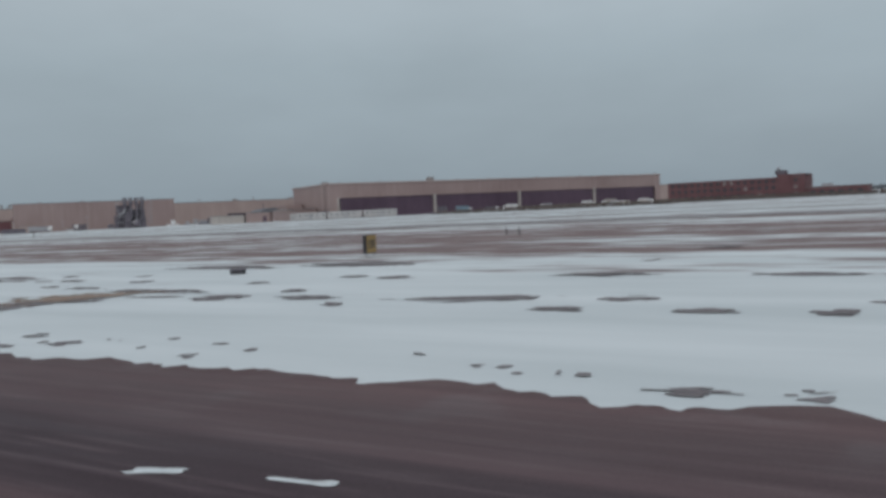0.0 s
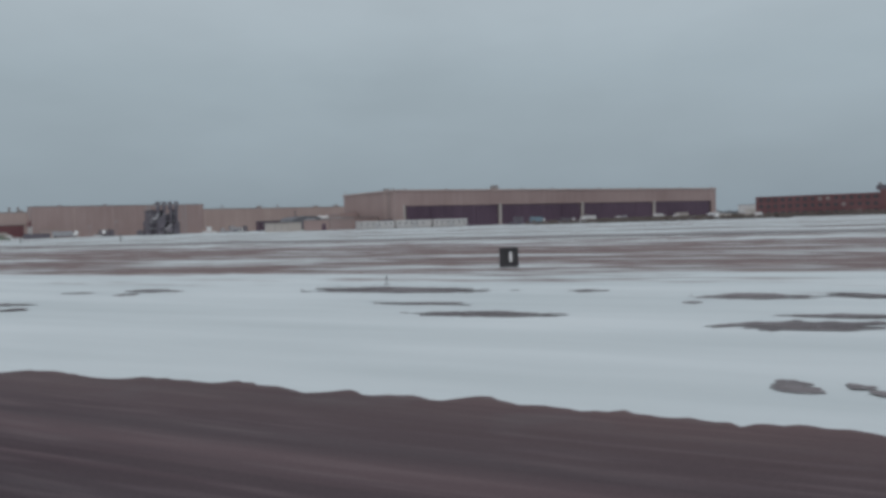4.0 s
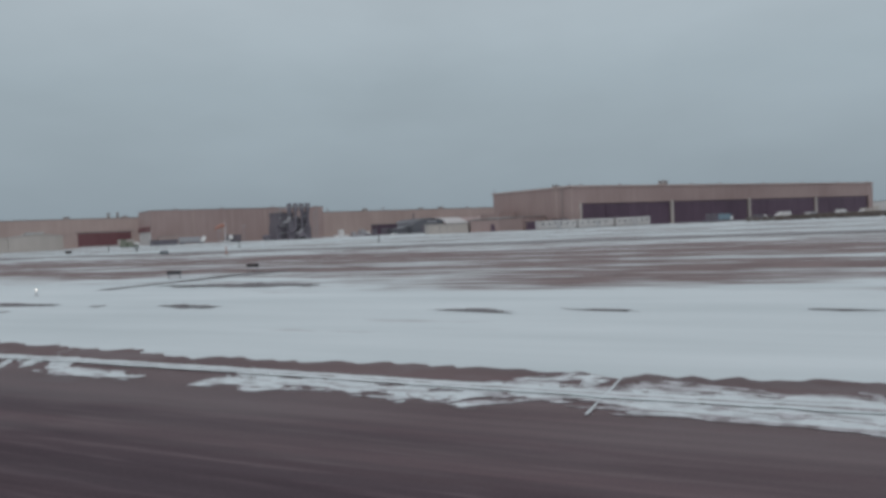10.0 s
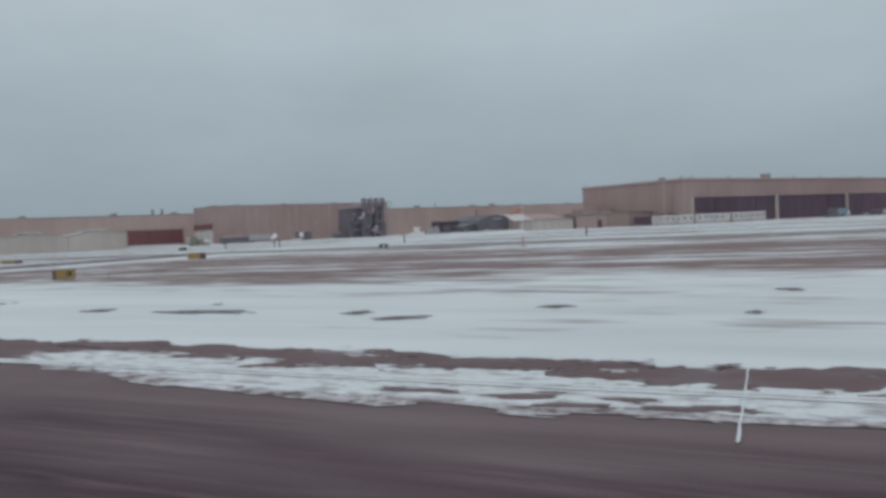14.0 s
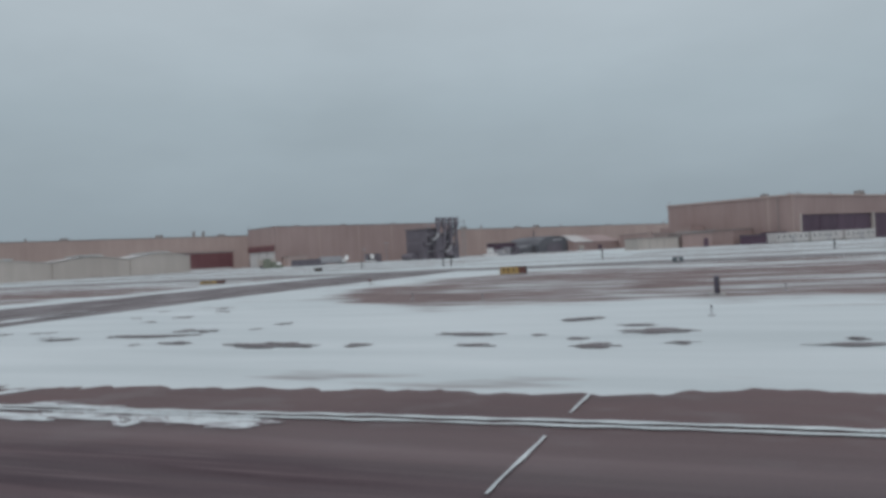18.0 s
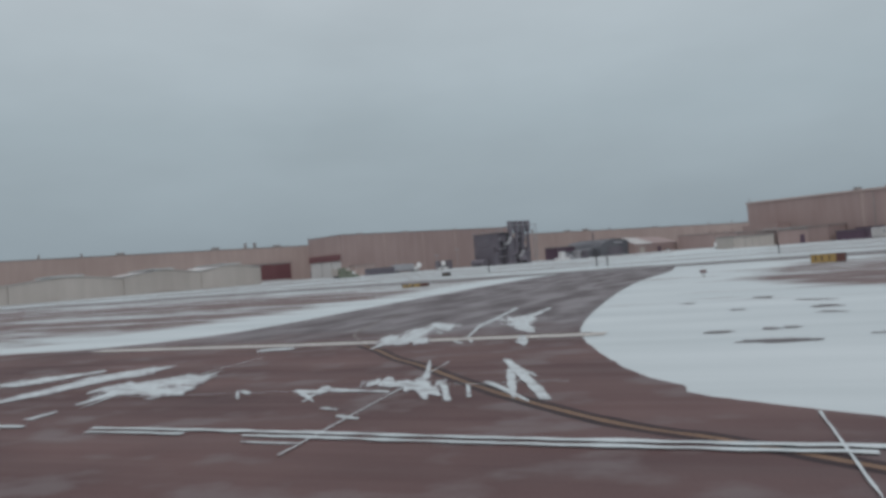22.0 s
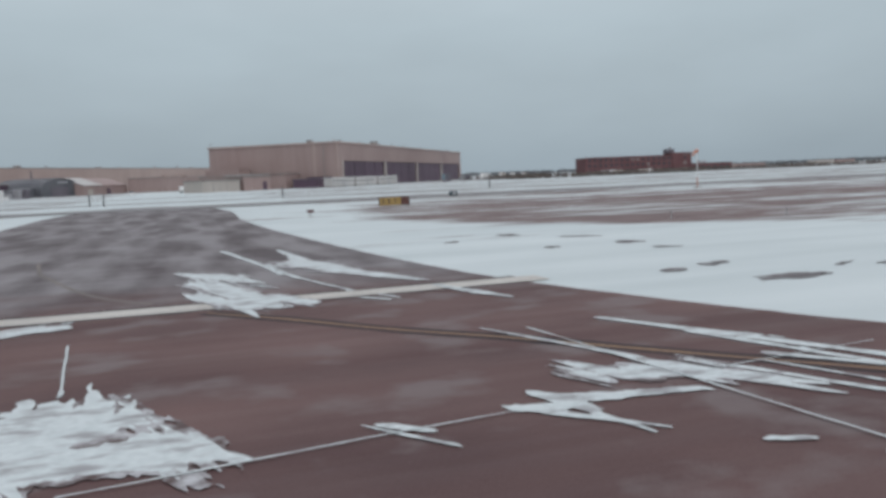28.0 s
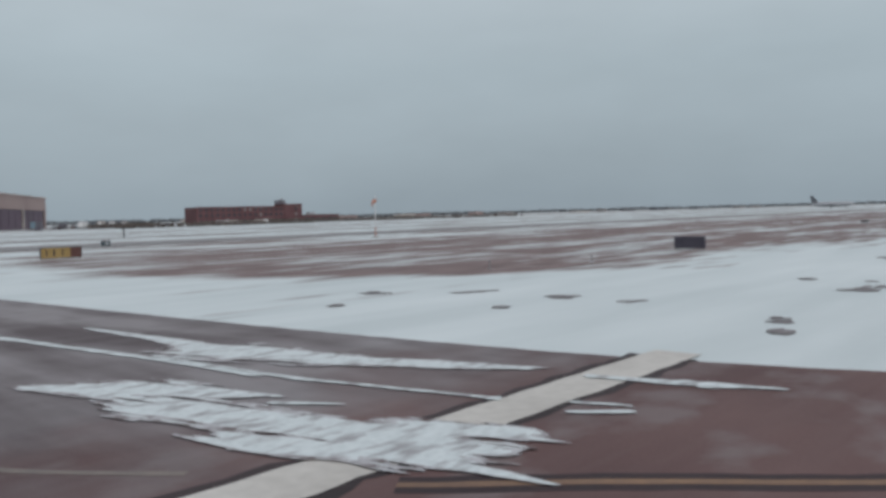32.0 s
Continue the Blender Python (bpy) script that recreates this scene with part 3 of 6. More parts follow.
# ---- drifts on the pavement, bare turf in the snow ----
def frayed(strokes, seed, z, rough=0.9, grow=0.0, cell=0.0):
    """A thin patch made of tapered strokes (x0, y0, x1, y1, width at each end), frayed along the way it was blown."""
    main = max(strokes, key=lambda b: math.hypot(b[2] - b[0], b[3] - b[1]))
    ang = math.atan2(main[3] - main[1], main[2] - main[0])
    ct, st = math.cos(ang), math.sin(ang)
    segs = []
    for x0, y0, x1, y1, w0, w1 in strokes:
        segs.append((x0 * ct + y0 * st, y0 * ct - x0 * st, x1 * ct + y1 * st, y1 * ct - x1 * st, w0 / 2, w1 / 2))
    pad = max(max(s[4], s[5]) for s in segs) * 1.5 + 0.3
    lx0, lx1 = min(min(s[0], s[2]) for s in segs) - pad, max(max(s[0], s[2]) for s in segs) + pad
    ly0, ly1 = min(min(s[1], s[3]) for s in segs) - pad, max(max(s[1], s[3]) for s in segs) + pad
    nx = max(10, min(190, int((lx1 - lx0) / (cell or 0.10))))
    ny = max(8, min(100, int((ly1 - ly0) / (cell * 0.5 if cell else 0.05))))
    thin = max(0.12, min(max(s[4], s[5]) * 1.6 for s in segs))
    f_long, f_wide = 1.0 / max(0.7, min((lx1 - lx0) * 0.14, 2.0)), 1.0 / max(0.12, min(thin * 0.5, 0.42))
    grid = []
    for r in range(ny + 1):
        py = ly0 + (ly1 - ly0) * r / ny
        row = []
        for q in range(nx + 1):
            px = lx0 + (lx1 - lx0) * q / nx
            best, fray = -2.0, 1.0
            for ax, ay, bx, by, wa, wb in segs:
                dx, dy = bx - ax, by - ay
                t = ((px - ax) * dx + (py - ay) * dy) / max(dx * dx + dy * dy, 1e-6)
                k = min(max(t, 0.0), 1.0)
                w = wa + (wb - wa) * k
                d = math.hypot((px - ax - dx * k) * 0.6 if (t < 0 or t > 1) else px - ax - dx * k, py - ay - dy * k) / w
                v = 1 - d
                if v > best:
                    best, fray = v, 0.8 + 0.9 * abs(2 * k - 1) ** 3
            best = max(best, -2.0) + grow
            best += rough * fray * noise.fractal(Vector((px * f_long + seed * 3.7, py * f_wide, seed * 0.9)), 0.6, 2.2, 4)
            best += 0.5 * rough * noise.noise(Vector((px * 0.9, py * 1.8, seed * 1.3)))
            if r in (0, ny) or q in (0, nx):
                best = min(best, -0.05)
            row.append((px, py, best))
        grid.append(row)
    verts, faces, made = [], [], {}

    def corner(a, b=None):
        key = (a, b)
        if key not in made:
            pa = grid[a[0]][a[1]]
            px, py = pa[:2]
            if b:
                pb = grid[b[0]][b[1]]
                t = pa[2] / (pa[2] - pb[2])
                px, py = pa[0] + (pb[0] - pa[0]) * t, pa[1] + (pb[1] - pa[1]) * t
            wx, wy = px * ct - py * st, px * st + py * ct
            made[key] = len(verts)
            verts.append((wx, wy, ground_z(wy) + z))
        return made[key]

    for r in range(ny):
        for q in range(nx):
            square = ((r, q), (r, q + 1), (r + 1, q + 1), (r + 1, q))
            inside = [grid[a][b][2] > 0 for a, b in square]
            if not any(inside):
                continue
            ring = []
            for k in range(4):
                a, b = square[k], square[(k + 1) % 4]
                if inside[k]:
                    ring.append(corner(a))
                if inside[k] != inside[(k + 1) % 4]:
                    ring.append(corner(*((a, b) if a < b else (b, a))))
            if len(ring) > 2:
                faces.append(ring)
    return verts, faces


import itertools

LAYERS = itertools.count(1)


def layer(base):
    """The next free height above base, so that no two thin sheets share a plane."""
    return base + 0.0001 * next(LAYERS)


def flat_mesh(chunks, material):
    verts, faces = [], []
    for v, f in chunks:
        n = len(verts)
        verts += v
        faces += [[i + n for i in r] for r in f]
    me = bpy.data.meshes.new("patch")
    me.from_pydata(verts, [], faces)
    me.materials.append(material)
    return me


def bare_streaks(name, rows, material, label, base=0.012):
    """Bare turf between wind-laid snow: each patch a bundle of thin pointed tongues with ragged rims and gaps."""
    verts, faces = [], []
    for i, (x, y, lx, ly, turn) in enumerate(rows):
        rr = random.Random(i * 7 + int(abs(x) * 10))
        seed = x * 0.731 + y * 0.37
        tongues = max(3, min(16, int(3 + ly * 3.2 + lx * 0.8)))
        for m in range(tongues):
            u = rr.uniform(-1, 1)
            o = u * ly * 0.42
            room = math.sqrt(max(0.0, 1 - u * u)) * 0.9 + 0.1
            long = lx * room * rr.uniform(0.6, 1.1)
            wide = ly * rr.uniform(0.7, 1.2) / tongues ** 0.5
            mid = rr.uniform(-0.5, 0.5) * (lx * room - long)
            tilt = radians(turn + rr.uniform(-5, 5))
            c, s = math.cos(tilt), math.sin(tilt)
            z = base + 0.00035 * ((i * 5 + m) % 40)
            n = max(8, min(60, int(long / (0.08 if y < 20 else 0.16))))
            last = None
            for k in range(n + 1):
                t = k / n * 2 - 1
                px = mid + t * long * 0.55
                body = (1 - abs(t) ** 1.7) * (0.75 + 0.5 * noise.noise(Vector((px * 0.9, seed + m, 1.7))))
                rim = [body * 0.5 + 0.42 * noise.fractal(Vector((px * 1.9, seed + m * 3.1, q)), 0.8, 2.1, 4) - 0.03 for q in (9.0, 14.0)]
                pair = None
                if rim[0] + rim[1] > 0.05 and 0 < k < n:
                    pair = len(verts)
                    bend = 0.2 * ly * noise.noise(Vector((px * 0.5, seed, 5.0)))
                    for e in (o + bend + max(rim[0], 0.02) * wide, o + bend - max(rim[1], 0.02) * wide):
                        wx, wy = x + px * c - e * s, y + px * s + e * c
                        verts.append((wx, wy, ground_z(wy) + z))
                    if last is not None:
                        faces.append((last + 1, pair + 1, pair, last))
                last = pair
    me = bpy.data.meshes.new("patch")
    me.from_pydata(verts, [], faces)
    me.materials.append(material)
    return tagged(new(name, me), label, "bare ground", "bare ground in the snow", "stuff")


BARE_A = [(-2.9, 26.7, 0.9, 0.73, 0), (-3.8, 15.8, 0.9, 0.75, 25), (-3.9, 24.6, 1.6, 1.42, 9), (-5, 34.3, 5.5, 1.3, 2), (-5.5, 15.5, 1.5, 0.6, 11), (-7, 24.2, 2.2, 0.93, -1), (-7.4, 16.1, 0.4, 0.62, 13), (-7.9, 16.2, 0.2, 0.37, 13), (-8.6, 16, 0.3, 0.28, 24), (-9, 16.4, 0.5, 0.43, 43), (-9.6, 16.4, 0.4, 0.36, 15), (-9.6, 26.7, 2.2, 1.56, -4), (-11, 24, 2.2, 1.29, -2), (-11.1, 50.8, 3.2, 2.54, -7), (-11.3, 17.1, 0.2, 0.48, 70), (-12.7, 34.1, 4.7, 1.95, 11), (-12.7, 41.5, 1.2, 1.33, -9), (-14.6, 26, 6.1, 1.8, 13), (-15.4, 16.5, 0.4, 0.42, 18)]
BARE_B = [(-16.4, 15.6, 0.6, 0.54, 46), (-16.8, 17, 0.7, 0.32, 18), (-18.5, 16.1, 0.3, 0.29, -8), (-18.7, 17.3, 0.4, 0.36, 18), (-18.9, 24.1, 0.9, 1.28, 47), (-20, 16.7, 0.1, 0.21, 9), (-20.5, 16.7, 0.2, 0.21, 10), (-21.1, 25.6, 2.9, 1.38, 11), (-21.3, 16, 1, 0.77, 23), (-22, 32.9, 2.2, 1.58, 7), (-22.1, 16, 0.3, 0.37, 12), (-22.7, 15.3, 1.3, 0.46, 10), (-23.4, 27.6, 1.7, 1.18, 6), (-23.5, 16.7, 1.2, 0.67, 13), (-24.6, 33.2, 1.8, 1.22, 18), (-24.7, 15.2, 0.3, 0.23, 6), (-25.1, 25.1, 2.7, 2.3, 1), (-26.2, 16, 0.7, 0.56, 54), (-27, 16, 0.5, 0.43, 29)]
BARE_C = [(-27.9, 30.4, 1.9, 0.87, -3), (-28.3, 25, 3.6, 0.89, 12), (-28.4, 17, 0.6, 0.43, 55), (-29, 15.9, 2.7, 1.59, 14), (-29.5, 17.2, 0.5, 0.43, 34), (-29.5, 40.6, 8.2, 3.77, -5), (-30.2, 23.5, 1.2, 0.46, 5), (-30.2, 17.2, 0.2, 0.27, 51), (-30.5, 26.8, 7.2, 1.47, 3), (-33.8, 16.3, 0.4, 0.43, -26), (-34.6, 16.1, 0.2, 0.34, 17), (-35.6, 16.1, 0.3, 0.34, 66), (-35.6, 23.8, 1.1, 0.56, 0), (-35.8, 30.5, 2.5, 1.03, -9), (-36.2, 27.5, 3.5, 0.63, -4), (-36.6, 16.5, 0.1, 0.25, 26), (-36.9, 16.2, 0.3, 0.65, 30), (-38.2, 38.5, 9.8, 2.66, 2), (-38.4, 16.5, 0.5, 0.24, 68)]
BARE_D = [(-39.1, 33.4, 1.1, 0.99, 10), (-39.3, 27.8, 1.7, 0.89, -8), (-39.7, 16.8, 0.3, 0.51, 10), (-41.1, 16.7, 0.1, 0.27, 12), (-41.4, 15.5, 0.1, 0.29, -9), (-41.6, 30.7, 2.5, 1.1, -8), (-42.1, 15.6, 0.1, 0.23, 60), (-42.6, 15.6, 0.5, 0.48, 34), (-43.1, 24.9, 3, 1.22, -16), (-43.3, 15.8, 0.4, 0.47, 7), (-43.7, 30.3, 1.4, 0.95, 12), (-44.1, 13.9, 0.5, 0.27, 4), (-44.1, 15.9, 0.4, 0.49, 33), (-44.9, 14.2, 0.3, 0.27, 42), (-45.1, 33, 2.2, 0.8, -10), (-45.2, 16.4, 1.4, 0.58, -11), (-46.8, 25.4, 2.3, 1.51, -5), (-48.2, 16, 0.2, 0.44, 13), (-48.4, 15.7, 0.3, 0.26, 56)]
BARE_E = [(-48.8, 31.4, 7.4, 3.45, -8), (-49.5, 16.2, 0.2, 0.45, 29), (-49.8, 24.7, 3.9, 2.19, 7), (-50.1, 27.3, 1.4, 0.84, -5), (-52.1, 16.9, 0.8, 0.94, 20), (-53, 30.1, 1.3, 1.1, -1), (-53, 16.9, 0.3, 0.28, 15), (-53.3, 27, 3.9, 1.13, 14), (-54.5, 16.7, 0.3, 0.24, -6), (-55.7, 24.5, 4.5, 1.67, -3), (-58.4, 32.1, 5.7, 2.14, 6), (-59.1, 27, 4.8, 1.49, 4), (-60.9, 23.9, 3.1, 0.83, 1), (-63, 16.5, 0.9, 0.48, -7), (-64, 32.9, 3.4, 1.62, -20), (-64.4, 16.8, 0.7, 1, 32), (-64.5, 26.8, 4.1, 1.17, 6), (-65.5, 16.7, 1, 1.31, 19), (-65.5, 24.7, 5.1, 2.25, 17)]
BARE_F = [(-67.4, 31.9, 4.5, 2.26, 11), (-69.2, 29.7, 0.8, 0.87, 5), (-73.9, 33.3, 1.8, 1.12, 2), (-74.9, 25.2, 5.4, 1.49, 6), (-78.5, 27.6, 4.3, 0.92, 5), (-82, 32.3, 8.9, 1.97, 8), (-82.4, 32.9, 10, 2.3, 1), (-94.2, 22.4, 1.7, 1.41, 15), (-94.4, 15, 0.2, 0.33, 8), (-94.7, 28.6, 1.4, 1.48, -4), (-95, 30.5, 4.4, 1.51, -6), (-95.7, 22, 1, 0.48, 1), (-95.7, 15.2, 0.3, 0.57, 10), (-96.6, 15.8, 0.5, 0.38, -6), (-96.8, 23.8, 4.4, 1.03, 9), (-97.5, 22.7, 1.5, 0.52, -1), (-98.1, 15.7, 0.8, 0.8, 5), (-98.3, 28.8, 2.3, 0.87, 4), (-98.6, 14.3, 0.2, 0.18, -17)]
BARE_G = [(-99.7, 23.8, 1.1, 1.23, -11), (-99.7, 15, 1.1, 1.18, 15), (-100.3, 15.4, 2.2, 1.14, 6), (-100.9, 23.7, 1.1, 0.56, -27), (-101.7, 14.8, 0.5, 0.64, 31), (-102.3, 15.6, 0.6, 0.47, 12), (-102.7, 14.9, 0.2, 0.77, 47), (-103.1, 15.2, 0.4, 0.32, 1), (-103.3, 21.8, 0.7, 0.54, 4), (-104.2, 15, 0.6, 0.56, 20), (-104.3, 25.9, 6.1, 1.77, 16), (-104.9, 15.1, 0.4, 0.39, 21), (-105.6, 15.4, 0.2, 0.49, 21), (-105.9, 26.7, 1, 1.04, 10), (-106.5, 15.3, 0.2, 0.38, 45), (-109.1, 15.3, 0.7, 0.91, -6), (-110, 23.9, 2.8, 1.72, -6), (-110.1, 15.8, 0.8, 0.98, 37), (-110.6, 23.5, 4.5, 1.21, 7)]
BARE_H = [(-112.6, 15, 0.1, 0.24, 10), (-113.2, 15.5, 0.7, 0.67, 6), (-114, 23.3, 0.9, 0.71, 4), (-114.9, 15.1, 0.9, 0.9, 13), (-115.6, 15.1, 0.7, 0.57, 1), (-115.6, 24.2, 1.3, 0.62, -7), (-116.7, 15.2, 0.8, 0.65, 19), (-116.7, 22.9, 2.5, 1.03, -4), (-117.3, 14.7, 0.6, 0.51, 16), (-117.8, 23.9, 1, 0.64, -1), (-118.1, 14.9, 0.2, 0.3, 17), (-120, 15.6, 1, 0.93, 18), (-120.7, 15.3, 0.9, 0.29, 19), (-120.7, 23.8, 4.2, 1.16, -5), (-121.1, 14.9, 0.2, 0.45, 47), (-122.3, 15.9, 0.4, 0.63, 66), (-122.7, 15.4, 0.8, 1.13, 37), (-123.6, 15.4, 0.7, 1.1, 20), (-124.5, 14.8, 0.4, 0.48, -13)]
BARE_I = [(-125.1, 15.1, 0.7, 0.85, -1), (-125.2, 23.9, 4.6, 1.19, 1), (-126.3, 15.6, 0.7, 0.87, 38), (-128, 15.2, 1.6, 1.06, -8), (-128.6, 14.7, 0.6, 0.64, 3), (-129.3, 14.9, 0.3, 0.59, 13), (-130.3, 24, 3.9, 2.7, 9), (-130.3, 15.6, 0.2, 0.35, 44), (-130.9, 15.1, 1.3, 1.32, 37), (-132.3, 15.3, 1, 1.34, 35), (-133.2, 23.7, 2.7, 1.08, 1), (-133.3, 15.6, 0.7, 0.74, 35), (-133.6, 14.7, 0.9, 0.72, 18), (-134, 26.5, 0.9, 0.79, -6), (-134.3, 15.4, 1.5, 1.24, 18), (-136.1, 15.7, 0.3, 0.61, 32), (-137, 15.4, 1, 0.77, 10), (-138.8, 15.6, 1.4, 0.54, 5), (-140.7, 15.7, 2.1, 0.81, -2)]
BARE_J = [(-140.9, 27, 1, 0.62, 8), (-143.3, 27.3, 0.8, 0.67, 8), (-150, 27.3, 2.3, 0.71, -3), (-157.3, 26.7, 2.9, 0.72, -16), (-161.7, 26.2, 4, 1.08, -9), (-175.8, 26.9, 5.2, 1.32, -8), (-181.4, 26.5, 1, 0.81, 7), (-184.4, 18.1, 1.2, 1.11, 17), (-184.5, 23.7, 1, 1.03, 0), (-185.7, 24, 1, 0.79, 11), (-188.4, 26.7, 8.5, 1.55, -1), (-191.7, 36.5, 1.5, 1.77, 15), (-195.5, 26.8, 2.6, 1.09, 13), (-197, 24.1, 0.3, 0.38, -1), (-197.3, 27.2, 0.7, 0.97, -4), (-198.1, 26.8, 0.5, 0.82, 17), (-200.2, 23.9, 1.3, 1.07, 2), (-204, 26.5, 0.4, 0.52, 1), (-207.9, 34.3, 1.2, 1.6, 24)]
BARE_K = [(-208.7, 26.5, 0.8, 0.76, 3), (-215.4, 28, 1.8, 1.1, 4), (-219.8, 24.5, 2.6, 1.18, 21), (-222.3, 25.8, 1.6, 1.43, 4), (-229.7, 25.6, 5.1, 1.58, 2), (-231.3, 28.5, 0.8, 0.75, 4), (-235.7, 25.9, 2.2, 1.32, 1), (-245.9, 29, 1.3, 0.99, -18), (-247.2, 24.9, 1.9, 1.22, 2), (-249.1, 24.9, 1.8, 1.2, -15), (-252.5, 28.6, 0.6, 0.98, -12), (-254.3, 28.6, 1.2, 0.83, -10), (-255, 25.2, 2.7, 0.96, 0), (-258.7, 26.4, 0.9, 0.76, -4), (-258.7, 25.1, 3.2, 0.84, -2), (-263.4, 25.6, 1.4, 0.71, 14), (-264.6, 28.9, 3, 1.84, 1), (-265.4, 31, 2, 0.95, 2), (-265.9, 25, 1.9, 1.39, -9)]
BARE_L = [(-266.8, 26.8, 1, 0.98, -15), (-268.1, 33.5, 1.6, 2.26, -34), (-268.4, 27.9, 0.9, 0.6, -17), (-269.8, 25.1, 1.9, 0.83, -1), (-271, 28.5, 3.2, 1.46, -1), (-274.1, 25.2, 1.3, 1.23, 2), (-277.6, 25.1, 5, 1.7, -7), (-282.4, 33.2, 0.9, 1.26, -51), (-282.4, 30.8, 0.7, 0.77, -12), (-282.5, 25.8, 2.6, 0.92, -14), (-284.1, 25.2, 0.8, 0.63, 8), (-284.4, 30.1, 1.1, 1.07, 2), (-285.9, 30.4, 1.5, 2.03, -84), (-286, 28.4, 5.4, 1.4, 5), (-290, 27.1, 2.2, 1.21, 16), (-291.6, 27.8, 0.3, 1.27, -67), (-292.5, 35.3, 1.8, 0.77, -13), (-292.6, 37.9, 1.6, 1.29, -29), (-292.7, 41.9, 2, 1.21, -28)]
BARE_M = [(-294.5, 26.5, 2.6, 1.16, -1), (-294.5, 29.9, 0.9, 1.39, -66), (-295, 44.9, 1.7, 1.23, -32), (-296, 37.9, 0.8, 0.8, -56), (-296.3, 29, 1.3, 1.13, 7), (-298.5, 43, 0.8, 0.97, -27)]
for rows in (BARE_A, BARE_B, BARE_C, BARE_D, BARE_E, BARE_F, BARE_G, BARE_H, BARE_I, BARE_J, BARE_K, BARE_L, BARE_M):
    bare_streaks("bare_turf", rows, M_BARE, "streaks of bare grey-brown turf showing through the snow")

def patch(name, strokes, material, seed, label, z=0.03, rough=0.9):
    return tagged(new(name, flat_mesh([frayed(strokes, seed, layer(z), rough)], material)), label, "bare ground", "bare ground in the snow", "stuff")


patch("bare_turf", [(-33.83, 15.39, -32.24, 15.69, 1.42, 1.55), (-32.24, 15.69, -30.14, 15.74, 1.48, 1.15)], M_BARE, 7, "dark bare turf at the runway's edge", 0.03)
patch("bare_turf", [(-29.59, 15.63, -28.43, 16.00, 1.05, 1.29), (-28.43, 16.00, -26.79, 15.72, 1.25, 0.52)], M_BARE, 8, "dark bare turf at the runway's edge", 0.03)
patch("bare_turf", [(-33.16, 21.69, -32.54, 22.02, 0.92, 2.41), (-32.54, 22.02, -31.86, 23.32, 1.74, 1.26)], M_BARE, 9, "slanting strip of bare turf in the snow", 0.03)
patch("dry_turf", [(-33.38, 16.44, -32.53, 17.18, 0.53, 1.63), (-32.53, 17.18, -31.25, 17.80, 1.71, 1.83), (-31.25, 17.80, -30.79, 18.15, 1.74, 0.66)], M_TAN_TURF, 10, "patch of dry tan grass at the runway's edge", 0.036)
patch("dry_turf", [(-32.83, 22.96, -32.03, 24.61, 0.86, 2.12), (-32.03, 24.61, -30.73, 26.05, 2.74, 0.81)], M_TAN_TURF, 11, "slanting strip of dry tan grass in the snow", 0.036)
patch("bare_turf", [(-191.79, 36.15, -191.00, 52.60, 0.71, 0.98)], M_BARE, 12, "narrow bare path crossing the snow", 0.03)
patch("bare_turf", [(-193.09, 52.90, -191.81, 39.09, 0.42, 0.53), (-191.81, 39.09, -191.14, 35.64, 0.88, 0.26)], M_BARE, 13, "slanting dark strip of bare ground in the snow", 0.03)
patch("bare_turf", [(-187.25, 38.11, -183.13, 38.12, 1.68, 2.60), (-183.13, 38.12, -179.10, 38.30, 2.61, 1.90)], M_BARE, 14, "strip of grey ground showing through the snow", 0.03)


def islands(verts, faces):
    """The separate pieces of a sheet, largest first."""
    root = list(range(len(verts)))

    def top(i):
        while root[i] != i:
            root[i] = root[root[i]]
            i = root[i]
        return i

    for f in faces:
        for i in f[1:]:
            root[top(i)] = top(f[0])
    piles = {}
    for f in faces:
        piles.setdefault(top(f[0]), []).append(f)
    out = []
    for pile in sorted(piles.values(), key=len, reverse=True):
        used = {i: k for k, i in enumerate(sorted({i for f in pile for i in f}))}
        out.append(([verts[i] for i in used], [[used[i] for i in f] for f in pile]))
    return out


def drift(strokes, seed, label="thin drift of snow frozen on the asphalt", rough=0.9, name="snow_drift", z=0.0285, powder=True):
    """One drift: packed snow in one or more patches, with a haze of powder round it."""
    z_low, z_top = layer(z), layer(z)
    pieces = islands(*frayed(strokes, seed, z_top, rough))
    ob = tagged(new(name, flat_mesh(pieces[:1], M_DRIFT)), label, "snow", "drifts on the pavement")
    for p in [p for p in pieces[1:] if len(p[1]) > 5][:14]:
        new("snow_patch", flat_mesh([p], M_DRIFT)).parent = ob
    if powder:
        haze = islands(*frayed(strokes, seed, z_low, rough * 1.3, 0.34))
        new("powder", flat_mesh(haze[:1], M_POWDER)).parent = ob
    return ob


def opening(strokes, seed, rough=0.9):
    """Bare asphalt showing through a sheet of snow."""
    return tagged(new("bare_pavement", flat_mesh([frayed(strokes, seed, 0.048 + 0.0001 * (seed % 40), rough)], M_PAVE)), "ragged opening in the snow along the runway's shoulder", "bare ground", "openings in the snow", "stuff")


# beside the early runway
drift([(-10.66, 9.66, -10.25, 9.78, 0.20, 0.20)], 31, "long narrow streak of packed snow on dark asphalt", 0.60, powder=False)
drift([(-8.99, 10.00, -8.28, 10.09, 0.10, 0.13)], 32, "long narrow streak of packed snow on dark asphalt", 0.60, powder=False)
drift([(-29.61, 12.01, -28.89, 12.26, 0.32, 0.31)], 33, "long narrow streak of packed snow on dark asphalt", 0.60, powder=False)
drift([(-25.69, 10.01, -24.76, 10.02, 0.14, 0.16)], 34, "long narrow streak of packed snow on dark asphalt", 0.60, powder=False)
drift([(-23.99, 9.91, -23.49, 10.04, 0.14, 0.14)], 35, "long narrow streak of packed snow on dark asphalt", 0.60, powder=False)
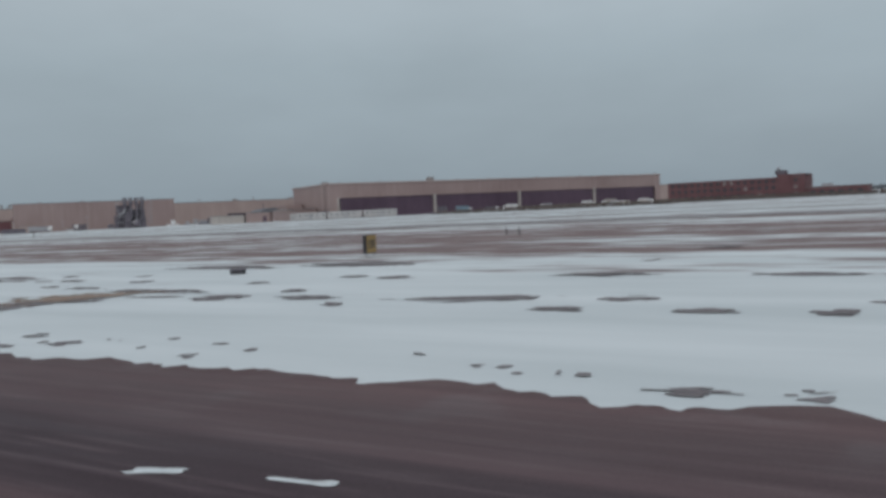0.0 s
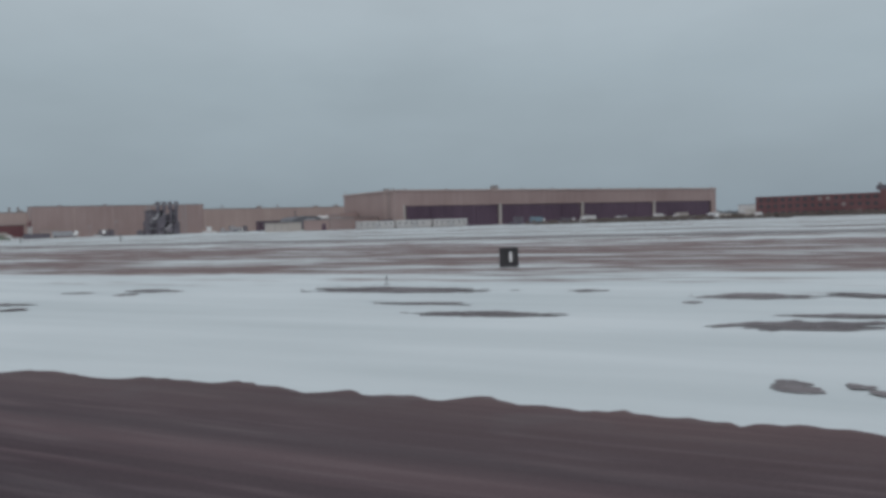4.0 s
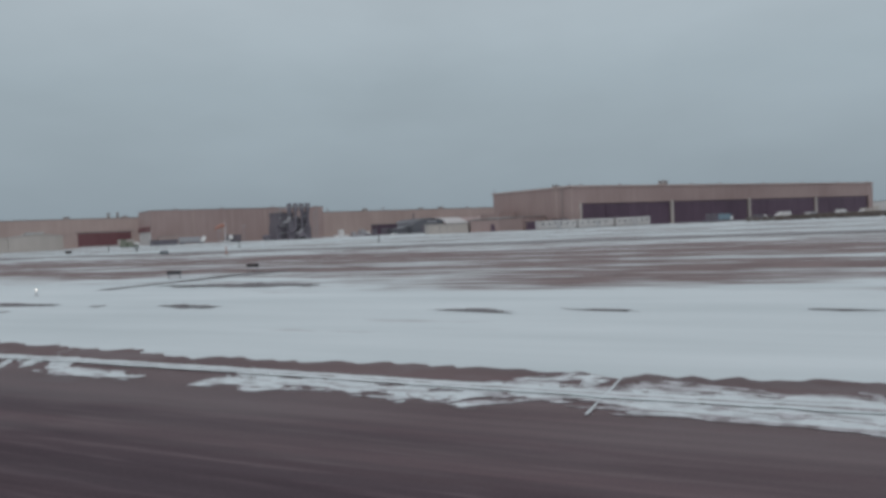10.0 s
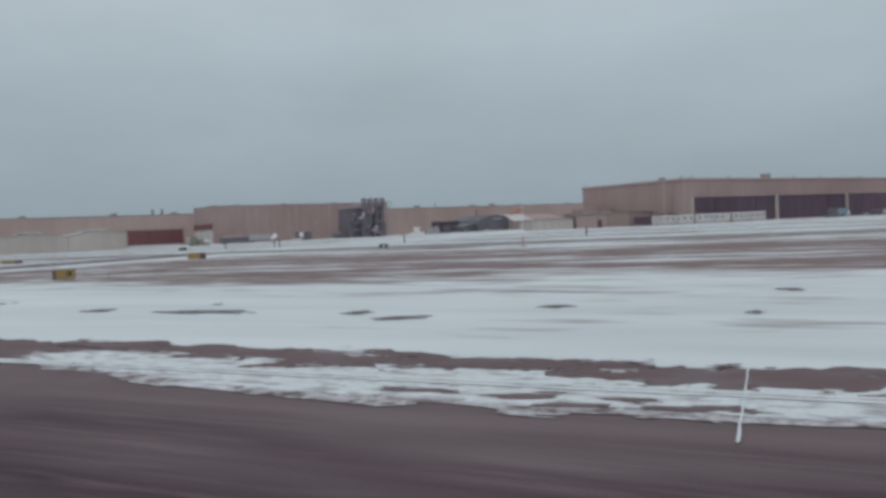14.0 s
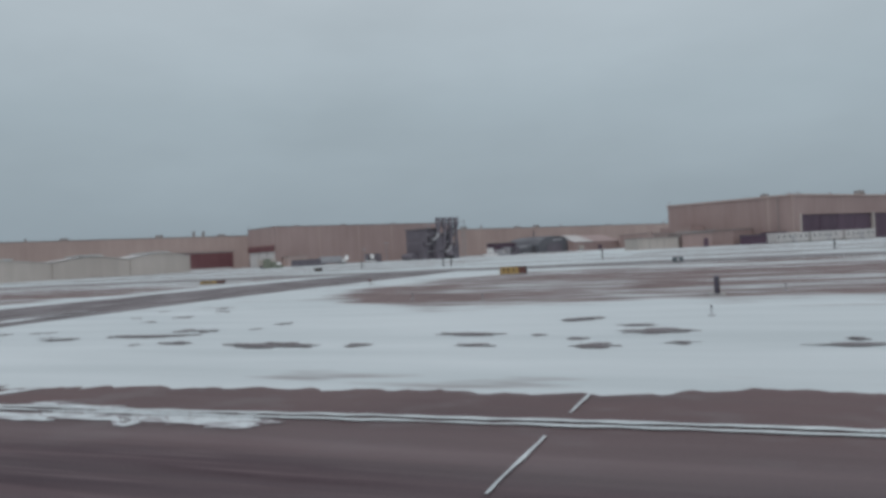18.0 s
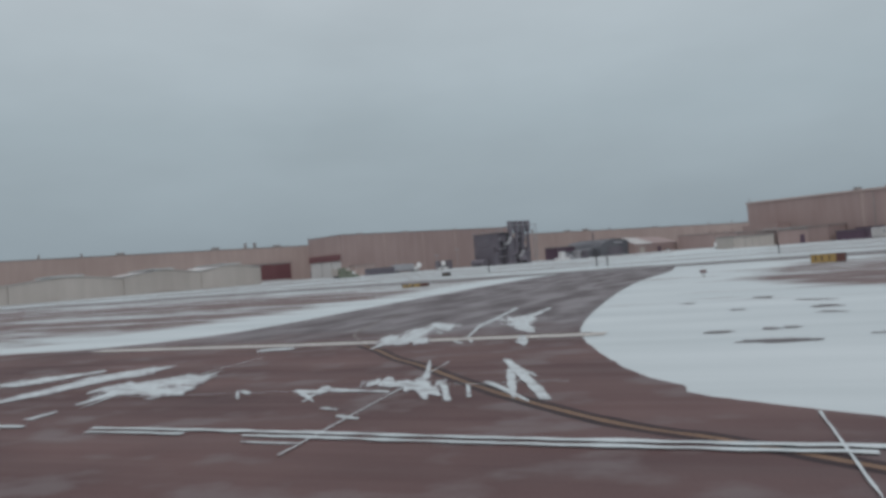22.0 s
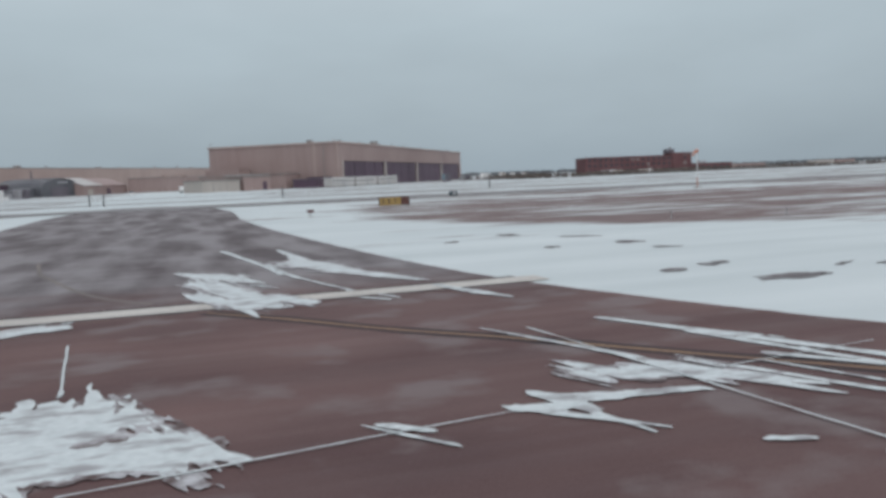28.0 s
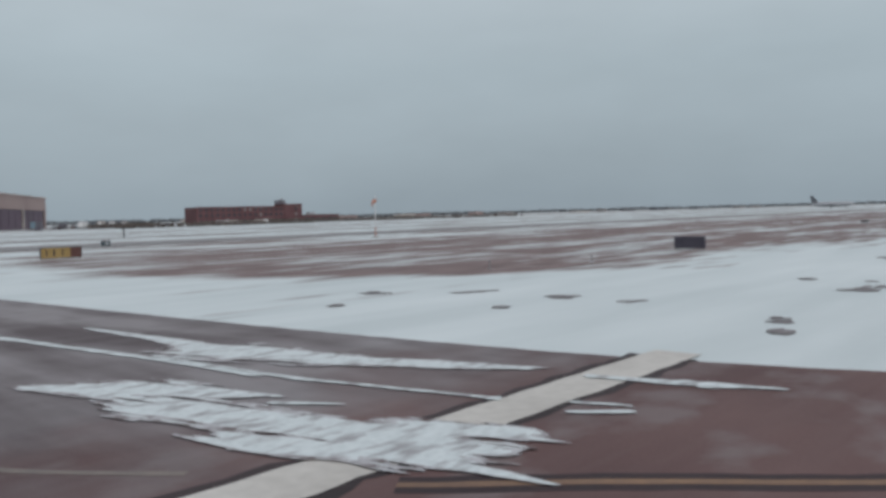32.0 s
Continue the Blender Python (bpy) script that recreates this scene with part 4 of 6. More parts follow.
drift([(-28.81, 11.92, -28.02, 12.07, 0.17, 0.21)], 36, "long narrow streak of packed snow on dark asphalt", 0.60, powder=False)
drift([(-27.00, 11.81, -26.24, 12.05, 0.33, 0.40)], 37, "long narrow streak of packed snow on dark asphalt", 0.60, powder=False)
drift([(-35.05, 9.87, -34.56, 10.03, 0.38, 0.28)], 38, "long narrow streak of packed snow on dark asphalt", 0.60, powder=False)
drift([(-33.13, 9.82, -32.63, 9.93, 0.19, 0.19)], 39, "long narrow streak of packed snow on dark asphalt", 0.60, powder=False)
drift([(-27.92, 13.93, -27.65, 13.91, 0.17, 0.17)], 40, "long narrow streak of packed snow on dark asphalt", 0.60, powder=False)
drift([(-49.88, 9.50, -49.35, 9.71, 0.37, 0.32)], 41, "long narrow streak of packed snow on dark asphalt", 0.60, powder=False)
drift([(-50.05, 9.84, -49.15, 9.99, 0.18, 0.17)], 42, "long narrow streak of packed snow on dark asphalt", 0.60, powder=False)
drift([(-48.16, 9.40, -47.57, 9.56, 0.26, 0.26)], 43, "long narrow streak of packed snow on dark asphalt", 0.60, powder=False)
drift([(-60.92, 11.92, -56.32, 11.97, 0.40, 0.38)], 44, "long narrow streak of packed snow on dark asphalt", 0.60, powder=False)
drift([(-58.94, 11.12, -54.28, 11.11, 0.37, 0.38)], 45, "long narrow streak of packed snow on dark asphalt", 0.60, powder=False)
drift([(-55.73, 11.79, -54.75, 11.90, 0.33, 0.26)], 46, "long narrow streak of packed snow on dark asphalt", 0.60, powder=False)
drift([(-56.21, 10.74, -54.48, 10.79, 0.13, 0.12)], 47, "long narrow streak of packed snow on dark asphalt", 0.60, powder=False)
# along the shoulder
drift([(-152.43, 13.90, -148.33, 13.46, 1.70, 1.75), (-148.33, 13.46, -145.09, 13.70, 2.05, 2.87), (-145.09, 13.70, -142.44, 13.81, 2.82, 2.52), (-142.44, 13.81, -139.26, 13.94, 2.52, 1.91), (-139.26, 13.94, -135.94, 13.27, 1.79, 1.58)], 49, "long bank of packed snow along the runway's shoulder", 0.30)
drift([(-160.97, 13.49, -157.57, 13.41, 1.09, 0.71)], 50, "ragged drift of snow beside the frosted joint", 0.90)
drift([(-156.15, 13.55, -155.04, 14.30, 1.24, 1.45)], 51, "ragged drift of snow beside the frosted joint", 0.90)
drift([(-154.96, 14.07, -152.43, 13.85, 0.88, 0.40)], 52, "ragged drift of snow beside the frosted joint", 0.90)
drift([(-152.87, 12.86, -152.18, 12.91, 0.29, 0.21)], 53, "ragged drift of snow beside the frosted joint", 0.90)
drift([(-152.37, 14.07, -149.27, 13.82, 0.58, 1.54)], 54, "ragged drift of snow beside the frosted joint", 0.90)
drift([(-175.48, 13.62, -173.53, 13.05, 0.31, 0.17)], 55, "ragged drift of snow beside the frosted joint", 0.90)
drift([(-173.71, 13.28, -171.62, 12.99, 0.25, 0.19)], 56, "ragged drift of snow beside the frosted joint", 0.90)
drift([(-169.55, 13.99, -168.74, 13.02, 0.28, 0.13)], 57, "ragged drift of snow beside the frosted joint", 0.90)
drift([(-168.76, 14.18, -168.14, 13.30, 0.48, 0.09)], 58, "ragged drift of snow beside the frosted joint", 0.90)
drift([(-167.81, 14.14, -166.58, 13.10, 0.64, 0.24)], 59, "ragged drift of snow beside the frosted joint", 0.90)
drift([(-166.63, 13.28, -164.60, 13.06, 0.52, 0.63)], 60, "ragged drift of snow beside the frosted joint", 0.90)
drift([(-186.59, 9.26, -185.34, 9.28, 0.13, 0.14)], 61, "long narrow streak of packed snow on dark asphalt", 0.50)
drift([(-186.24, 8.94, -185.43, 8.87, 0.11, 0.17)], 62, "long narrow streak of packed snow on dark asphalt", 0.50)
drift([(-188.10, 9.47, -187.66, 9.50, 0.12, 0.12)], 63, "long narrow streak of packed snow on dark asphalt", 0.50)
drift([(-186.70, 16.51, -185.47, 16.73, 0.59, 0.43)], 64, "ragged drift of snow beside the frosted joint", 0.90)
drift([(-185.98, 16.64, -185.54, 14.86, 0.29, 0.26)], 65, "ragged drift of snow beside the frosted joint", 0.90)
drift([(-186.64, 14.18, -184.86, 14.88, 0.60, 0.59)], 66, "ragged drift of snow beside the frosted joint", 0.90)
drift([(-178.13, 13.70, -177.09, 13.04, 0.26, 0.55)], 67, "ragged drift of snow beside the frosted joint", 0.90)
drift([(-199.90, 14.39, -197.41, 13.34, 0.51, 0.58)], 68, "ragged drift of snow beside the frosted joint", 0.90)
drift([(-197.97, 13.69, -195.80, 13.15, 0.91, 0.48)], 69, "ragged drift of snow beside the frosted joint", 0.90)
drift([(-198.54, 8.99, -196.19, 8.88, 0.12, 0.14)], 70, "long narrow streak of packed snow on dark asphalt", 0.70)
drift([(-200.69, 9.04, -200.18, 9.19, 0.23, 0.19)], 71, "long narrow streak of packed snow on dark asphalt", 0.70)
drift([(-200.78, 9.43, -200.44, 9.50, 0.17, 0.14)], 72, "long narrow streak of packed snow on dark asphalt", 0.70)
drift([(-198.50, 9.38, -198.06, 9.37, 0.13, 0.17)], 73, "long narrow streak of packed snow on dark asphalt", 0.70)
drift([(-224.33, 15.49, -217.55, 14.84, 2.00, 3.14), (-217.55, 14.84, -212.39, 14.71, 3.33, 3.16), (-212.39, 14.71, -209.30, 14.76, 3.20, 2.88), (-209.30, 14.76, -205.90, 14.64, 2.86, 2.75)], 74, "long bank of packed snow along the runway's shoulder", 0.28)
opening([(-226.47, 17.34, -218.77, 16.85, 1.14, 1.44)], 75, 0.90)
opening([(-218.05, 15.96, -214.94, 16.64, 1.35, 1.29)], 76, 0.90)
opening([(-214.59, 16.35, -213.50, 16.54, 0.98, 0.86)], 77, 0.90)
opening([(-213.40, 16.43, -212.57, 16.55, 0.75, 0.74)], 78, 0.90)
opening([(-212.38, 16.71, -211.80, 16.78, 1.03, 0.84)], 79, 0.90)
opening([(-211.48, 16.50, -211.14, 16.55, 0.89, 1.11)], 80, 0.90)
opening([(-210.64, 15.84, -209.06, 15.99, 1.20, 1.41)], 81, 0.90)
opening([(-208.85, 15.90, -205.77, 16.04, 1.54, 1.47)], 82, 0.90)
opening([(-214.25, 13.59, -213.04, 13.87, 0.42, 0.35)], 83, 0.90)
opening([(-212.34, 13.60, -211.53, 13.76, 0.39, 0.44)], 84, 0.90)
opening([(-211.05, 13.17, -210.34, 13.29, 0.29, 0.23)], 85, 0.90)
opening([(-210.17, 13.77, -209.72, 13.83, 0.24, 0.30)], 86, 0.90)
opening([(-209.27, 13.37, -208.41, 13.47, 0.27, 0.38)], 87, 0.90)
drift([(-272.18, 13.81, -271.06, 13.76, 0.72, 0.91), (-271.06, 13.76, -270.36, 13.65, 0.91, 0.68)], 88, "broad ragged sheet of snow spilling onto the runway", 0.60)
drift([(-282.82, 14.24, -280.11, 14.28, 0.61, 0.47)], 89, "ragged drift of snow beside the frosted joint", 0.90)
drift([(-279.86, 13.87, -277.54, 13.72, 0.51, 0.55)], 90, "ragged drift of snow beside the frosted joint", 0.90)
drift([(-279.49, 14.92, -278.90, 15.72, 0.31, 0.53)], 91, "ragged drift of snow beside the frosted joint", 0.90)
drift([(-277.37, 13.33, -274.98, 13.23, 0.45, 0.48)], 92, "ragged drift of snow beside the frosted joint", 0.90)
drift([(-276.35, 14.38, -273.83, 14.27, 0.42, 0.31)], 93, "ragged drift of snow beside the frosted joint", 0.90)
drift([(-275.07, 13.59, -272.95, 13.32, 0.36, 0.53)], 94, "ragged drift of snow beside the frosted joint", 0.90)
drift([(-273.89, 14.07, -272.22, 13.88, 0.30, 0.36)], 95, "ragged drift of snow beside the frosted joint", 0.90)
opening([(-289.88, 14.95, -289.03, 15.40, 0.52, 1.76), (-289.03, 15.40, -287.51, 15.04, 1.32, 0.80)], 96, 0.60)
opening([(-284.10, 15.30, -282.83, 15.03, 0.75, 1.44), (-282.83, 15.03, -281.48, 14.82, 1.46, 1.69), (-281.48, 14.82, -280.41, 14.95, 1.70, 0.98)], 97, 0.60)
opening([(-292.25, 15.68, -291.56, 15.77, 0.28, 0.33)], 98, 0.60)
drift([(-287.49, 11.69, -286.46, 12.22, 0.25, 0.57)], 99, "loose drift of snow on the dark runway", 0.80)
drift([(-287.45, 10.37, -286.52, 10.98, 0.36, 0.69), (-286.52, 10.98, -285.69, 11.38, 0.69, 0.37)], 100, "loose drift of snow on the dark runway", 0.80)
# at the junction
drift([(-312.00, 19.46, -310.83, 20.47, 1.29, 1.11), (-311.67, 18.84, -310.08, 19.02, 0.97, 1.08), (-310.08, 19.02, -309.12, 18.29, 0.74, 0.10), (-311.72, 19.25, -310.71, 16.45, 0.15, 0.04)], 102, "broad drift of packed snow on brown asphalt", 0.35)
drift([(-317.65, 21.16, -316.84, 22.82, 1.71, 0.51), (-314.70, 18.27, -314.90, 22.46, 0.88, 1.17), (-314.90, 22.46, -314.49, 23.70, 1.66, 0.43), (-311.33, 17.06, -311.96, 19.43, 0.25, 0.50), (-312.70, 19.66, -311.53, 20.65, 1.10, 1.48)], 103, "combed arms of snow on brown asphalt", 0.45)
drift([(-310.96, 15.30, -311.06, 15.92, 0.20, 0.21)], 104, "thin drift of snow frozen on the asphalt", 0.50)
drift([(-305.81, 18.77, -304.51, 17.34, 0.27, 0.07), (-305.30, 19.17, -304.73, 17.24, 0.21, 0.05), (-305.02, 18.82, -303.19, 18.52, 0.43, 0.16), (-303.99, 19.78, -302.81, 19.37, 0.70, 0.78), (-302.81, 19.37, -301.68, 18.02, 0.69, 0.11), (-302.46, 18.80, -301.77, 17.52, 0.35, 0.06), (-304.36, 23.77, -303.03, 20.40, 0.06, 0.14), (-303.03, 20.40, -302.98, 19.43, 0.09, 0.15), (-305.82, 18.70, -305.08, 18.55, 0.26, 0.37)], 105, "star-shaped drift of snow with long arms", 0.50)
drift([(-301.90, 23.54, -300.41, 20.57, 0.18, 0.32), (-300.41, 20.57, -299.16, 17.64, 0.30, 0.21)], 106, "long narrow streak of packed snow on dark asphalt", 0.60, powder=False)
drift([(-301.17, 21.69, -300.61, 19.98, 0.12, 0.26), (-300.61, 19.98, -299.84, 17.73, 0.27, 0.09)], 107, "long narrow streak of packed snow on dark asphalt", 0.60, powder=False)
drift([(-301.51, 19.42, -300.89, 17.85, 0.10, 0.09)], 108, "long narrow streak of packed snow on dark asphalt", 0.60, powder=False)
drift([(-302.05, 19.26, -301.24, 17.45, 0.14, 0.16)], 109, "long narrow streak of packed snow on dark asphalt", 0.60, powder=False)
drift([(-301.03, 19.62, -299.41, 17.33, 0.24, 0.08)], 110, "long narrow streak of packed snow on dark asphalt", 0.60, powder=False)
drift([(-302.95, 15.77, -302.50, 15.59, 0.16, 0.19)], 111, "long narrow streak of packed snow on dark asphalt", 0.60, powder=False)
drift([(-303.63, 13.55, -302.45, 13.49, 0.07, 0.15)], 112, "long narrow streak of packed snow on dark asphalt", 0.60, powder=False)
drift([(-307.77, 18.91, -306.90, 17.72, 0.06, 0.08)], 113, "long narrow streak of packed snow on dark asphalt", 0.60, powder=False)
drift([(-307.48, 18.75, -307.09, 18.36, 0.17, 0.13)], 114, "long narrow streak of packed snow on dark asphalt", 0.60, powder=False)
drift([(-313.39, 28.00, -312.89, 28.26, 0.73, 0.89)], 115, "long narrow streak of packed snow on dark asphalt", 0.60, powder=False)
drift([(-303.72, 16.52, -303.36, 16.41, 0.18, 0.17)], 116, "thin drift of snow frozen on the asphalt", 0.60, powder=False)
drift([(-309.82, 37.33, -308.80, 35.60, 0.44, 1.21), (-308.80, 35.60, -307.68, 33.35, 1.15, 0.16), (-309.18, 34.04, -308.35, 30.82, 1.20, 0.85), (-308.35, 30.82, -306.89, 29.06, 1.02, 0.52), (-309.49, 31.57, -308.53, 29.52, 0.69, 0.70), (-308.53, 29.52, -308.37, 28.21, 0.59, 0.25), (-308.37, 28.21, -308.25, 27.33, 0.25, 0.07), (-308.60, 30.29, -307.75, 28.83, 0.89, 0.61)], 117, "ragged drift of snow lying across the white stripe", 0.50)
drift([(-306.01, 44.63, -305.75, 41.10, 0.17, 0.38), (-305.76, 41.40, -305.74, 37.88, 0.35, 1.03), (-305.74, 37.88, -305.08, 35.47, 1.39, 0.90), (-305.08, 35.47, -303.41, 31.42, 0.98, 0.29)], 118, "long pointed drift of snow beside the taxiway's edge", 0.50)
drift([(-308.27, 45.51, -307.13, 37.89, 0.27, 0.24), (-307.13, 37.89, -306.86, 35.08, 0.22, 0.17)], 119, "long narrow streak of packed snow on dark asphalt", 0.60, powder=False)
drift([(-307.03, 38.61, -306.58, 34.21, 0.13, 0.14), (-306.58, 34.21, -305.58, 30.33, 0.16, 0.14)], 120, "long narrow streak of packed snow on dark asphalt", 0.60, powder=False)
drift([(-307.90, 32.89, -307.24, 31.88, 0.17, 0.11)], 121, "long narrow streak of packed snow on dark asphalt", 0.60, powder=False)
drift([(-303.30, 29.96, -302.75, 28.13, 0.22, 0.35), (-302.75, 28.13, -302.37, 27.09, 0.35, 0.14)], 122, "long narrow streak of packed snow on dark asphalt", 0.60, powder=False)
drift([(-305.05, 29.16, -304.73, 28.41, 0.14, 0.14)], 123, "long narrow streak of packed snow on dark asphalt", 0.60, powder=False)
drift([(-305.60, 28.94, -305.10, 28.29, 0.21, 0.16)], 124, "long narrow streak of packed snow on dark asphalt", 0.60, powder=False)


def bmesh_ball(x, y, z, r):
    bm = bmesh.new()
    bmesh.ops.create_icosphere(bm, subdivisions=2, radius=r, matrix=Matrix.Translation((x, y, z)))
    return bm


# ---- the great hangar ----
def hangar():
    h = thing("hangar", site(146.7, -385.5, drop=0.3), "long tan steel hangar with four wide dark doors", "hangar")
    W, D, H, T = 229.5, 58.0, 18.2, 0.6
    door_h = 10.8
    bm = boxed(0, T, 0, D, 0, H)
    part("side_wall", bm, M_TAN, h)
    part("side_wall", boxed(W - T, W, 0, D, 0, H), M_TAN, h)
    part("back_wall", boxed(T, W - T, D - T, D, 0, H), M_TAN, h)
    part("front_header", boxed(T, W - T, 0, T, door_h, H), M_TAN, h)
    part("front_end_wall", boxed(T, 5.0, 0, T, 0, door_h), M_TAN, h)
    part("front_end_wall", boxed(W - 4.5, W - T, 0, T, 0, door_h), M_TAN, h)
    part("roof", boxed(-0.25, W + 0.25, -0.25, D + 0.25, H, H + 0.35, bevel=0.08), M_ROOF_GREY, h)
    part("coping", boxed(-0.35, W + 0.35, -0.42, -0.26, H - 0.35, H + 0.42), M_TAN_PALE, h, "pale metal coping")
    part("coping", boxed(-0.42, -0.26, -0.26, D + 0.3, H - 0.35, H + 0.42), M_TAN_PALE, h, "pale metal coping")
    part("corner_trim", boxed(-0.14, 0.0, -0.14, 0.5, 0, H - 0.4), M_TAN_PALE, h)
    part("corner_trim", boxed(-0.14, 0.0, 10.0, 10.9, 0, H - 0.4), M_TAN_PALE, h)
    part("downpipe", tube(bmesh.new(), (-0.2, 6.2, 0), (-0.2, 6.2, H - 0.4), 0.15), M_ROOF_GREY, h)
    stops = [5.2, 61.4, 117.9, 174.2, W - 4.6]
    for x in stops[1:4]:
        part("pilaster", boxed(x - 0.7, x + 0.7, -0.45, T, 0, door_h + 0.5, bevel=0.05), M_BEIGE, h, "pale door-guide column")
    part("pilaster", boxed(4.2, 5.2, -0.3, T + 0.1, 0, door_h + 0.3, bevel=0.05), M_BEIGE, h, "pale door-guide column")
    for a, b in zip(stops, stops[1:]):
        door = part("bay_door", boxed(a + 0.7, b - 0.7, 0.75, 0.85, door_h - 0.5, door_h), M_DOOR_DARK, h, "dark sliding hangar door")
        n = 8
        w = (b - a - 1.6) / n
        for i in range(n):
            s = 0.12 if i % 2 else 0.0
            x = a + 0.8 + i * w
            leaf = part("door_leaf", boxed(x, x + w - 0.05, 0.45 + s, 0.7 + s, 0.1, door_h - 0.05, bevel=0.03), M_DOOR_DARK, door)
    for x in (62.0,):
        part("roof_vent", boxed(x - 1.6, x + 1.6, 4, 7, H + 0.35, H + 2.6, bevel=0.1), M_ROOF_GREY, h, "grey rooftop fan housing")
    for x in (-0.1, 6.5, 30.0, 58.0, 77.0, 98.0, 132.0, 165.0, 198.0, 227.0):
        bm = tube(bmesh.new(), (x, 1.4, H + 0.3), (x, 1.4, H + 1.0), 0.28)
        tube(bm, (x, 1.4, H + 1.0), (x, 1.4, H + 1.25), 0.5, 0.3)
        part("roof_light", bm, M_ROOF_GREY, h)
    part("roof_vent", boxed(1.0, 3.6, 12, 14, H + 0.35, H + 1.5, bevel=0.1), M_ROOF_GREY, h)
    part("ladder_mast", tube(bmesh.new(), (0.3, D - 1, H), (0.3, D - 1, H + 2.2), 0.12), M_ROOF_GREY, h)
    # dark recess and low door at the side wall
    part("side_door", boxed(-0.2, 0.02, 3.0, 14.0, 0.2, 4.6, bevel=0.04), M_DOOR_DARK, h)


hangar()


def gable_house(name, m, w, d, eave, ridge, wall_mat, roof_mat, label, category, along_y=True, snow=0.0):
    """A plain hall with a pitched roof; the gable faces the runway when along_y."""
    h = thing(name, m, label, category)
    if along_y:
        body = [(0, 0), (w, 0), (w, eave), (w / 2, ridge), (0, eave)]
        part("wall", prism(body, 0, d), wall_mat, h)
        k = 0.22
        for a, b in (((-0.4, eave - 0.15), (w / 2, ridge)), ((w + 0.4, eave - 0.15), (w / 2, ridge))):
            part("roof", prism([(a[0], a[1] + 0.02), (b[0], b[1] + 0.02), (b[0], b[1] + k), (a[0], a[1] + k)], -0.4, d + 0.4), roof_mat, h)
    else:
        part("wall", boxed(0, w, 0, d, 0, eave), wall_mat, h)
        for y0, y1 in ((-0.4, d / 2), (d + 0.4, d / 2)):
            bm = bmesh.new()
            ins = [(-0.4, y0, eave - 0.1), (w + 0.4, y0, eave - 0.1), (w + 0.4, y1, ridge), (-0.4, y1, ridge)]
            low = [bm.verts.new(p) for p in ins]
            top = [bm.verts.new((x, y, z + 0.25)) for x, y, z in ins]
            bm.faces.new(low[::-1])
            bm.faces.new(top)
            for i in range(4):
                j = (i + 1) % 4
                bm.faces.new((low[i], low[j], top[j], top[i]))
            bmesh.ops.recalc_face_normals(bm, faces=bm.faces)
            part("roof", bm, roof_mat, h)
        for x in (0.0, w):
            bm = bmesh.new()
            t = 0.2 if x == 0 else -0.2
            f = [bm.verts.new(p) for p in ((x, 0, eave), (x, d, eave), (x, d / 2, ridge))]
            g = [bm.verts.new(p) for p in ((x + t, 0, eave), (x + t, d, eave), (x + t, d / 2, ridge))]
            bm.faces.new(f)
            bm.faces.new(g[::-1])
            for i in range(3):
                bm.faces.new((f[i], g[i], g[(i + 1) % 3], f[(i + 1) % 3]))
            bmesh.ops.recalc_face_normals(bm, faces=bm.faces)
            part("gable", bm, wall_mat, h)
    return h


# ---- the workshop with the boiler plant ----
def workshop():
    h = thing("workshop", site(4.5, -539.7, drop=0.2), "tall tan sheet-metal workshop with a maroon-topped side door", "workshop")
    W, D, H = 93.0, 30.0, 17.6
    part("front_wall", boxed(0, W, 0, 0.5, 0, H), M_TAN, h)
    part("side_wall", boxed(0, 0.5, 0.5, D, 0, H), M_TAN, h)
    part("side_wall", boxed(W - 0.5, W, 0.5, D, 0, H), M_TAN, h)
    part("back_wall", boxed(0.5, W - 0.5, D - 0.5, D, 0, H), M_TAN, h)
    part("roof", boxed(-0.2, W + 0.2, -0.2, D + 0.2, H, H + 0.3, bevel=0.06), M_ROOF_GREY, h)
    for x in (14.0, 38.0, 66.0):
        part("roof_vent", boxed(x, x + 1.8, 9, 11, H + 0.3, H + 1.1, bevel=0.08), M_ROOF_GREY, h)
    part("roof_post", tube(bmesh.new(), (0.3, D - 0.6, H), (0.3, D - 0.6, H + 1.4), 0.12), M_ROOF_GREY, h)
    door = part("side_door", boxed(-0.25, 0.0, 1.2, D - 1.4, 0.2, 9.2), M_WHITE_SHEET, h, "pale sliding side door")
    part("door_header", boxed(-0.75, -0.27, 0.8, D - 1.0, 7.0, 9.6, bevel=0.05), M_DOOR_RED, door, "maroon header panel")
    for y in (9.0, 18.0):
        part("door_joint", boxed(-0.29, -0.26, y, y + 0.5, 0.3, 6.9), M_ROOF_GREY, door)
    part("side_window", boxed(-0.2, 0.0, D - 1.0, D - 0.6, 1.0, 3.0), M_DOOR_DARK, h)
    # wall bays, pipes and plant against the front
    for x in (21.0, 41.0, 59.0):
        part("wall_rib", boxed(x, x + 0.6, -0.12, 0.0, 0, H - 0.4), M_TAN_PALE, h)
    part("low_annex", boxed(3.0, 12.0, -6.0, 0.0, 0, 4.2, bevel=0.05), M_TAN_PALE, h, "low pale annex")
    part("annex_roof", boxed(2.7, 12.3, -6.3, 0.0, 4.2, 4.5), M_ROOF_GREY, h)
    return h


workshop()


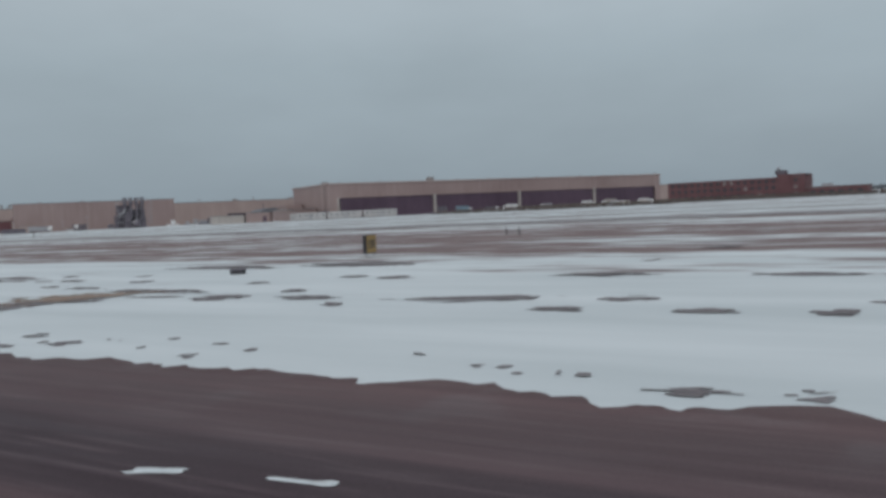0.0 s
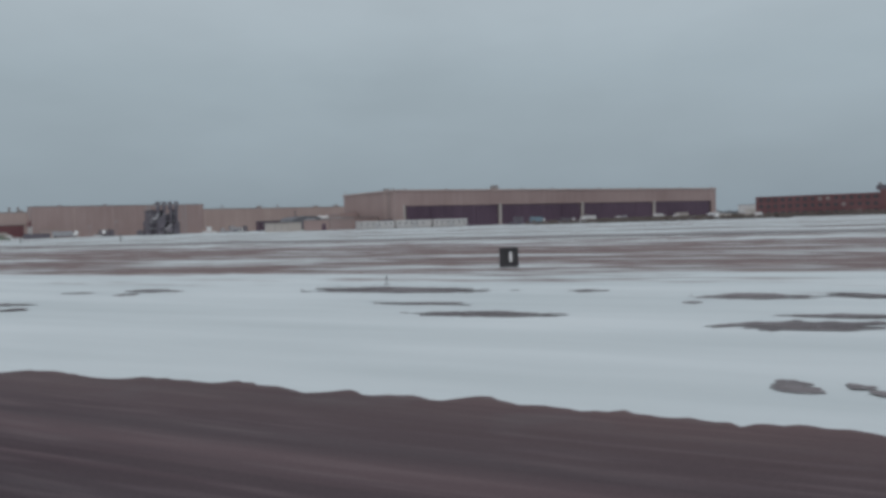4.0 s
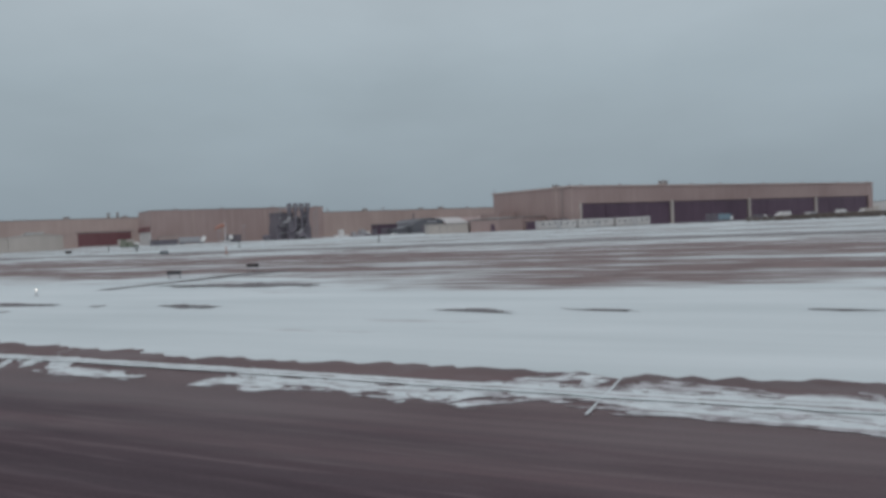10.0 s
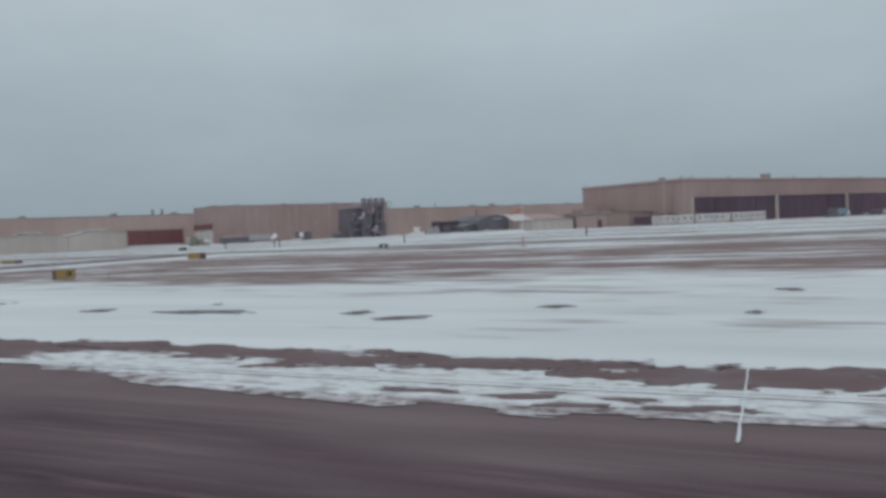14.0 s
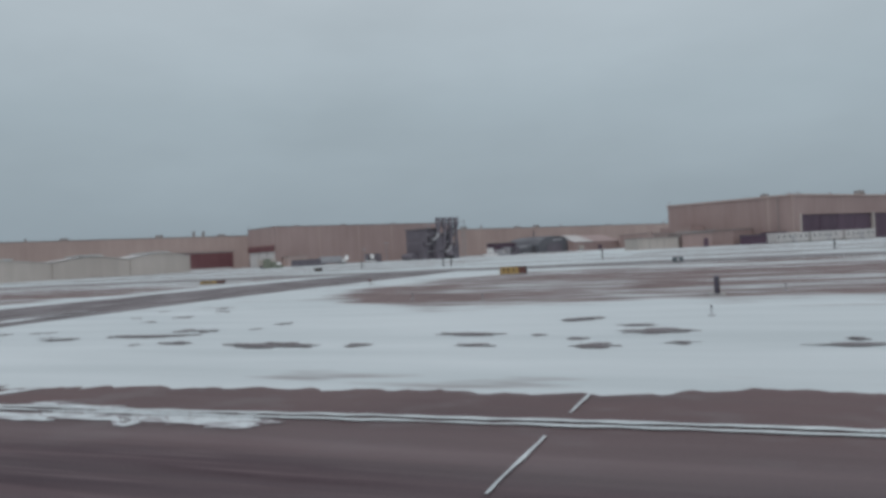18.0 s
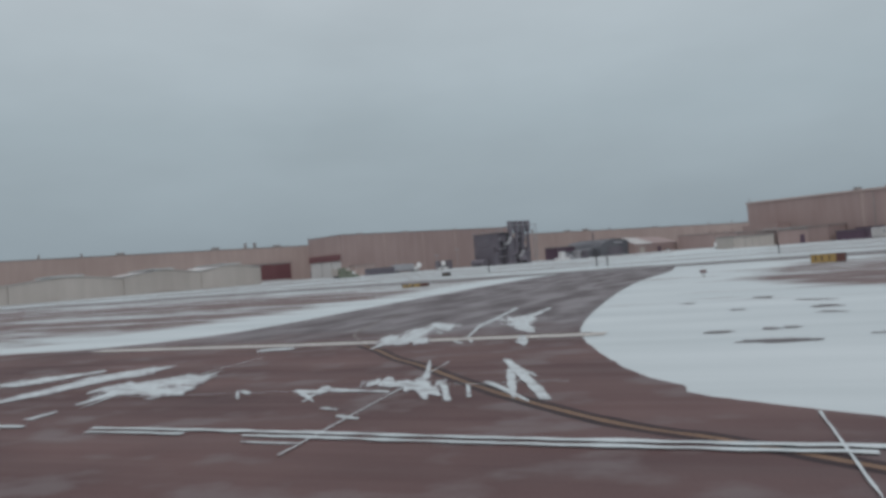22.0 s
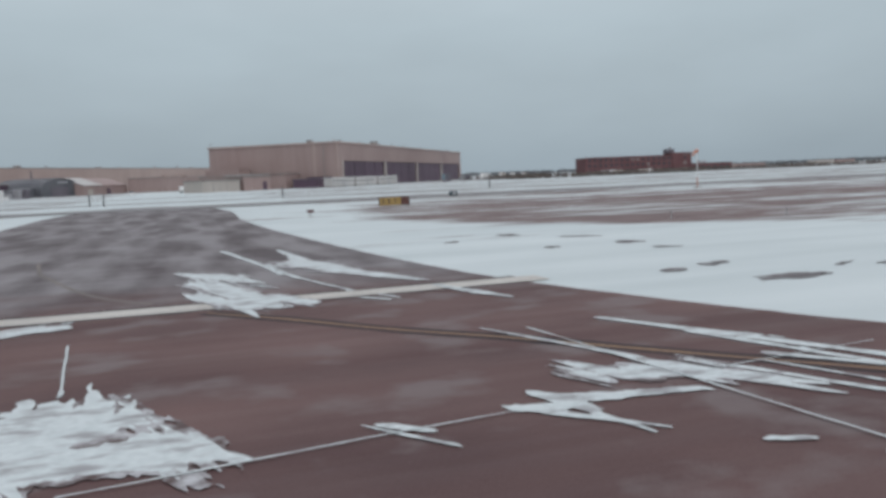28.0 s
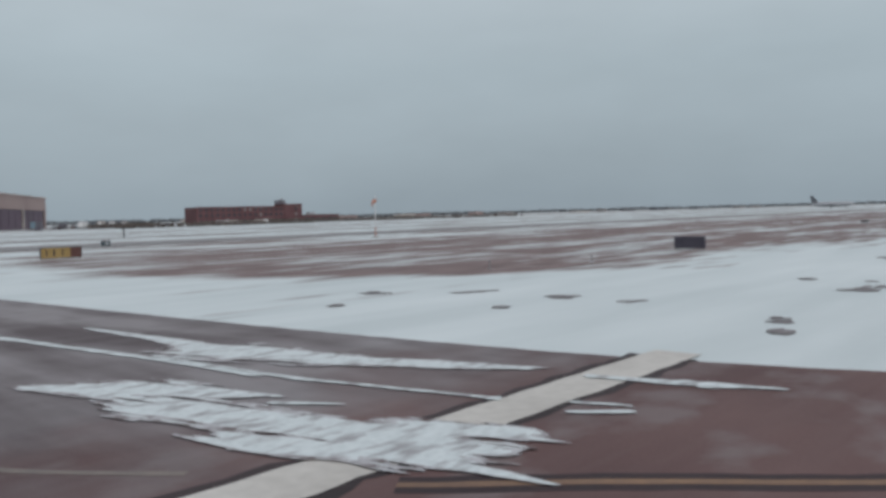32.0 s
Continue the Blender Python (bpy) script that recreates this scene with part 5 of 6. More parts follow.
def boiler_plant():
    b = thing("boiler_plant", site(60.2, -498.4, drop=0.2) @ Matrix.Scale(1.07, 4), "dark steel boiler plant with four tall chimneys and pipework", "boiler plant")
    part("casing", boxed(-0.6, 5.6, 5, 21, 0, 12.6, bevel=0.3), M_PLANT, b)
    part("casing", boxed(5.7, 13.0, 6, 20, 0, 10.4, bevel=0.3), M_PLANT, b)
    part("casing", boxed(-1.9, -0.7, 7, 19, 0, 7.4, bevel=0.25), M_PLANT, b)
    part("upper_deck", boxed(-0.9, 5.8, 4.4, 21.5, 12.6, 12.9), M_PLANT, b)
    part("duct", boxed(1.5, 5.0, 1.2, 4.9, 0, 9.6, bevel=0.3), M_PLANT, b)
    part("duct", boxed(9.6, 12.8, 1.6, 5.8, 0, 6.4, bevel=0.3), M_PLANT, b)
    hopper = part("hopper", tube(bmesh.new(), (7.6, 1.6, 1.4), (7.6, 1.6, 5.4), 2.6, 0.7, 20), M_PLANT, b, "dark cone-shaped hopper")
    for k in range(4):
        a = math.pi / 2 * k + 0.78
        part("hopper_leg", tube(bmesh.new(), (7.6 + 2.2 * math.cos(a), 1.6 + 2.2 * math.sin(a), 0), (7.6 + 2.2 * math.cos(a), 1.6 + 2.2 * math.sin(a), 1.8), 0.16, sides=8), M_STEEL, hopper)
    for i in range(4):
        x = 2.0 + i * 3.0
        foot = (10.6, 6.2, 5.4, 6.4)[i]
        s = part("chimney", tube(bmesh.new(), (x, 0.8, foot), (x, 0.8, 14.2), 0.62, sides=18), M_PLANT, b, "tall dark chimney")
        part("stack_cone", tube(bmesh.new(), (x, 0.8, 12.4), (x, 0.8, 13.6), 0.64, 1.1, 20), M_PLANT, s)
        part("stack_cap", tube(bmesh.new(), (x, 0.8, 13.6), (x, 0.8, 16.9), 1.1, sides=20), M_PLANT, s)
        part("stack_band", tube(bmesh.new(), (x, 0.8, 15.2), (x, 0.8, 15.5), 1.16, sides=20), M_STEEL, s)
        # the pipe sweeps over into the plant below the stack
        way = ((x, foot + 0.4), (x - 0.25, foot - 0.9), (x - 1.0, foot - 1.9), (x - 2.2, foot - 2.4), (x - 3.4, foot - 2.4))
        bend = bmesh.new()
        for (xa, za), (xb, zb) in zip(way, way[1:]):
            tube(bend, (xa, 0.8, za), (xb, 0.8, zb), 0.6, sides=14)
        part("elbow", bend, M_PLANT if i % 2 else M_STEEL, s)
    for y in (5.0, 10.0, 15.0, 21.0):
        part("post", tube(bmesh.new(), (-0.4, y, 12.4), (-0.4, y, 14.0), 0.1, sides=8), M_STEEL, b)
    for z in (13.3, 14.0):
        part("guard_rail", tube(bmesh.new(), (-0.4, 5.0, z), (-0.4, 21.0, z), 0.06, sides=6), M_STEEL, b)
    part("header_pipe", tube(bmesh.new(), (-2.6, 0.6, 14.8), (2.0, 0.6, 14.8), 0.18, sides=8), M_STEEL, b)
    part("header_pipe", tube(bmesh.new(), (-2.6, 0.6, 12.6), (-2.6, 0.6, 14.8), 0.18, sides=8), M_STEEL, b)
    for x in (14.0, 15.6):
        part("mast", tube(bmesh.new(), (x, 1.0, 0), (x, 1.0, 15.6 if x > 15 else 13.8), 0.16, sides=8), M_STEEL, b)
    part("mast_arm", tube(bmesh.new(), (11.4, 1.0, 15.0), (15.6, 1.0, 15.5), 0.14, sides=8), M_STEEL, b)
    for x0, x1, y0, z0, z1 in ((-1.0, 1.6, 3.0, 9.2, 11.0), (3.5, 6.0, 2.4, 6.0, 9.6), (-3.2, -1.0, 4.0, 0.0, 5.2), (9.6, 12.0, 3.6, 9.0, 13.2)):
        part("duct_box", boxed(x0, x1, y0, y0 + 2.2, z0, z1, bevel=0.12), M_PLANT, b)
    for z in (3.4, 6.6, 10.4):
        part("pipe_run", tube(bmesh.new(), (-1.9, 3.4, z), (12.6, 3.4, z + 0.6), 0.28, sides=10), M_STEEL, b)
    for z in (2.5, 5.0, 7.5, 10.0):
        part("ladder_rung", tube(bmesh.new(), (14.0, 1.0, z), (15.6, 1.0, z), 0.08, sides=6), M_STEEL, b)
    part("cylinder_tank", tube(bmesh.new(), (-4.5, 9.0, 1.5), (-4.5, 17.0, 1.5), 1.4, sides=18), M_PLANT, b)
    for y in (10.5, 15.0):
        part("tank_saddle", boxed(-5.6, -3.4, y, y + 0.6, 0, 1.0), M_CONC, b)
    return b


boiler_plant()


def long_works():
    h = thing("assembly_hall", site(-353.5, -587.7, drop=0.2), "very long low tan assembly hall behind the other buildings", "factory hall")
    W, D, H = 965.0, 60.0, 16.2
    part("front_wall", boxed(0, W, 0, 0.5, 0, H), M_TAN_PALE, h)
    part("side_wall", boxed(0, 0.5, 0.5, D, 0, H), M_TAN_PALE, h)
    part("side_wall", boxed(W - 0.5, W, 0.5, D, 0, H), M_TAN_PALE, h)
    part("back_wall", boxed(0.5, W - 0.5, D - 0.5, D, 0, H), M_TAN_PALE, h)
    part("roof", boxed(-0.2, W + 0.2, -0.2, D, H, H + 0.3), M_ROOF_GREY, h)
    for x, w in ((330.0, 27.0), (541.0, 26.0)):
        d = part("sliding_door", boxed(x, x + w, -0.4, 0.0, 1.4, 8.6, bevel=0.05), M_DOOR_RED, h, "maroon sliding door")
        part("door_track", boxed(x - 1, x + w + 1, -0.6, -0.42, 8.6, 9.1), M_ROOF_GREY, d)
        part("door_base", boxed(x + 1.0, x + w - 1.0, -0.35, 0.0, 0.1, 1.35), M_WHITE_SHEET, d)
    r = random.Random(11)
    x = 20.0
    while x < W - 20:
        kind = r.random()
        if kind < 0.45:
            part("roof_pipe", tube(bmesh.new(), (x, 12, H + 0.2), (x, 12, H + r.uniform(1.6, 3.0)), 0.4), M_ROOF_GREY, h)
        else:
            part("roof_vent", boxed(x - 1.5, x + 1.5, 10, 13, H + 0.3, H + r.uniform(1.0, 2.2), bevel=0.1), M_ROOF_GREY, h)
        x += r.uniform(14, 46)
    for x in (352.0, 357.0):
        part("flue", tube(bmesh.new(), (x, 40, H), (x, 40, H + 4.4), 0.7), M_ROOF_GREY, h)
    part("roof_lamp", bmesh_ball(386.0, 20.0, H + 2.3, 0.3), M_LAMP, h, "lit white rooftop lamp")
    part("lamp_post", tube(bmesh.new(), (386.0, 20.0, H), (386.0, 20.0, H + 2.0), 0.12), M_STEEL, h)
    return h


long_works()


# ---- pale warehouses beyond the taxiway ----
for u0, v0, w, ridge in ((-59.0, -526.9, 22.0, 8.4), (-85.2, -527.4, 26.0, 8.2), (-119.4, -527.9, 34.0, 8.0), (-161.6, -528.4, 42.0, 7.9)):
    g = gable_house("warehouse", site(u0, v0, drop=0.2), w, 38.0, ridge - 1.6, ridge, M_BEIGE, M_WHITE_SHEET, "pale grey metal warehouse with a snow-white pitched roof", "warehouse")
    # the sunlit ridge is put in as a thin white slab
    part("ridge_light", boxed(w * 0.35, w * 0.65, -0.5, 30.0, ridge + 0.06, ridge + 0.34), M_SNOW, g, "white slab standing in for light on the ridge")
    part("wall_joint", boxed(w - 0.1, w + 0.12, -0.1, 0.2, 0, ridge - 1.7), M_BEIGE, g)

# ---- the dark arched shed and the halls beside it ----
def arched_shed():
    s = thing("arched_shed", site(149.5, -530.4, drop=0.2), "dark grey arched metal shed with a lean-to", "shed")
    n = 18
    w, h = 25.0, 8.9
    arc = [(w / 2 - w / 2 * math.cos(math.pi * i / n), 3.2 + (h - 3.2) * math.sin(math.pi * i / n) ** 0.8) for i in range(n + 1)]
    part("barrel", prism([(0, 0)] + arc + [(w, 0)], 0, 26), M_QUONSET, s)
    part("front_door", boxed(6.0, 17.0, -0.25, 0.0, 0.1, 4.8), M_PLANT, s)
    part("vent_panel", boxed(10.5, 17.0, -0.2, 0.0, 6.4, 7.3), M_SILVER, s, "pale vent panel")
    part("lean_to", prism([(-7, 0), (0, 0), (0, 4.8), (-7, 3.2)], 4, 25), M_QUONSET, s)
    for i in (3, 6, 9, 12, 15):
        x, z = arc[i]
        part("rib", tube(bmesh.new(), (x, -0.1, z + 0.05), (x, 26.1, z + 0.05), 0.12, sides=6), M_PLANT, s)
    part("flue", tube(bmesh.new(), (8.0, 12.0, 8.0), (8.0, 12.0, 12.6), 0.35), M_PLANT, s)
    return s


arched_shed()
g = gable_house("tan_hall", site(172.0, -526.0, 12, 0.2), 48.0, 22.0, 4.8, 8.6, M_TAN, M_TAN, "long tan hall with a low ridge and partly white roof", "hall", False)
bm = bmesh.new()
slope = [(-0.45, -0.45, 4.95), (19.0, -0.45, 4.95), (19.0, 10.9, 8.88), (-0.45, 10.9, 8.88)]
low, top = [bm.verts.new(p) for p in slope], [bm.verts.new((x, y, z + 0.12)) for x, y, z in slope]
bm.faces.new(low[::-1])
bm.faces.new(top)
for k in range(4):
    bm.faces.new((low[k], low[(k + 1) % 4], top[(k + 1) % 4], top[k]))
part("white_roof", bm, M_WHITE_SHEET, g, "white roof sheets dusted with snow")
part("door", boxed(4.0, 9.0, -0.15, 0.0, 0.1, 3.2), M_BEIGE, g)
part("door", boxed(24.0, 28.0, -0.15, 0.0, 0.1, 3.2), M_DOOR_DARK, g)
g = thing("tan_hall", site(216.7, -509.6, drop=0.2), "tan flat-roofed hall with rooftop ducts", "hall")
part("wall", boxed(0, 40.0, 0, 24.0, 0, 7.8), M_TAN, g)
part("roof", boxed(-0.3, 40.3, -0.3, 24.3, 7.8, 8.1), M_ROOF_GREY, g)
for x in (2.0, 12.0, 22.0):
    part("roof_duct", boxed(x, x + 4.0, 2.0, 5.0, 8.1, 9.6, bevel=0.1), M_TAN_PALE, g)
g = thing("brown_hut", site(135.9, -548.0, drop=0.2), "dark brown flat-roofed hut beside the arched shed", "hut")
part("wall", boxed(0, 13.0, 0, 9.0, 0, 6.4), M_DOOR_DARK, g)
part("roof", boxed(-0.4, 13.4, -0.4, 9.4, 6.4, 6.8, bevel=0.05), M_ROOF_GREY, g)
part("roller_door", boxed(2.0, 9.0, -0.15, 0.0, 0.1, 4.2), M_PLANT, g)
g = thing("pale_hall", on_ground(-134.4, 690.7, -12, -0.2), "pale distant hall beyond the great hangar", "hall")
part("wall", boxed(0, 34.0, 0, 18.0, 0, 8.6), M_WHITE_SHEET, g)
part("roof", boxed(-0.3, 34.3, -0.3, 18.3, 8.6, 9.0, bevel=0.05), M_ROOF_GREY, g)
part("door", boxed(6.0, 14.0, -0.15, 0.0, 0.1, 5.0), M_BEIGE, g)
g = thing("beige_hut", site(92.5, -415.3, -20, 0.2), "low beige hut with a wide pale folding door", "hut")
part("wall", boxed(0, 17.0, 0, 10.0, 0, 4.3), M_BEIGE, g)
part("roof", boxed(-0.4, 17.4, -0.4, 10.4, 4.3, 4.6, bevel=0.05), M_ROOF_GREY, g)
part("pale_door", boxed(1.5, 14.0, -0.15, 0.0, 0.1, 3.6), M_BEIGE, g, "wide pale folding door")
for x in (4.5, 7.6, 10.8):
    part("door_joint", boxed(x, x + 0.2, -0.2, -0.16, 0.1, 3.6), M_ROOF_GREY, g)
g = thing("side_range", site(109.2, -408.3, -26, 0.2), "low tan range beside the beige hut", "workshop")
part("wall", boxed(0, 12.0, 0, 12.0, 0, 5.2), M_TAN, g)
part("roof", boxed(-0.3, 12.3, -0.3, 12.3, 5.2, 5.5, bevel=0.05), M_ROOF_GREY, g)
part("end_door", boxed(8.6, 10.4, -0.12, 0.0, 0.1, 3.4), M_DOOR_DARK, g)
g = thing("side_range", site(132.6, -402.4, drop=0.2), "low tan range of workshops along the hangar's side wall", "workshop")
part("wall", boxed(0, 13.0, 0, 38.0, 0, 6.0), M_TAN, g)
part("roof", boxed(-0.4, 13.2, -0.3, 38.3, 6.0, 6.3, bevel=0.05), M_ROOF_GREY, g)
part("upper_store", boxed(3.0, 12.8, 22.0, 37.0, 6.3, 8.6), M_TAN, g)
part("eave_snow", boxed(-0.4, 1.6, 8.0, 26.0, 6.3, 6.42), M_SNOW, g, "snow along the eave")
g = thing("shelter", site(131.8, -388.4, drop=0.2), "dark open shelter by the hangar's corner", "shelter")
part("roof", boxed(0, 12.0, 0, 11.0, 3.5, 3.8), M_PLANT, g)
part("back_wall", boxed(0.4, 12.0, 10.6, 10.9, 0, 3.5), M_PLANT, g)
part("panel", boxed(0.3, 0.6, 0.4, 10.6, 0, 3.5), M_DOOR_DARK, g)
part("panel", boxed(0.6, 12.0, 0.3, 0.6, 0, 3.5), M_DOOR_DARK, g)


# ---- office trailers ----
def trailer(u, v, w, turn, label):
    t = thing("office_trailer", site(u, v, turn), label, "trailer", "office trailers")
    part("body", boxed(0, w, 0, 3.4, 0.55, 3.5, bevel=0.06), M_WHITE_SHEET, t)
    part("roof", boxed(-0.1, w + 0.1, -0.1, 3.5, 3.5, 3.66), M_WHITE, t)
    part("skirt", boxed(0.1, w - 0.1, 0.1, 3.3, 0.0, 0.55), M_CONC, t)
    x = 1.2
    while x < w - 1.6:
        win = part("window", boxed(x, x + 0.95, -0.06, 0.0, 1.75, 2.75), M_WHITE, t)
        part("pane", boxed(x + 0.07, x + 0.88, -0.08, -0.062, 1.82, 2.68), M_GLASS, win)
        x += 2.9
    part("door", boxed(w * 0.5, w * 0.5 + 0.95, -0.07, 0.0, 0.6, 2.7), M_SILVER, t)
    part("steps", boxed(w * 0.5 - 0.2, w * 0.5 + 1.15, -1.1, -0.08, 0, 0.45), M_STEEL, t)
    return t


trailer(123.8, -379.7, 17.5, -9, "white single-storey office trailer with small windows")
trailer(142.0, -376.3, 17.3, -9, "white office trailer with a row of windows")
trailer(160.0, -373.1, 17.6, -9, "white office trailer with dark vents")


# ---- the brick office block ----
def brick_block():
    b = thing("office_block", pose(-97.7, 404.8, ground_z(405) - 0.3, 0, 0, -7.2), "dark red brick office block, three storeys, with a rooftop plant room", "office building")
    W, D, H, T = 64.0, 16.0, 9.5, 0.4
    part("side_wall", boxed(0, T, 0, D, 0, H), M_BRICK, b)
    part("side_wall", boxed(W - T, W, 0, D, 0, H + 1.4), M_BRICK, b)
    part("back_wall", boxed(T, W - T, D - T, D, 0, H), M_BRICK, b)
    part("roof", boxed(0, W, 0, D, H, H + 0.25), M_ROOF_GREY, b)
    # front wall: bands between the rows of windows, piers between the openings
    sills, heads = (1.1, 4.3, 7.3), (2.7, 5.9, 8.8)
    part("front_band", boxed(T, W - T, 0, T, 0, sills[0]), M_BRICK, b)
    part("front_band", boxed(T, W - T, 0, T, heads[0], sills[1]), M_BRICK, b)
    part("front_band", boxed(T, W - T, 0, T, heads[1], sills[2]), M_BRICK, b)
    part("front_band", boxed(T, W - T, 0, T, heads[2], H), M_BRICK, b)
    part("parapet", boxed(0, W - 12, -0.08, 0.0, H - 0.5, H + 0.35), M_BRICK, b)
    pitch, ww, n = 3.2, 1.6, 19
    r = random.Random(5)
    for z0, z1 in zip(sills, heads):
        for i in range(n + 1):
            xa = T if i == 0 else 1.6 + (i - 1) * pitch + ww
            xb = W - T if i == n else 1.6 + i * pitch
            part("pier", boxed(xa, xb, 0, T, z0, z1), M_BRICK, b)
        for i in range(n):
            x = 1.6 + i * pitch
            win = part("window", boxed(x, x + ww, 0.18, 0.24, z0, z0 + 0.1), M_BRICK, b)
            lit = i > 6 and r.random() < 0.16
            part("pane", boxed(x, x + ww, 0.2, 0.25, z0 + 0.1, z1), M_BLIND if lit else M_GLASS, win, "drawn pale blind" if lit else "")
            part("mullion", boxed(x + ww / 2 - 0.04, x + ww / 2 + 0.04, 0.12, 0.19, z0 + 0.1, z1), M_PLANT, win)
    part("stair_tower", boxed(W - 12, W, -0.3, D * 0.7, H + 0.26, H + 1.5), M_BRICK, b)
    part("tower_face", boxed(W - 11.5, W - 6.0, -0.34, 0.0, 0, H + 0.25), M_BRICK, b)
    part("plant_room", boxed(W - 13.6, W - 9.0, 3, 8, H + 1.5, H + 3.6, bevel=0.1), M_PLANT, b)
    for x, z in ((W - 13.0, 4.8), (W - 11.0, 4.2), (W - 3.0, 3.0)):
        part("antenna", tube(bmesh.new(), (x, 5, H + 1.4), (x, 5, H + z), 0.1, sides=6), M_STEEL, b)
    part("dish", tube(bmesh.new(), (W - 12.2, 3.0, H + 3.8), (W - 11.6, 2.4, H + 4.6), 0.9, 0.5), M_STEEL, b)
    return b


brick_block()
g = thing("office_annex", pose(-33.9, 396.8, ground_z(401) - 0.3, 0, 0, -7.2), "low dark red brick annex beside the office block", "annex")
part("wall", boxed(0, 25.0, 0, 12.0, 0, 4.4), M_BRICK, g)
part("roof", boxed(-0.15, 25.15, -0.15, 12.15, 4.4, 4.65), M_ROOF_GREY, g)
for i in range(6):
    part("window", boxed(2.0 + i * 3.8, 4.0 + i * 3.8, -0.06, 0.0, 1.6, 2.9), M_GLASS, g)
part("roof_unit", boxed(6.0, 10.5, 3.0, 6.0, 4.65, 5.9, bevel=0.1), M_SILVER, g)


# bare asphalt before the hangar's far doors
def apron_sheet(u0, u1, v0, v1):
    nu, nv = 40, 8
    verts, faces = [], []
    for j in range(nv + 1):
        for i in range(nu + 1):
            u, v = u0 + (u1 - u0) * i / nu, v0 + (v1 - v0) * j / nv
            v += wobble(u, j, 0.05, 3.0) * (j in (0, nv))
            x, y = u * UX + v * UY, u * UY - v * UX
            verts.append((x, y, ground_z(y) + 0.06))
    for j in range(nv):
        for i in range(nu):
            k = j * (nu + 1) + i
            faces.append((k, k + nu + 1, k + nu + 2, k + 1))
    me = bpy.data.meshes.new("apron")
    me.from_pydata(verts, [], faces)
    me.materials.append(M_TAXI)
    return tagged(new("apron", me), "grey asphalt apron before the hangar, swept of snow", "apron", kind="structure")


apron_sheet(212.8, 348.5, -381.5, -314.6)


# ---- vehicles ----
def wheel_set(car, xs, y0, y1, r):
    for x in xs:
        for y in (y0, y1):
            w = part("wheel", tube(bmesh.new(), (x, y - 0.1, r), (x, y + 0.1, r), r, sides=14), M_TYRE, car)
            part("rim", tube(bmesh.new(), (x, y - 0.115, r), (x, y + 0.115, r), r * 0.55, sides=12), M_STEEL, w)


def car(m, paint, label, snowy=False):
    c = thing("parked_car", m, label, "car", "parked cars")
    part("body", prism([(0.1, 0.3), (4.4, 0.3), (4.5, 0.75), (3.5, 0.95), (0.25, 0.98), (0.0, 0.7)], -0.85, 0.85), paint, c)
    part("cabin", prism([(0.5, 0.96), (3.4, 0.94), (2.7, 1.45), (1.0, 1.48)], -0.74, 0.74), M_GLASS, c)
    part("roof_panel", boxed(1.0, 2.7, -0.72, 0.72, 1.46, 1.53, bevel=0.02), M_SNOW if snowy else paint, c)
    wheel_set(c, (0.95, 3.55), -0.8, 0.8, 0.32)
    for y in (-0.6, 0.6):
        part("headlight", boxed(4.42, 4.5, y - 0.15, y + 0.15, 0.6, 0.75), M_WHITE, c)
    return c


def truck(m, paint, label, length=7.5, tall=2.9):
    t = thing("truck", m, label, "truck", "trucks on the apron")
    part("cargo_box", boxed(0, length - 2.2, -1.15, 1.15, 0.9, tall, bevel=0.05), paint, t)
    part("cab", prism([(length - 2.1, 0.6), (length, 0.6), (length, 1.5), (length - 0.5, 2.3), (length - 2.1, 2.35)], -1.05, 1.05), M_WHITE, t)
    part("windscreen", prism([(length - 0.05, 1.52), (length - 0.02, 1.52), (length - 0.5, 2.27), (length - 0.54, 2.27)], -0.9, 0.9), M_GLASS, t)
    part("chassis", boxed(0.2, length - 0.3, -0.5, 0.5, 0.6, 0.88), M_PLANT, t)
    wheel_set(t, (1.4, length - 1.2), -1.0, 1.0, 0.48)
    return t


for x, y, turn, paint, colour in ((-112.9, 359.9, -20, M_SILVER, "silver"), (-104.0, 355.0, 160, M_BEIGE, "beige"), (-97.0, 351.0, -24, M_BEIGE, "beige")):
    truck(on_ground(x, y, turn), paint, colour + " box truck parked in front of the office block", 6.5, 2.2)
paints = (M_SILVER, M_WHITE, M_BLACK, M_BLUE, M_GREEN, M_SIGN_RED)
r = random.Random(8)
truck(site(205.0, -355.8, 8), M_BLUE, "blue-grey box truck parked before the hangar doors", 9.0, 3.4)
truck(site(282.9, -350.0, 4), M_WHITE, "white box truck parked before the hangar doors", 8.0, 3.1)
truck(site(217.4, -347.6, 2), M_PLANT, "dark flatbed truck on the apron", 7.5, 2.4)
names = {0: "silver", 1: "white", 2: "black", 3: "blue-grey", 4: "olive", 5: "dark red"}
u = 221.5
while u < 343.3:
    k = r.choice((0, 0, 1, 1, 2, 3, 5))
    car(site(u, -350.0 + r.uniform(-3, 3), r.choice((0, 180)) + r.uniform(-6, 6)), paints[k], names[k] + " car parked on the snowy apron", r.random() < 0.4)
    u += r.uniform(5.6, 9.5)
for i in range(15):
    k = r.choice((0, 0, 1, 1, 1, 2, 3))
    car(site(238.0 + i * 9.6 + r.uniform(-2, 2), -338.0 + r.uniform(-3, 3), r.choice((0, 90, 180)) + r.uniform(-9, 9)), paints[k], names[k] + " car parked among dry brush on the apron", r.random() < 0.6)
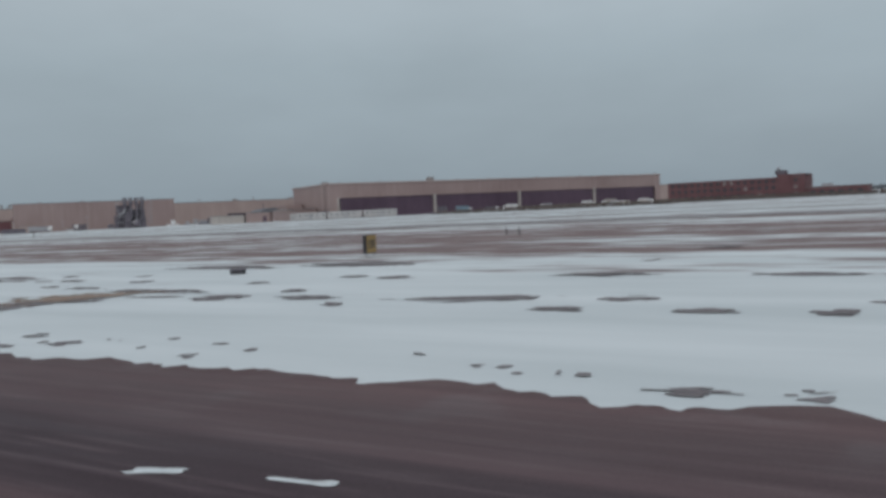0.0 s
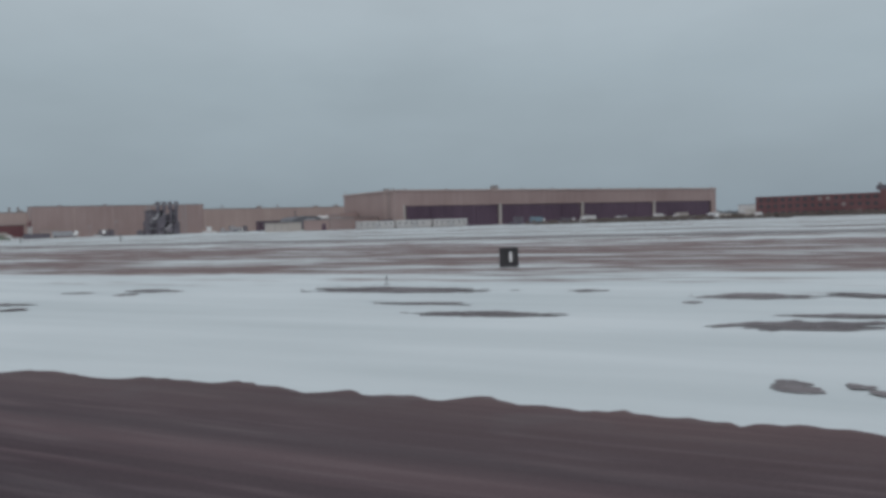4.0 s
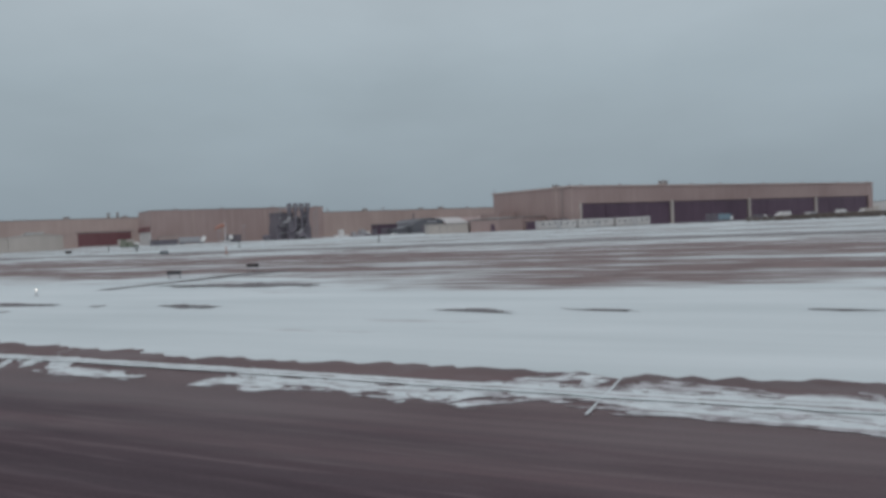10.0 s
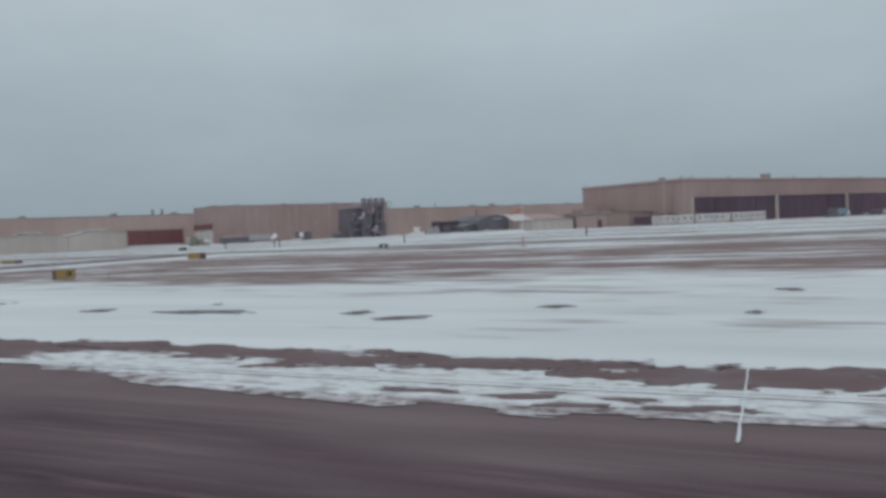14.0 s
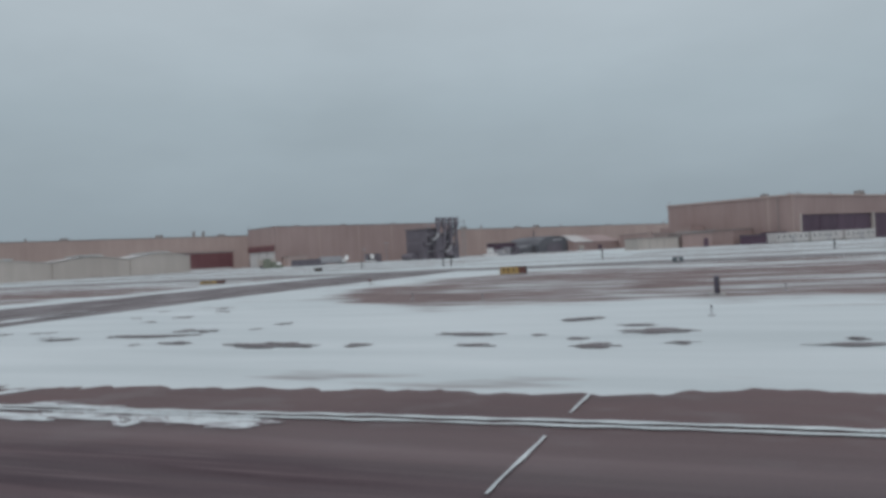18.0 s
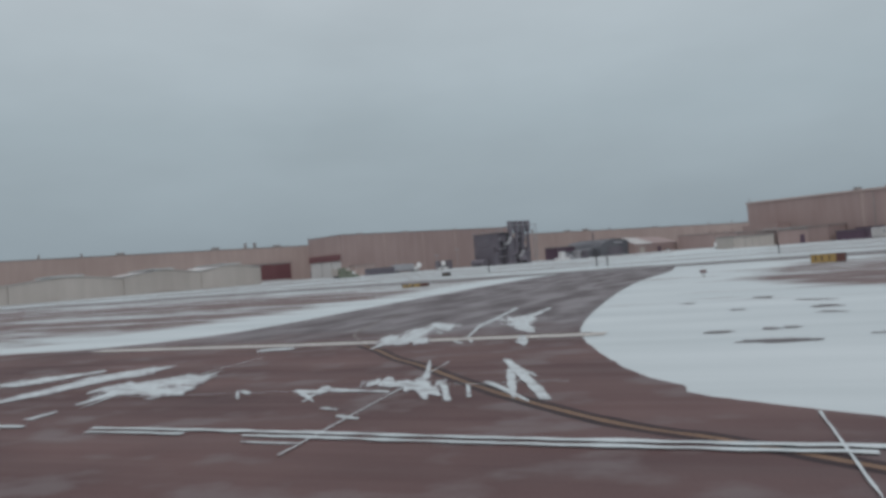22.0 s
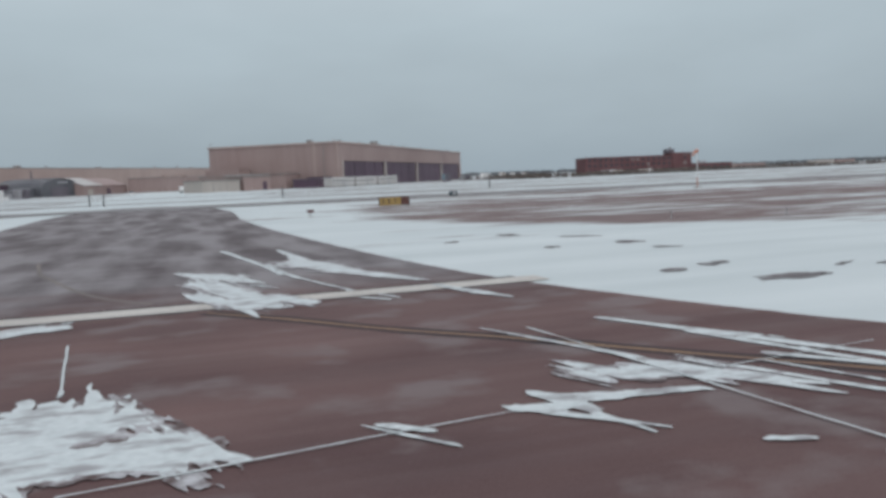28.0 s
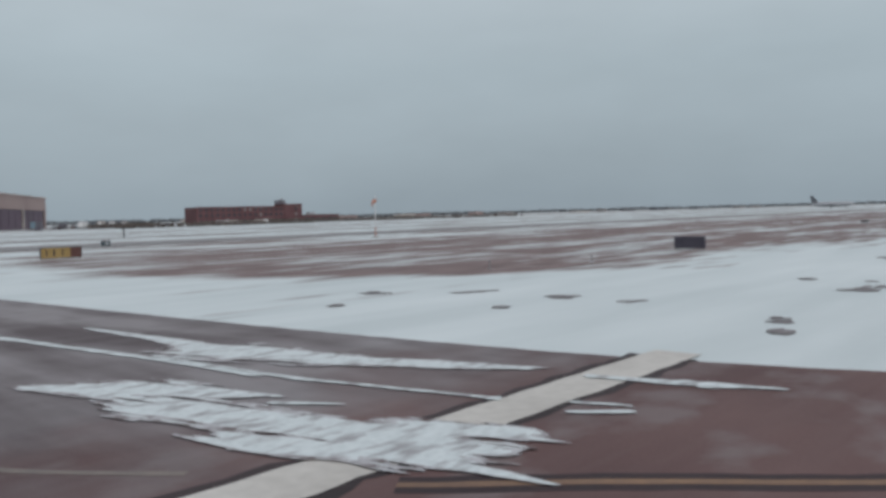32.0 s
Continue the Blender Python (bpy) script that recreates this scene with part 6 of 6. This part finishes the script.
for u, v, long, tall, paint, colour in ((232.0, -341.0, 8.0, 3.2, M_WHITE, "white"), (256.0, -344.0, 6.5, 2.7, M_SILVER, "silver"), (300.0, -343.0, 9.0, 3.4, M_BEIGE, "beige"), (322.0, -341.0, 7.0, 2.9, M_WHITE, "white"), (352.0, -338.0, 7.0, 2.8, M_BEIGE, "beige")):
    truck(site(u, v, 176), paint, colour + " box truck parked before the hangar doors", long, tall)
for u, v, k in ((259.0, -310.3, 1), (267.2, -310.3, 0), (276.4, -308.0, 2), (283.5, -305.4, 0), (292.7, -301.1, 4)):
    car(site(u, v, 40), paints[k], names[k] + " car parked near the office block", True)
truck(site(11.5, -512.0, 5), M_SILVER, "silver tank truck beside the workshop", 12.0, 3.4)
truck(site(-16.0, -510.0, 0), M_BEIGE, "pale box truck backed up to the workshop", 9.0, 3.6)
car(site(30.7, -508.0, 0), M_WHITE, "white car parked by the workshop wall", True)
car(site(113.8, -426.9, 10), M_GREEN, "olive car parked by the tan hall", True)
truck(site(109.6, -433.9, 20), M_WHITE, "white van parked by the tan hall", 6.0, 2.6)
car(site(87.8, -440.4, 30), M_WHITE, "white car parked by the storage hall", True)
truck(site(108.2, -516.9, 10), M_SILVER, "silver truck parked by the arched shed", 7.0, 2.8)


# ---- plant and clutter in front of the workshop ----
def pallet_stack(m, label, material):
    p = thing("crate_stack", m, label, "crates", "crate stacks")
    rr = random.Random(int(m.translation.x))
    for i in range(3):
        x = i * 2.6
        for k in range(rr.randint(1, 3)):
            part("crate", boxed(x, x + 2.2, 0, 2.0, k * 1.25, k * 1.25 + 1.15, bevel=0.04), material, p)
    return p


for u, v, mm, lab in ((-15.6, -504.3, M_GREEN, "stack of olive crates in the snow"), (34.8, -513.8, M_PLANT, "stack of dark crates by the workshop"), (85.0, -495.4, M_WHITE, "stack of white crates by the boiler plant"), (96.5, -499.8, M_SILVER, "stack of silver crates"), (105.8, -504.1, M_PLANT, "stack of dark crates by the arched shed"), (188.7, -350.0, M_PLANT, "dark ground equipment before the hangar")):
    pallet_stack(site(u, v, 4), lab, mm)


def light_mast(m, h, label):
    t = thing("light_mast", m, label, "mast", "light masts")
    part("pole", tube(bmesh.new(), (0, 0, 0), (0, 0, h), 0.14, 0.08, 10), M_STEEL, t)
    part("crossbar", boxed(-0.9, 0.9, -0.06, 0.06, h - 0.3, h - 0.15), M_STEEL, t)
    for x in (-0.7, 0.7):
        part("lamp_head", boxed(x - 0.25, x + 0.25, -0.25, 0.1, h - 0.15, h + 0.15, bevel=0.03), M_SILVER, t)


light_mast(site(42.5, -510.7), 8.0, "galvanised light mast beside the workshop")
light_mast(site(29.0, -506.7), 6.0, "galvanised light mast beside the tank truck")


def dish(m, label):
    t = thing("satellite_dish", m, label, "dish", "dishes")
    part("post", tube(bmesh.new(), (0, 0, 0), (0, 0, 2.2), 0.12), M_STEEL, t)
    part("bowl", tube(bmesh.new(), (0, -0.3, 2.6), (0, 0.1, 2.5), 1.1, 0.4, 18), M_WHITE, t)


dish(site(22.7, -510.5), "white satellite dish on a post")
dish(site(36.7, -513.3), "small white satellite dish on a post")
# pale drums and a long dark container by the workshop
c = thing("container", site(-2.0, -508.0, 3), "long dark shipping container by the workshop", "container")
part("body", boxed(0, 12.2, 0, 2.5, 0.15, 2.75, bevel=0.04), M_PLANT, c)
for i in range(12):
    part("rib", boxed(0.4 + i, 0.6 + i, -0.05, 0.0, 0.25, 2.65), M_PLANT, c)


# ---- airfield signs ----
def sign_box(x, y, turn, w, h, panels, label, back=M_BLACK, legs=0.22, thick=0.28):
    """A lit guidance sign: housing, coloured face panels, legs with breakaway feet, a concrete pad."""
    s = thing("guidance_sign", on_ground(x, y, turn), label, "airfield sign", "airfield signs")
    part("housing", boxed(-w / 2, w / 2, -thick / 2, thick / 2, legs, legs + h, bevel=0.025), back, s)
    total = sum(p[0] for p in panels)
    at = -w / 2 + 0.04
    for share, face, bars, ink in panels:
        wide = (w - 0.08) * share / total
        f = part("face_panel", boxed(at, at + wide - 0.02, -thick / 2 - 0.012, -thick / 2 - 0.002, legs + 0.05, legs + h - 0.05), face, s)
        for bx, bw in bars:
            part("character_bar", boxed(at + wide * bx, at + wide * (bx + bw), -thick / 2 - 0.02, -thick / 2 - 0.014, legs + h * 0.26, legs + h * 0.76), ink, f)
        at += wide
    n = max(2, int(w / 1.0) + 1)
    for i in range(n):
        x0 = -w / 2 + 0.2 + (w - 0.4) * i / (n - 1)
        leg = part("leg", tube(bmesh.new(), (x0, 0, 0.0), (x0, 0, legs + 0.05), 0.035, sides=8), M_STEEL, s)
        part("foot_plate", boxed(x0 - 0.1, x0 + 0.1, -0.1, 0.1, 0.03, 0.06), M_STEEL, leg)
    part("pad", boxed(-w / 2 - 0.2, w / 2 + 0.2, -0.45, 0.45, -0.05, 0.03), M_CONC, s)
    return s


INK = M_BLACK
sign_box(-32.8, 46.5, 99, 1.5, 1.25, [(1, M_SIGN_YELLOW, ((0.2, 0.12), (0.45, 0.2), (0.75, 0.1)), INK)], "yellow airfield sign with a black housing, standing in the snow", legs=0.25)
sign_box(-82.7, 47.0, 25, 1.15, 1.2, [(1, M_BLACK, ((0.52, 0.16),), M_WHITE)], "black airfield sign with one white stroke, standing in the snow", legs=0.1)
sign_box(-263.6, 47.1, 94, 2.15, 0.84, [(1, M_SIGN_YELLOW, ((0.55, 0.07), (0.68, 0.12)), INK)], "yellow guidance sign with a dark violet-grey back, standing in the snow", M_SIGN_BACK, 0.14)
sign_box(-288.9, 90.7, -2, 3.3, 0.92, [(2.6, M_SIGN_YELLOW, ((0.16, 0.05), (0.4, 0.07), (0.7, 0.05)), INK), (1, M_SIGN_RED, (), INK)], "long yellow guidance sign with a dark red panel", legs=0.08)
sign_box(-338.0, 97.0, 34, 3.6, 0.5, [(2, M_SIGN_YELLOW, ((0.2, 0.1), (0.5, 0.12)), INK), (1, M_SIGN_RED, (), INK)], "low yellow and dark red guidance sign half sunk in the snow", legs=0.05)
sign_box(-272.9, 118.5, 30, 1.5, 0.65, [(1, M_TEAL, ((0.4, 0.2),), M_WHITE)], "small dark blue-grey guidance sign beside the parallel taxiway", M_TEAL, 0.08)
sign_box(-361.0, 164.6, 25, 1.9, 0.7, [(1, M_BLACK, ((0.3, 0.1),), M_SIGN_YELLOW)], "small black guidance sign far along the taxiway", legs=0.08)


def edge_light(x, y, label, lit=True):
    t = thing("edge_light", on_ground(x, y), label, "runway light", "runway edge lights")
    part("stake", tube(bmesh.new(), (0, 0, -0.02), (0, 0, 0.32), 0.025, sides=8), M_STEEL, t)
    part("collar", tube(bmesh.new(), (0, 0, 0.30), (0, 0, 0.36), 0.06, sides=12), M_STEEL, t)
    part("lens", bmesh_ball(0, 0, 0.39, 0.035), M_LAMP if lit else M_GLASS, t)
    part("base_plate", tube(bmesh.new(), (0, 0, -0.02), (0, 0, 0.03), 0.16, sides=14), M_STEEL, t)


for x, y in ((-140.8, 30.1), (-192.8, 31.6), (-255.0, 32.4)):
    edge_light(x, y, "lit white runway edge light on a stake")
for x, y in ((-263.1, 34.3), (-283.0, 49.1), (-260.1, 48.6), (-84.5, 35.3), (-277.1, 46.5)):
    edge_light(x, y, "unlit runway edge light on a short stake", False)


def marker_box(x, y, turn, label):
    t = thing("taxiway_marker", on_ground(x, y, turn), label, "marker", "taxiway markers")
    part("leg", tube(bmesh.new(), (0, 0, -0.02), (0, 0, 0.34), 0.05, sides=8), M_STEEL, t)
    part("housing", boxed(-0.3, 0.3, -0.14, 0.14, 0.34, 0.62, bevel=0.03), M_CONC, t)
    part("face_panel", boxed(-0.26, 0.26, -0.152, -0.142, 0.38, 0.58), M_BRICK, t, "dull red face")
    part("base_plate", boxed(-0.25, 0.25, -0.2, 0.2, -0.02, 0.03), M_CONC, t)


marker_box(-300.0, 75.5, -10, "small grey marker box on a leg beside the taxiway")


def approach_unit(x, y, turn, label):
    """A slope-indicator light unit: a wide shallow box on short legs."""
    t = thing("slope_indicator", on_ground(x, y, turn), label, "approach light", "slope indicator units")
    part("housing", boxed(-0.5, 0.5, -0.3, 0.3, 0.36, 0.60, bevel=0.03), M_BLACK, t)
    part("hood", boxed(-0.52, 0.52, -0.42, -0.31, 0.54, 0.62), M_BLACK, t)
    for px, py in ((-0.4, -0.22), (0.4, -0.22), (-0.4, 0.22), (0.4, 0.22)):
        part("leg", tube(bmesh.new(), (px, py, -0.02), (px, py, 0.38), 0.03, sides=8), M_STEEL, t)
    for px in (-0.3, 0.0, 0.3):
        part("lens", tube(bmesh.new(), (px, -0.315, 0.47), (px, -0.302, 0.47), 0.07, sides=14), M_GLASS, t)


approach_unit(-195.3, 45.0, 40, "black slope-indicator light box on four legs in the snow")
approach_unit(-195.3, 54.0, 40, "second black slope-indicator light box on four legs")
# low cable box in the snow by the first sign
c = thing("cable_box", on_ground(-33.3, 34.7, 10), "low dark cable box lying in the snow", "box")
part("body", boxed(-0.35, 0.35, -0.25, 0.25, -0.02, 0.22, bevel=0.04), M_BLACK, c)
part("lid", boxed(-0.38, 0.38, -0.28, 0.28, 0.22, 0.27), M_PLANT, c)


def windsock(x, y, h):
    t = thing("windsock", on_ground(x, y, 35), "orange windsock on a banded pole, lifted by the wind", "windsock")
    part("pole", tube(bmesh.new(), (0, 0, 1.4), (0, 0, h), 0.07, 0.05, 10), M_WHITE, t)
    part("pole_foot", tube(bmesh.new(), (0, 0, -0.05), (0, 0, 1.4), 0.1, 0.08, 10), M_ORANGE, t, "orange painted foot of the pole")
    part("ring", tube(bmesh.new(), (0, 0, h - 0.7), (0, 0, h - 0.25), 0.08, sides=10), M_STEEL, t)
    n = 8
    bm = bmesh.new()
    pts = [(-0.1 - 0.22 * i, 0, h - 0.5 - 0.004 * i ** 2.6) for i in range(n)]
    for i in range(n - 1):
        tube(bm, pts[i], pts[i + 1], 0.27 - 0.02 * i, 0.27 - 0.02 * (i + 1), 12)
    part("sock", bm, M_ORANGE, t)
    part("base", boxed(-0.4, 0.4, -0.4, 0.4, -0.05, 0.12), M_CONC, t)


windsock(-242.4, 102.9, 5.5)

# snow-topped barrier posts and small fences along the far bank
for x, y in ((-323.7, 157.6), (-326.1, 158.9), (-292.4, 163.3), (-249.4, 164.1), (-353.9, 173.4)):
    p = thing("marker_post", on_ground(x, y), "short dark marker post on the snow bank", "post", "marker posts")
    part("post", tube(bmesh.new(), (0, 0, -0.05), (0, 0, 2.0), 0.12, sides=8), M_BLACK, p)
    part("cap", tube(bmesh.new(), (0, 0, 2.0), (0, 0, 2.08), 0.15, sides=8), M_STEEL, p)


# low two-post barrier out in the grass
p = thing("barrier", on_ground(-35.7, 76.1, -12), "low barrier of two posts and a rail in the snow", "barrier")
for px in (-0.8, 0.8):
    part("post", tube(bmesh.new(), (px, 0, -0.05), (px, 0, 0.7), 0.07, sides=8), M_BLACK, p)
part("rail", boxed(-0.8, 0.8, -0.05, 0.05, 0.30, 0.38), M_STEEL, p)


# ---- a parked airliner's tail, far off ----
def airliner(x, y, turn):
    a = thing("airliner", on_ground(x, y, turn), "distant parked airliner with a grey tail fin", "aeroplane")
    bm = bmesh.new()
    prof = ((-14, 0.4), (-12, 1.2), (-8, 1.75), (0, 1.85), (9, 1.85), (13, 1.3), (15, 0.3))
    for (x0, r0), (x1, r1) in zip(prof, prof[1:]):
        tube(bm, (x0, 0, 2.7), (x1, 0, 2.7), r0, r1, 18)
    part("fuselage", bm, M_SILVER, a)
    part("fin", prism([(-14.2, 4.0), (-9.4, 4.0), (-13.4, 9.4), (-15.6, 9.4)], -0.16, 0.16), M_QUONSET, a, "dull grey fin")
    bm = bmesh.new()
    for s in (-1, 1):
        f = [bm.verts.new(p) for p in ((3, s * 1.6, 2.0), (-2, s * 1.6, 2.0), (-6.5, s * 15, 2.8), (-4.8, s * 15, 2.8))]
        g = [bm.verts.new((p.co.x, p.co.y, p.co.z + 0.3)) for p in f]
        bm.faces.new(f)
        bm.faces.new(g[::-1])
        for i in range(4):
            bm.faces.new((f[i], g[i], g[(i + 1) % 4], f[(i + 1) % 4]))
    bmesh.ops.recalc_face_normals(bm, faces=bm.faces)
    part("wing", bm, M_SILVER, a)
    for px, py in ((9, 0), (-1, 2.4), (-1, -2.4)):
        part("wheel", tube(bmesh.new(), (px, py - 0.2, 0.45), (px, py + 0.2, 0.45), 0.45, sides=14), M_TYRE, a)
        part("gear_leg", tube(bmesh.new(), (px, py, 0.45), (px, py, 2.0), 0.1, sides=8), M_STEEL, a)


airliner(325.0, 213.0, -70)


# ---- distance: woodland and low roofs along the horizon ----
def treeline(x0, y0, x1, y1, count, tall, seed):
    rr = random.Random(seed)
    bm = bmesh.new()
    base = []
    for i in range(count):
        t = (i + rr.random()) / count
        x, y = x0 + (x1 - x0) * t + rr.uniform(-25, 25), y0 + (y1 - y0) * t + rr.uniform(-25, 25)
        h = tall * rr.uniform(0.75, 1.0) * (1 + 0.35 * noise.noise(Vector((t * 9, seed, 0))))
        w = rr.uniform(9, 17)
        ring = []
        k = 7
        z0 = ground_z(y) - 0.5
        lo = [bm.verts.new((x + w * 0.8 * math.cos(6.283 * j / k), y + w * 0.8 * math.sin(6.283 * j / k), z0)) for j in range(k)]
        mi = [bm.verts.new((x + w * rr.uniform(0.7, 1.1) * math.cos(6.283 * j / k), y + w * rr.uniform(0.7, 1.1) * math.sin(6.283 * j / k), z0 + h * rr.uniform(0.45, 0.7))) for j in range(k)]
        top = bm.verts.new((x + rr.uniform(-2, 2), y + rr.uniform(-2, 2), z0 + h))
        for j in range(k):
            q = (j + 1) % k
            bm.faces.new((lo[j], lo[q], mi[q], mi[j]))
            bm.faces.new((mi[j], mi[q], top))
    return tagged(part("woodland", bm, M_TREE), "hazy bare winter woodland along the horizon", "trees", "woods on the horizon", "stuff")


treeline(-400, 1800, 900, 1500, 230, 9, 1)
treeline(900, 1500, 2300, 700, 340, 9, 2)
treeline(2300, 700, 2700, -700, 300, 10, 3)
treeline(-2600, 900, -400, 1800, 230, 9, 4)
rr = random.Random(21)
for i in range(16):
    x, y = 60 + i * 62 + rr.uniform(-15, 15), 860 - i * 22 + rr.uniform(-30, 30)
    b = thing("distant_shed", on_ground(x, y, rr.uniform(-20, 20)), "low pale shed far off near the horizon", "shed", "distant sheds")
    w, h = rr.uniform(14, 46), rr.uniform(2.4, 4.6)
    part("wall", boxed(0, w, 0, 12, -0.2, h), rr.choice((M_BEIGE, M_QUONSET, M_ROOF_GREY, M_QUONSET, M_TAN)), b)
    part("roof", boxed(-0.3, w + 0.3, -0.3, 12.3, h, h + 0.4), rr.choice((M_QUONSET, M_ROOF_GREY)), b)


# brush and heaps of dirty snow in front of the office block
def brush(rows, seed, tall):
    rr = random.Random(seed)
    bm = bmesh.new()
    for x, y, lx, ly, n in rows:
        for _ in range(n):
            px, py = x + rr.uniform(-lx, lx), y + rr.uniform(-ly, ly)
            h = tall * rr.uniform(0.5, 1.0)
            for _ in range(4):
                a = rr.uniform(0, 6.283)
                dx, dy = math.cos(a), math.sin(a)
                w = 0.35
                bm.faces.new([bm.verts.new(p) for p in ((px - dy * w, py + dx * w, ground_z(py) - 0.05), (px + dy * w, py - dx * w, ground_z(py) - 0.05), (px + dx * rr.uniform(0.3, 1.2), py + dy * rr.uniform(0.3, 1.2), ground_z(py) + h))])
    return tagged(part("dry_brush", bm, M_SHRUB), "dry grey-brown brush on the snowy verge", "brush", "verge brush", "stuff")


brush([(-68, 382, 40, 6, 420), (-105, 332, 26, 6, 200), (-12, 376, 50, 8, 420), (60, 360, 60, 10, 300), (-150, 318, 30, 5, 160)], 3, 2.4)
verge = [site(226.0 + 7.5 * i, -333.0 + 4.0 * math.sin(i * 1.7)).translation for i in range(24)]
brush([(p.x, p.y, 6.0, 5.0, 60) for p in verge], 5, 2.2)
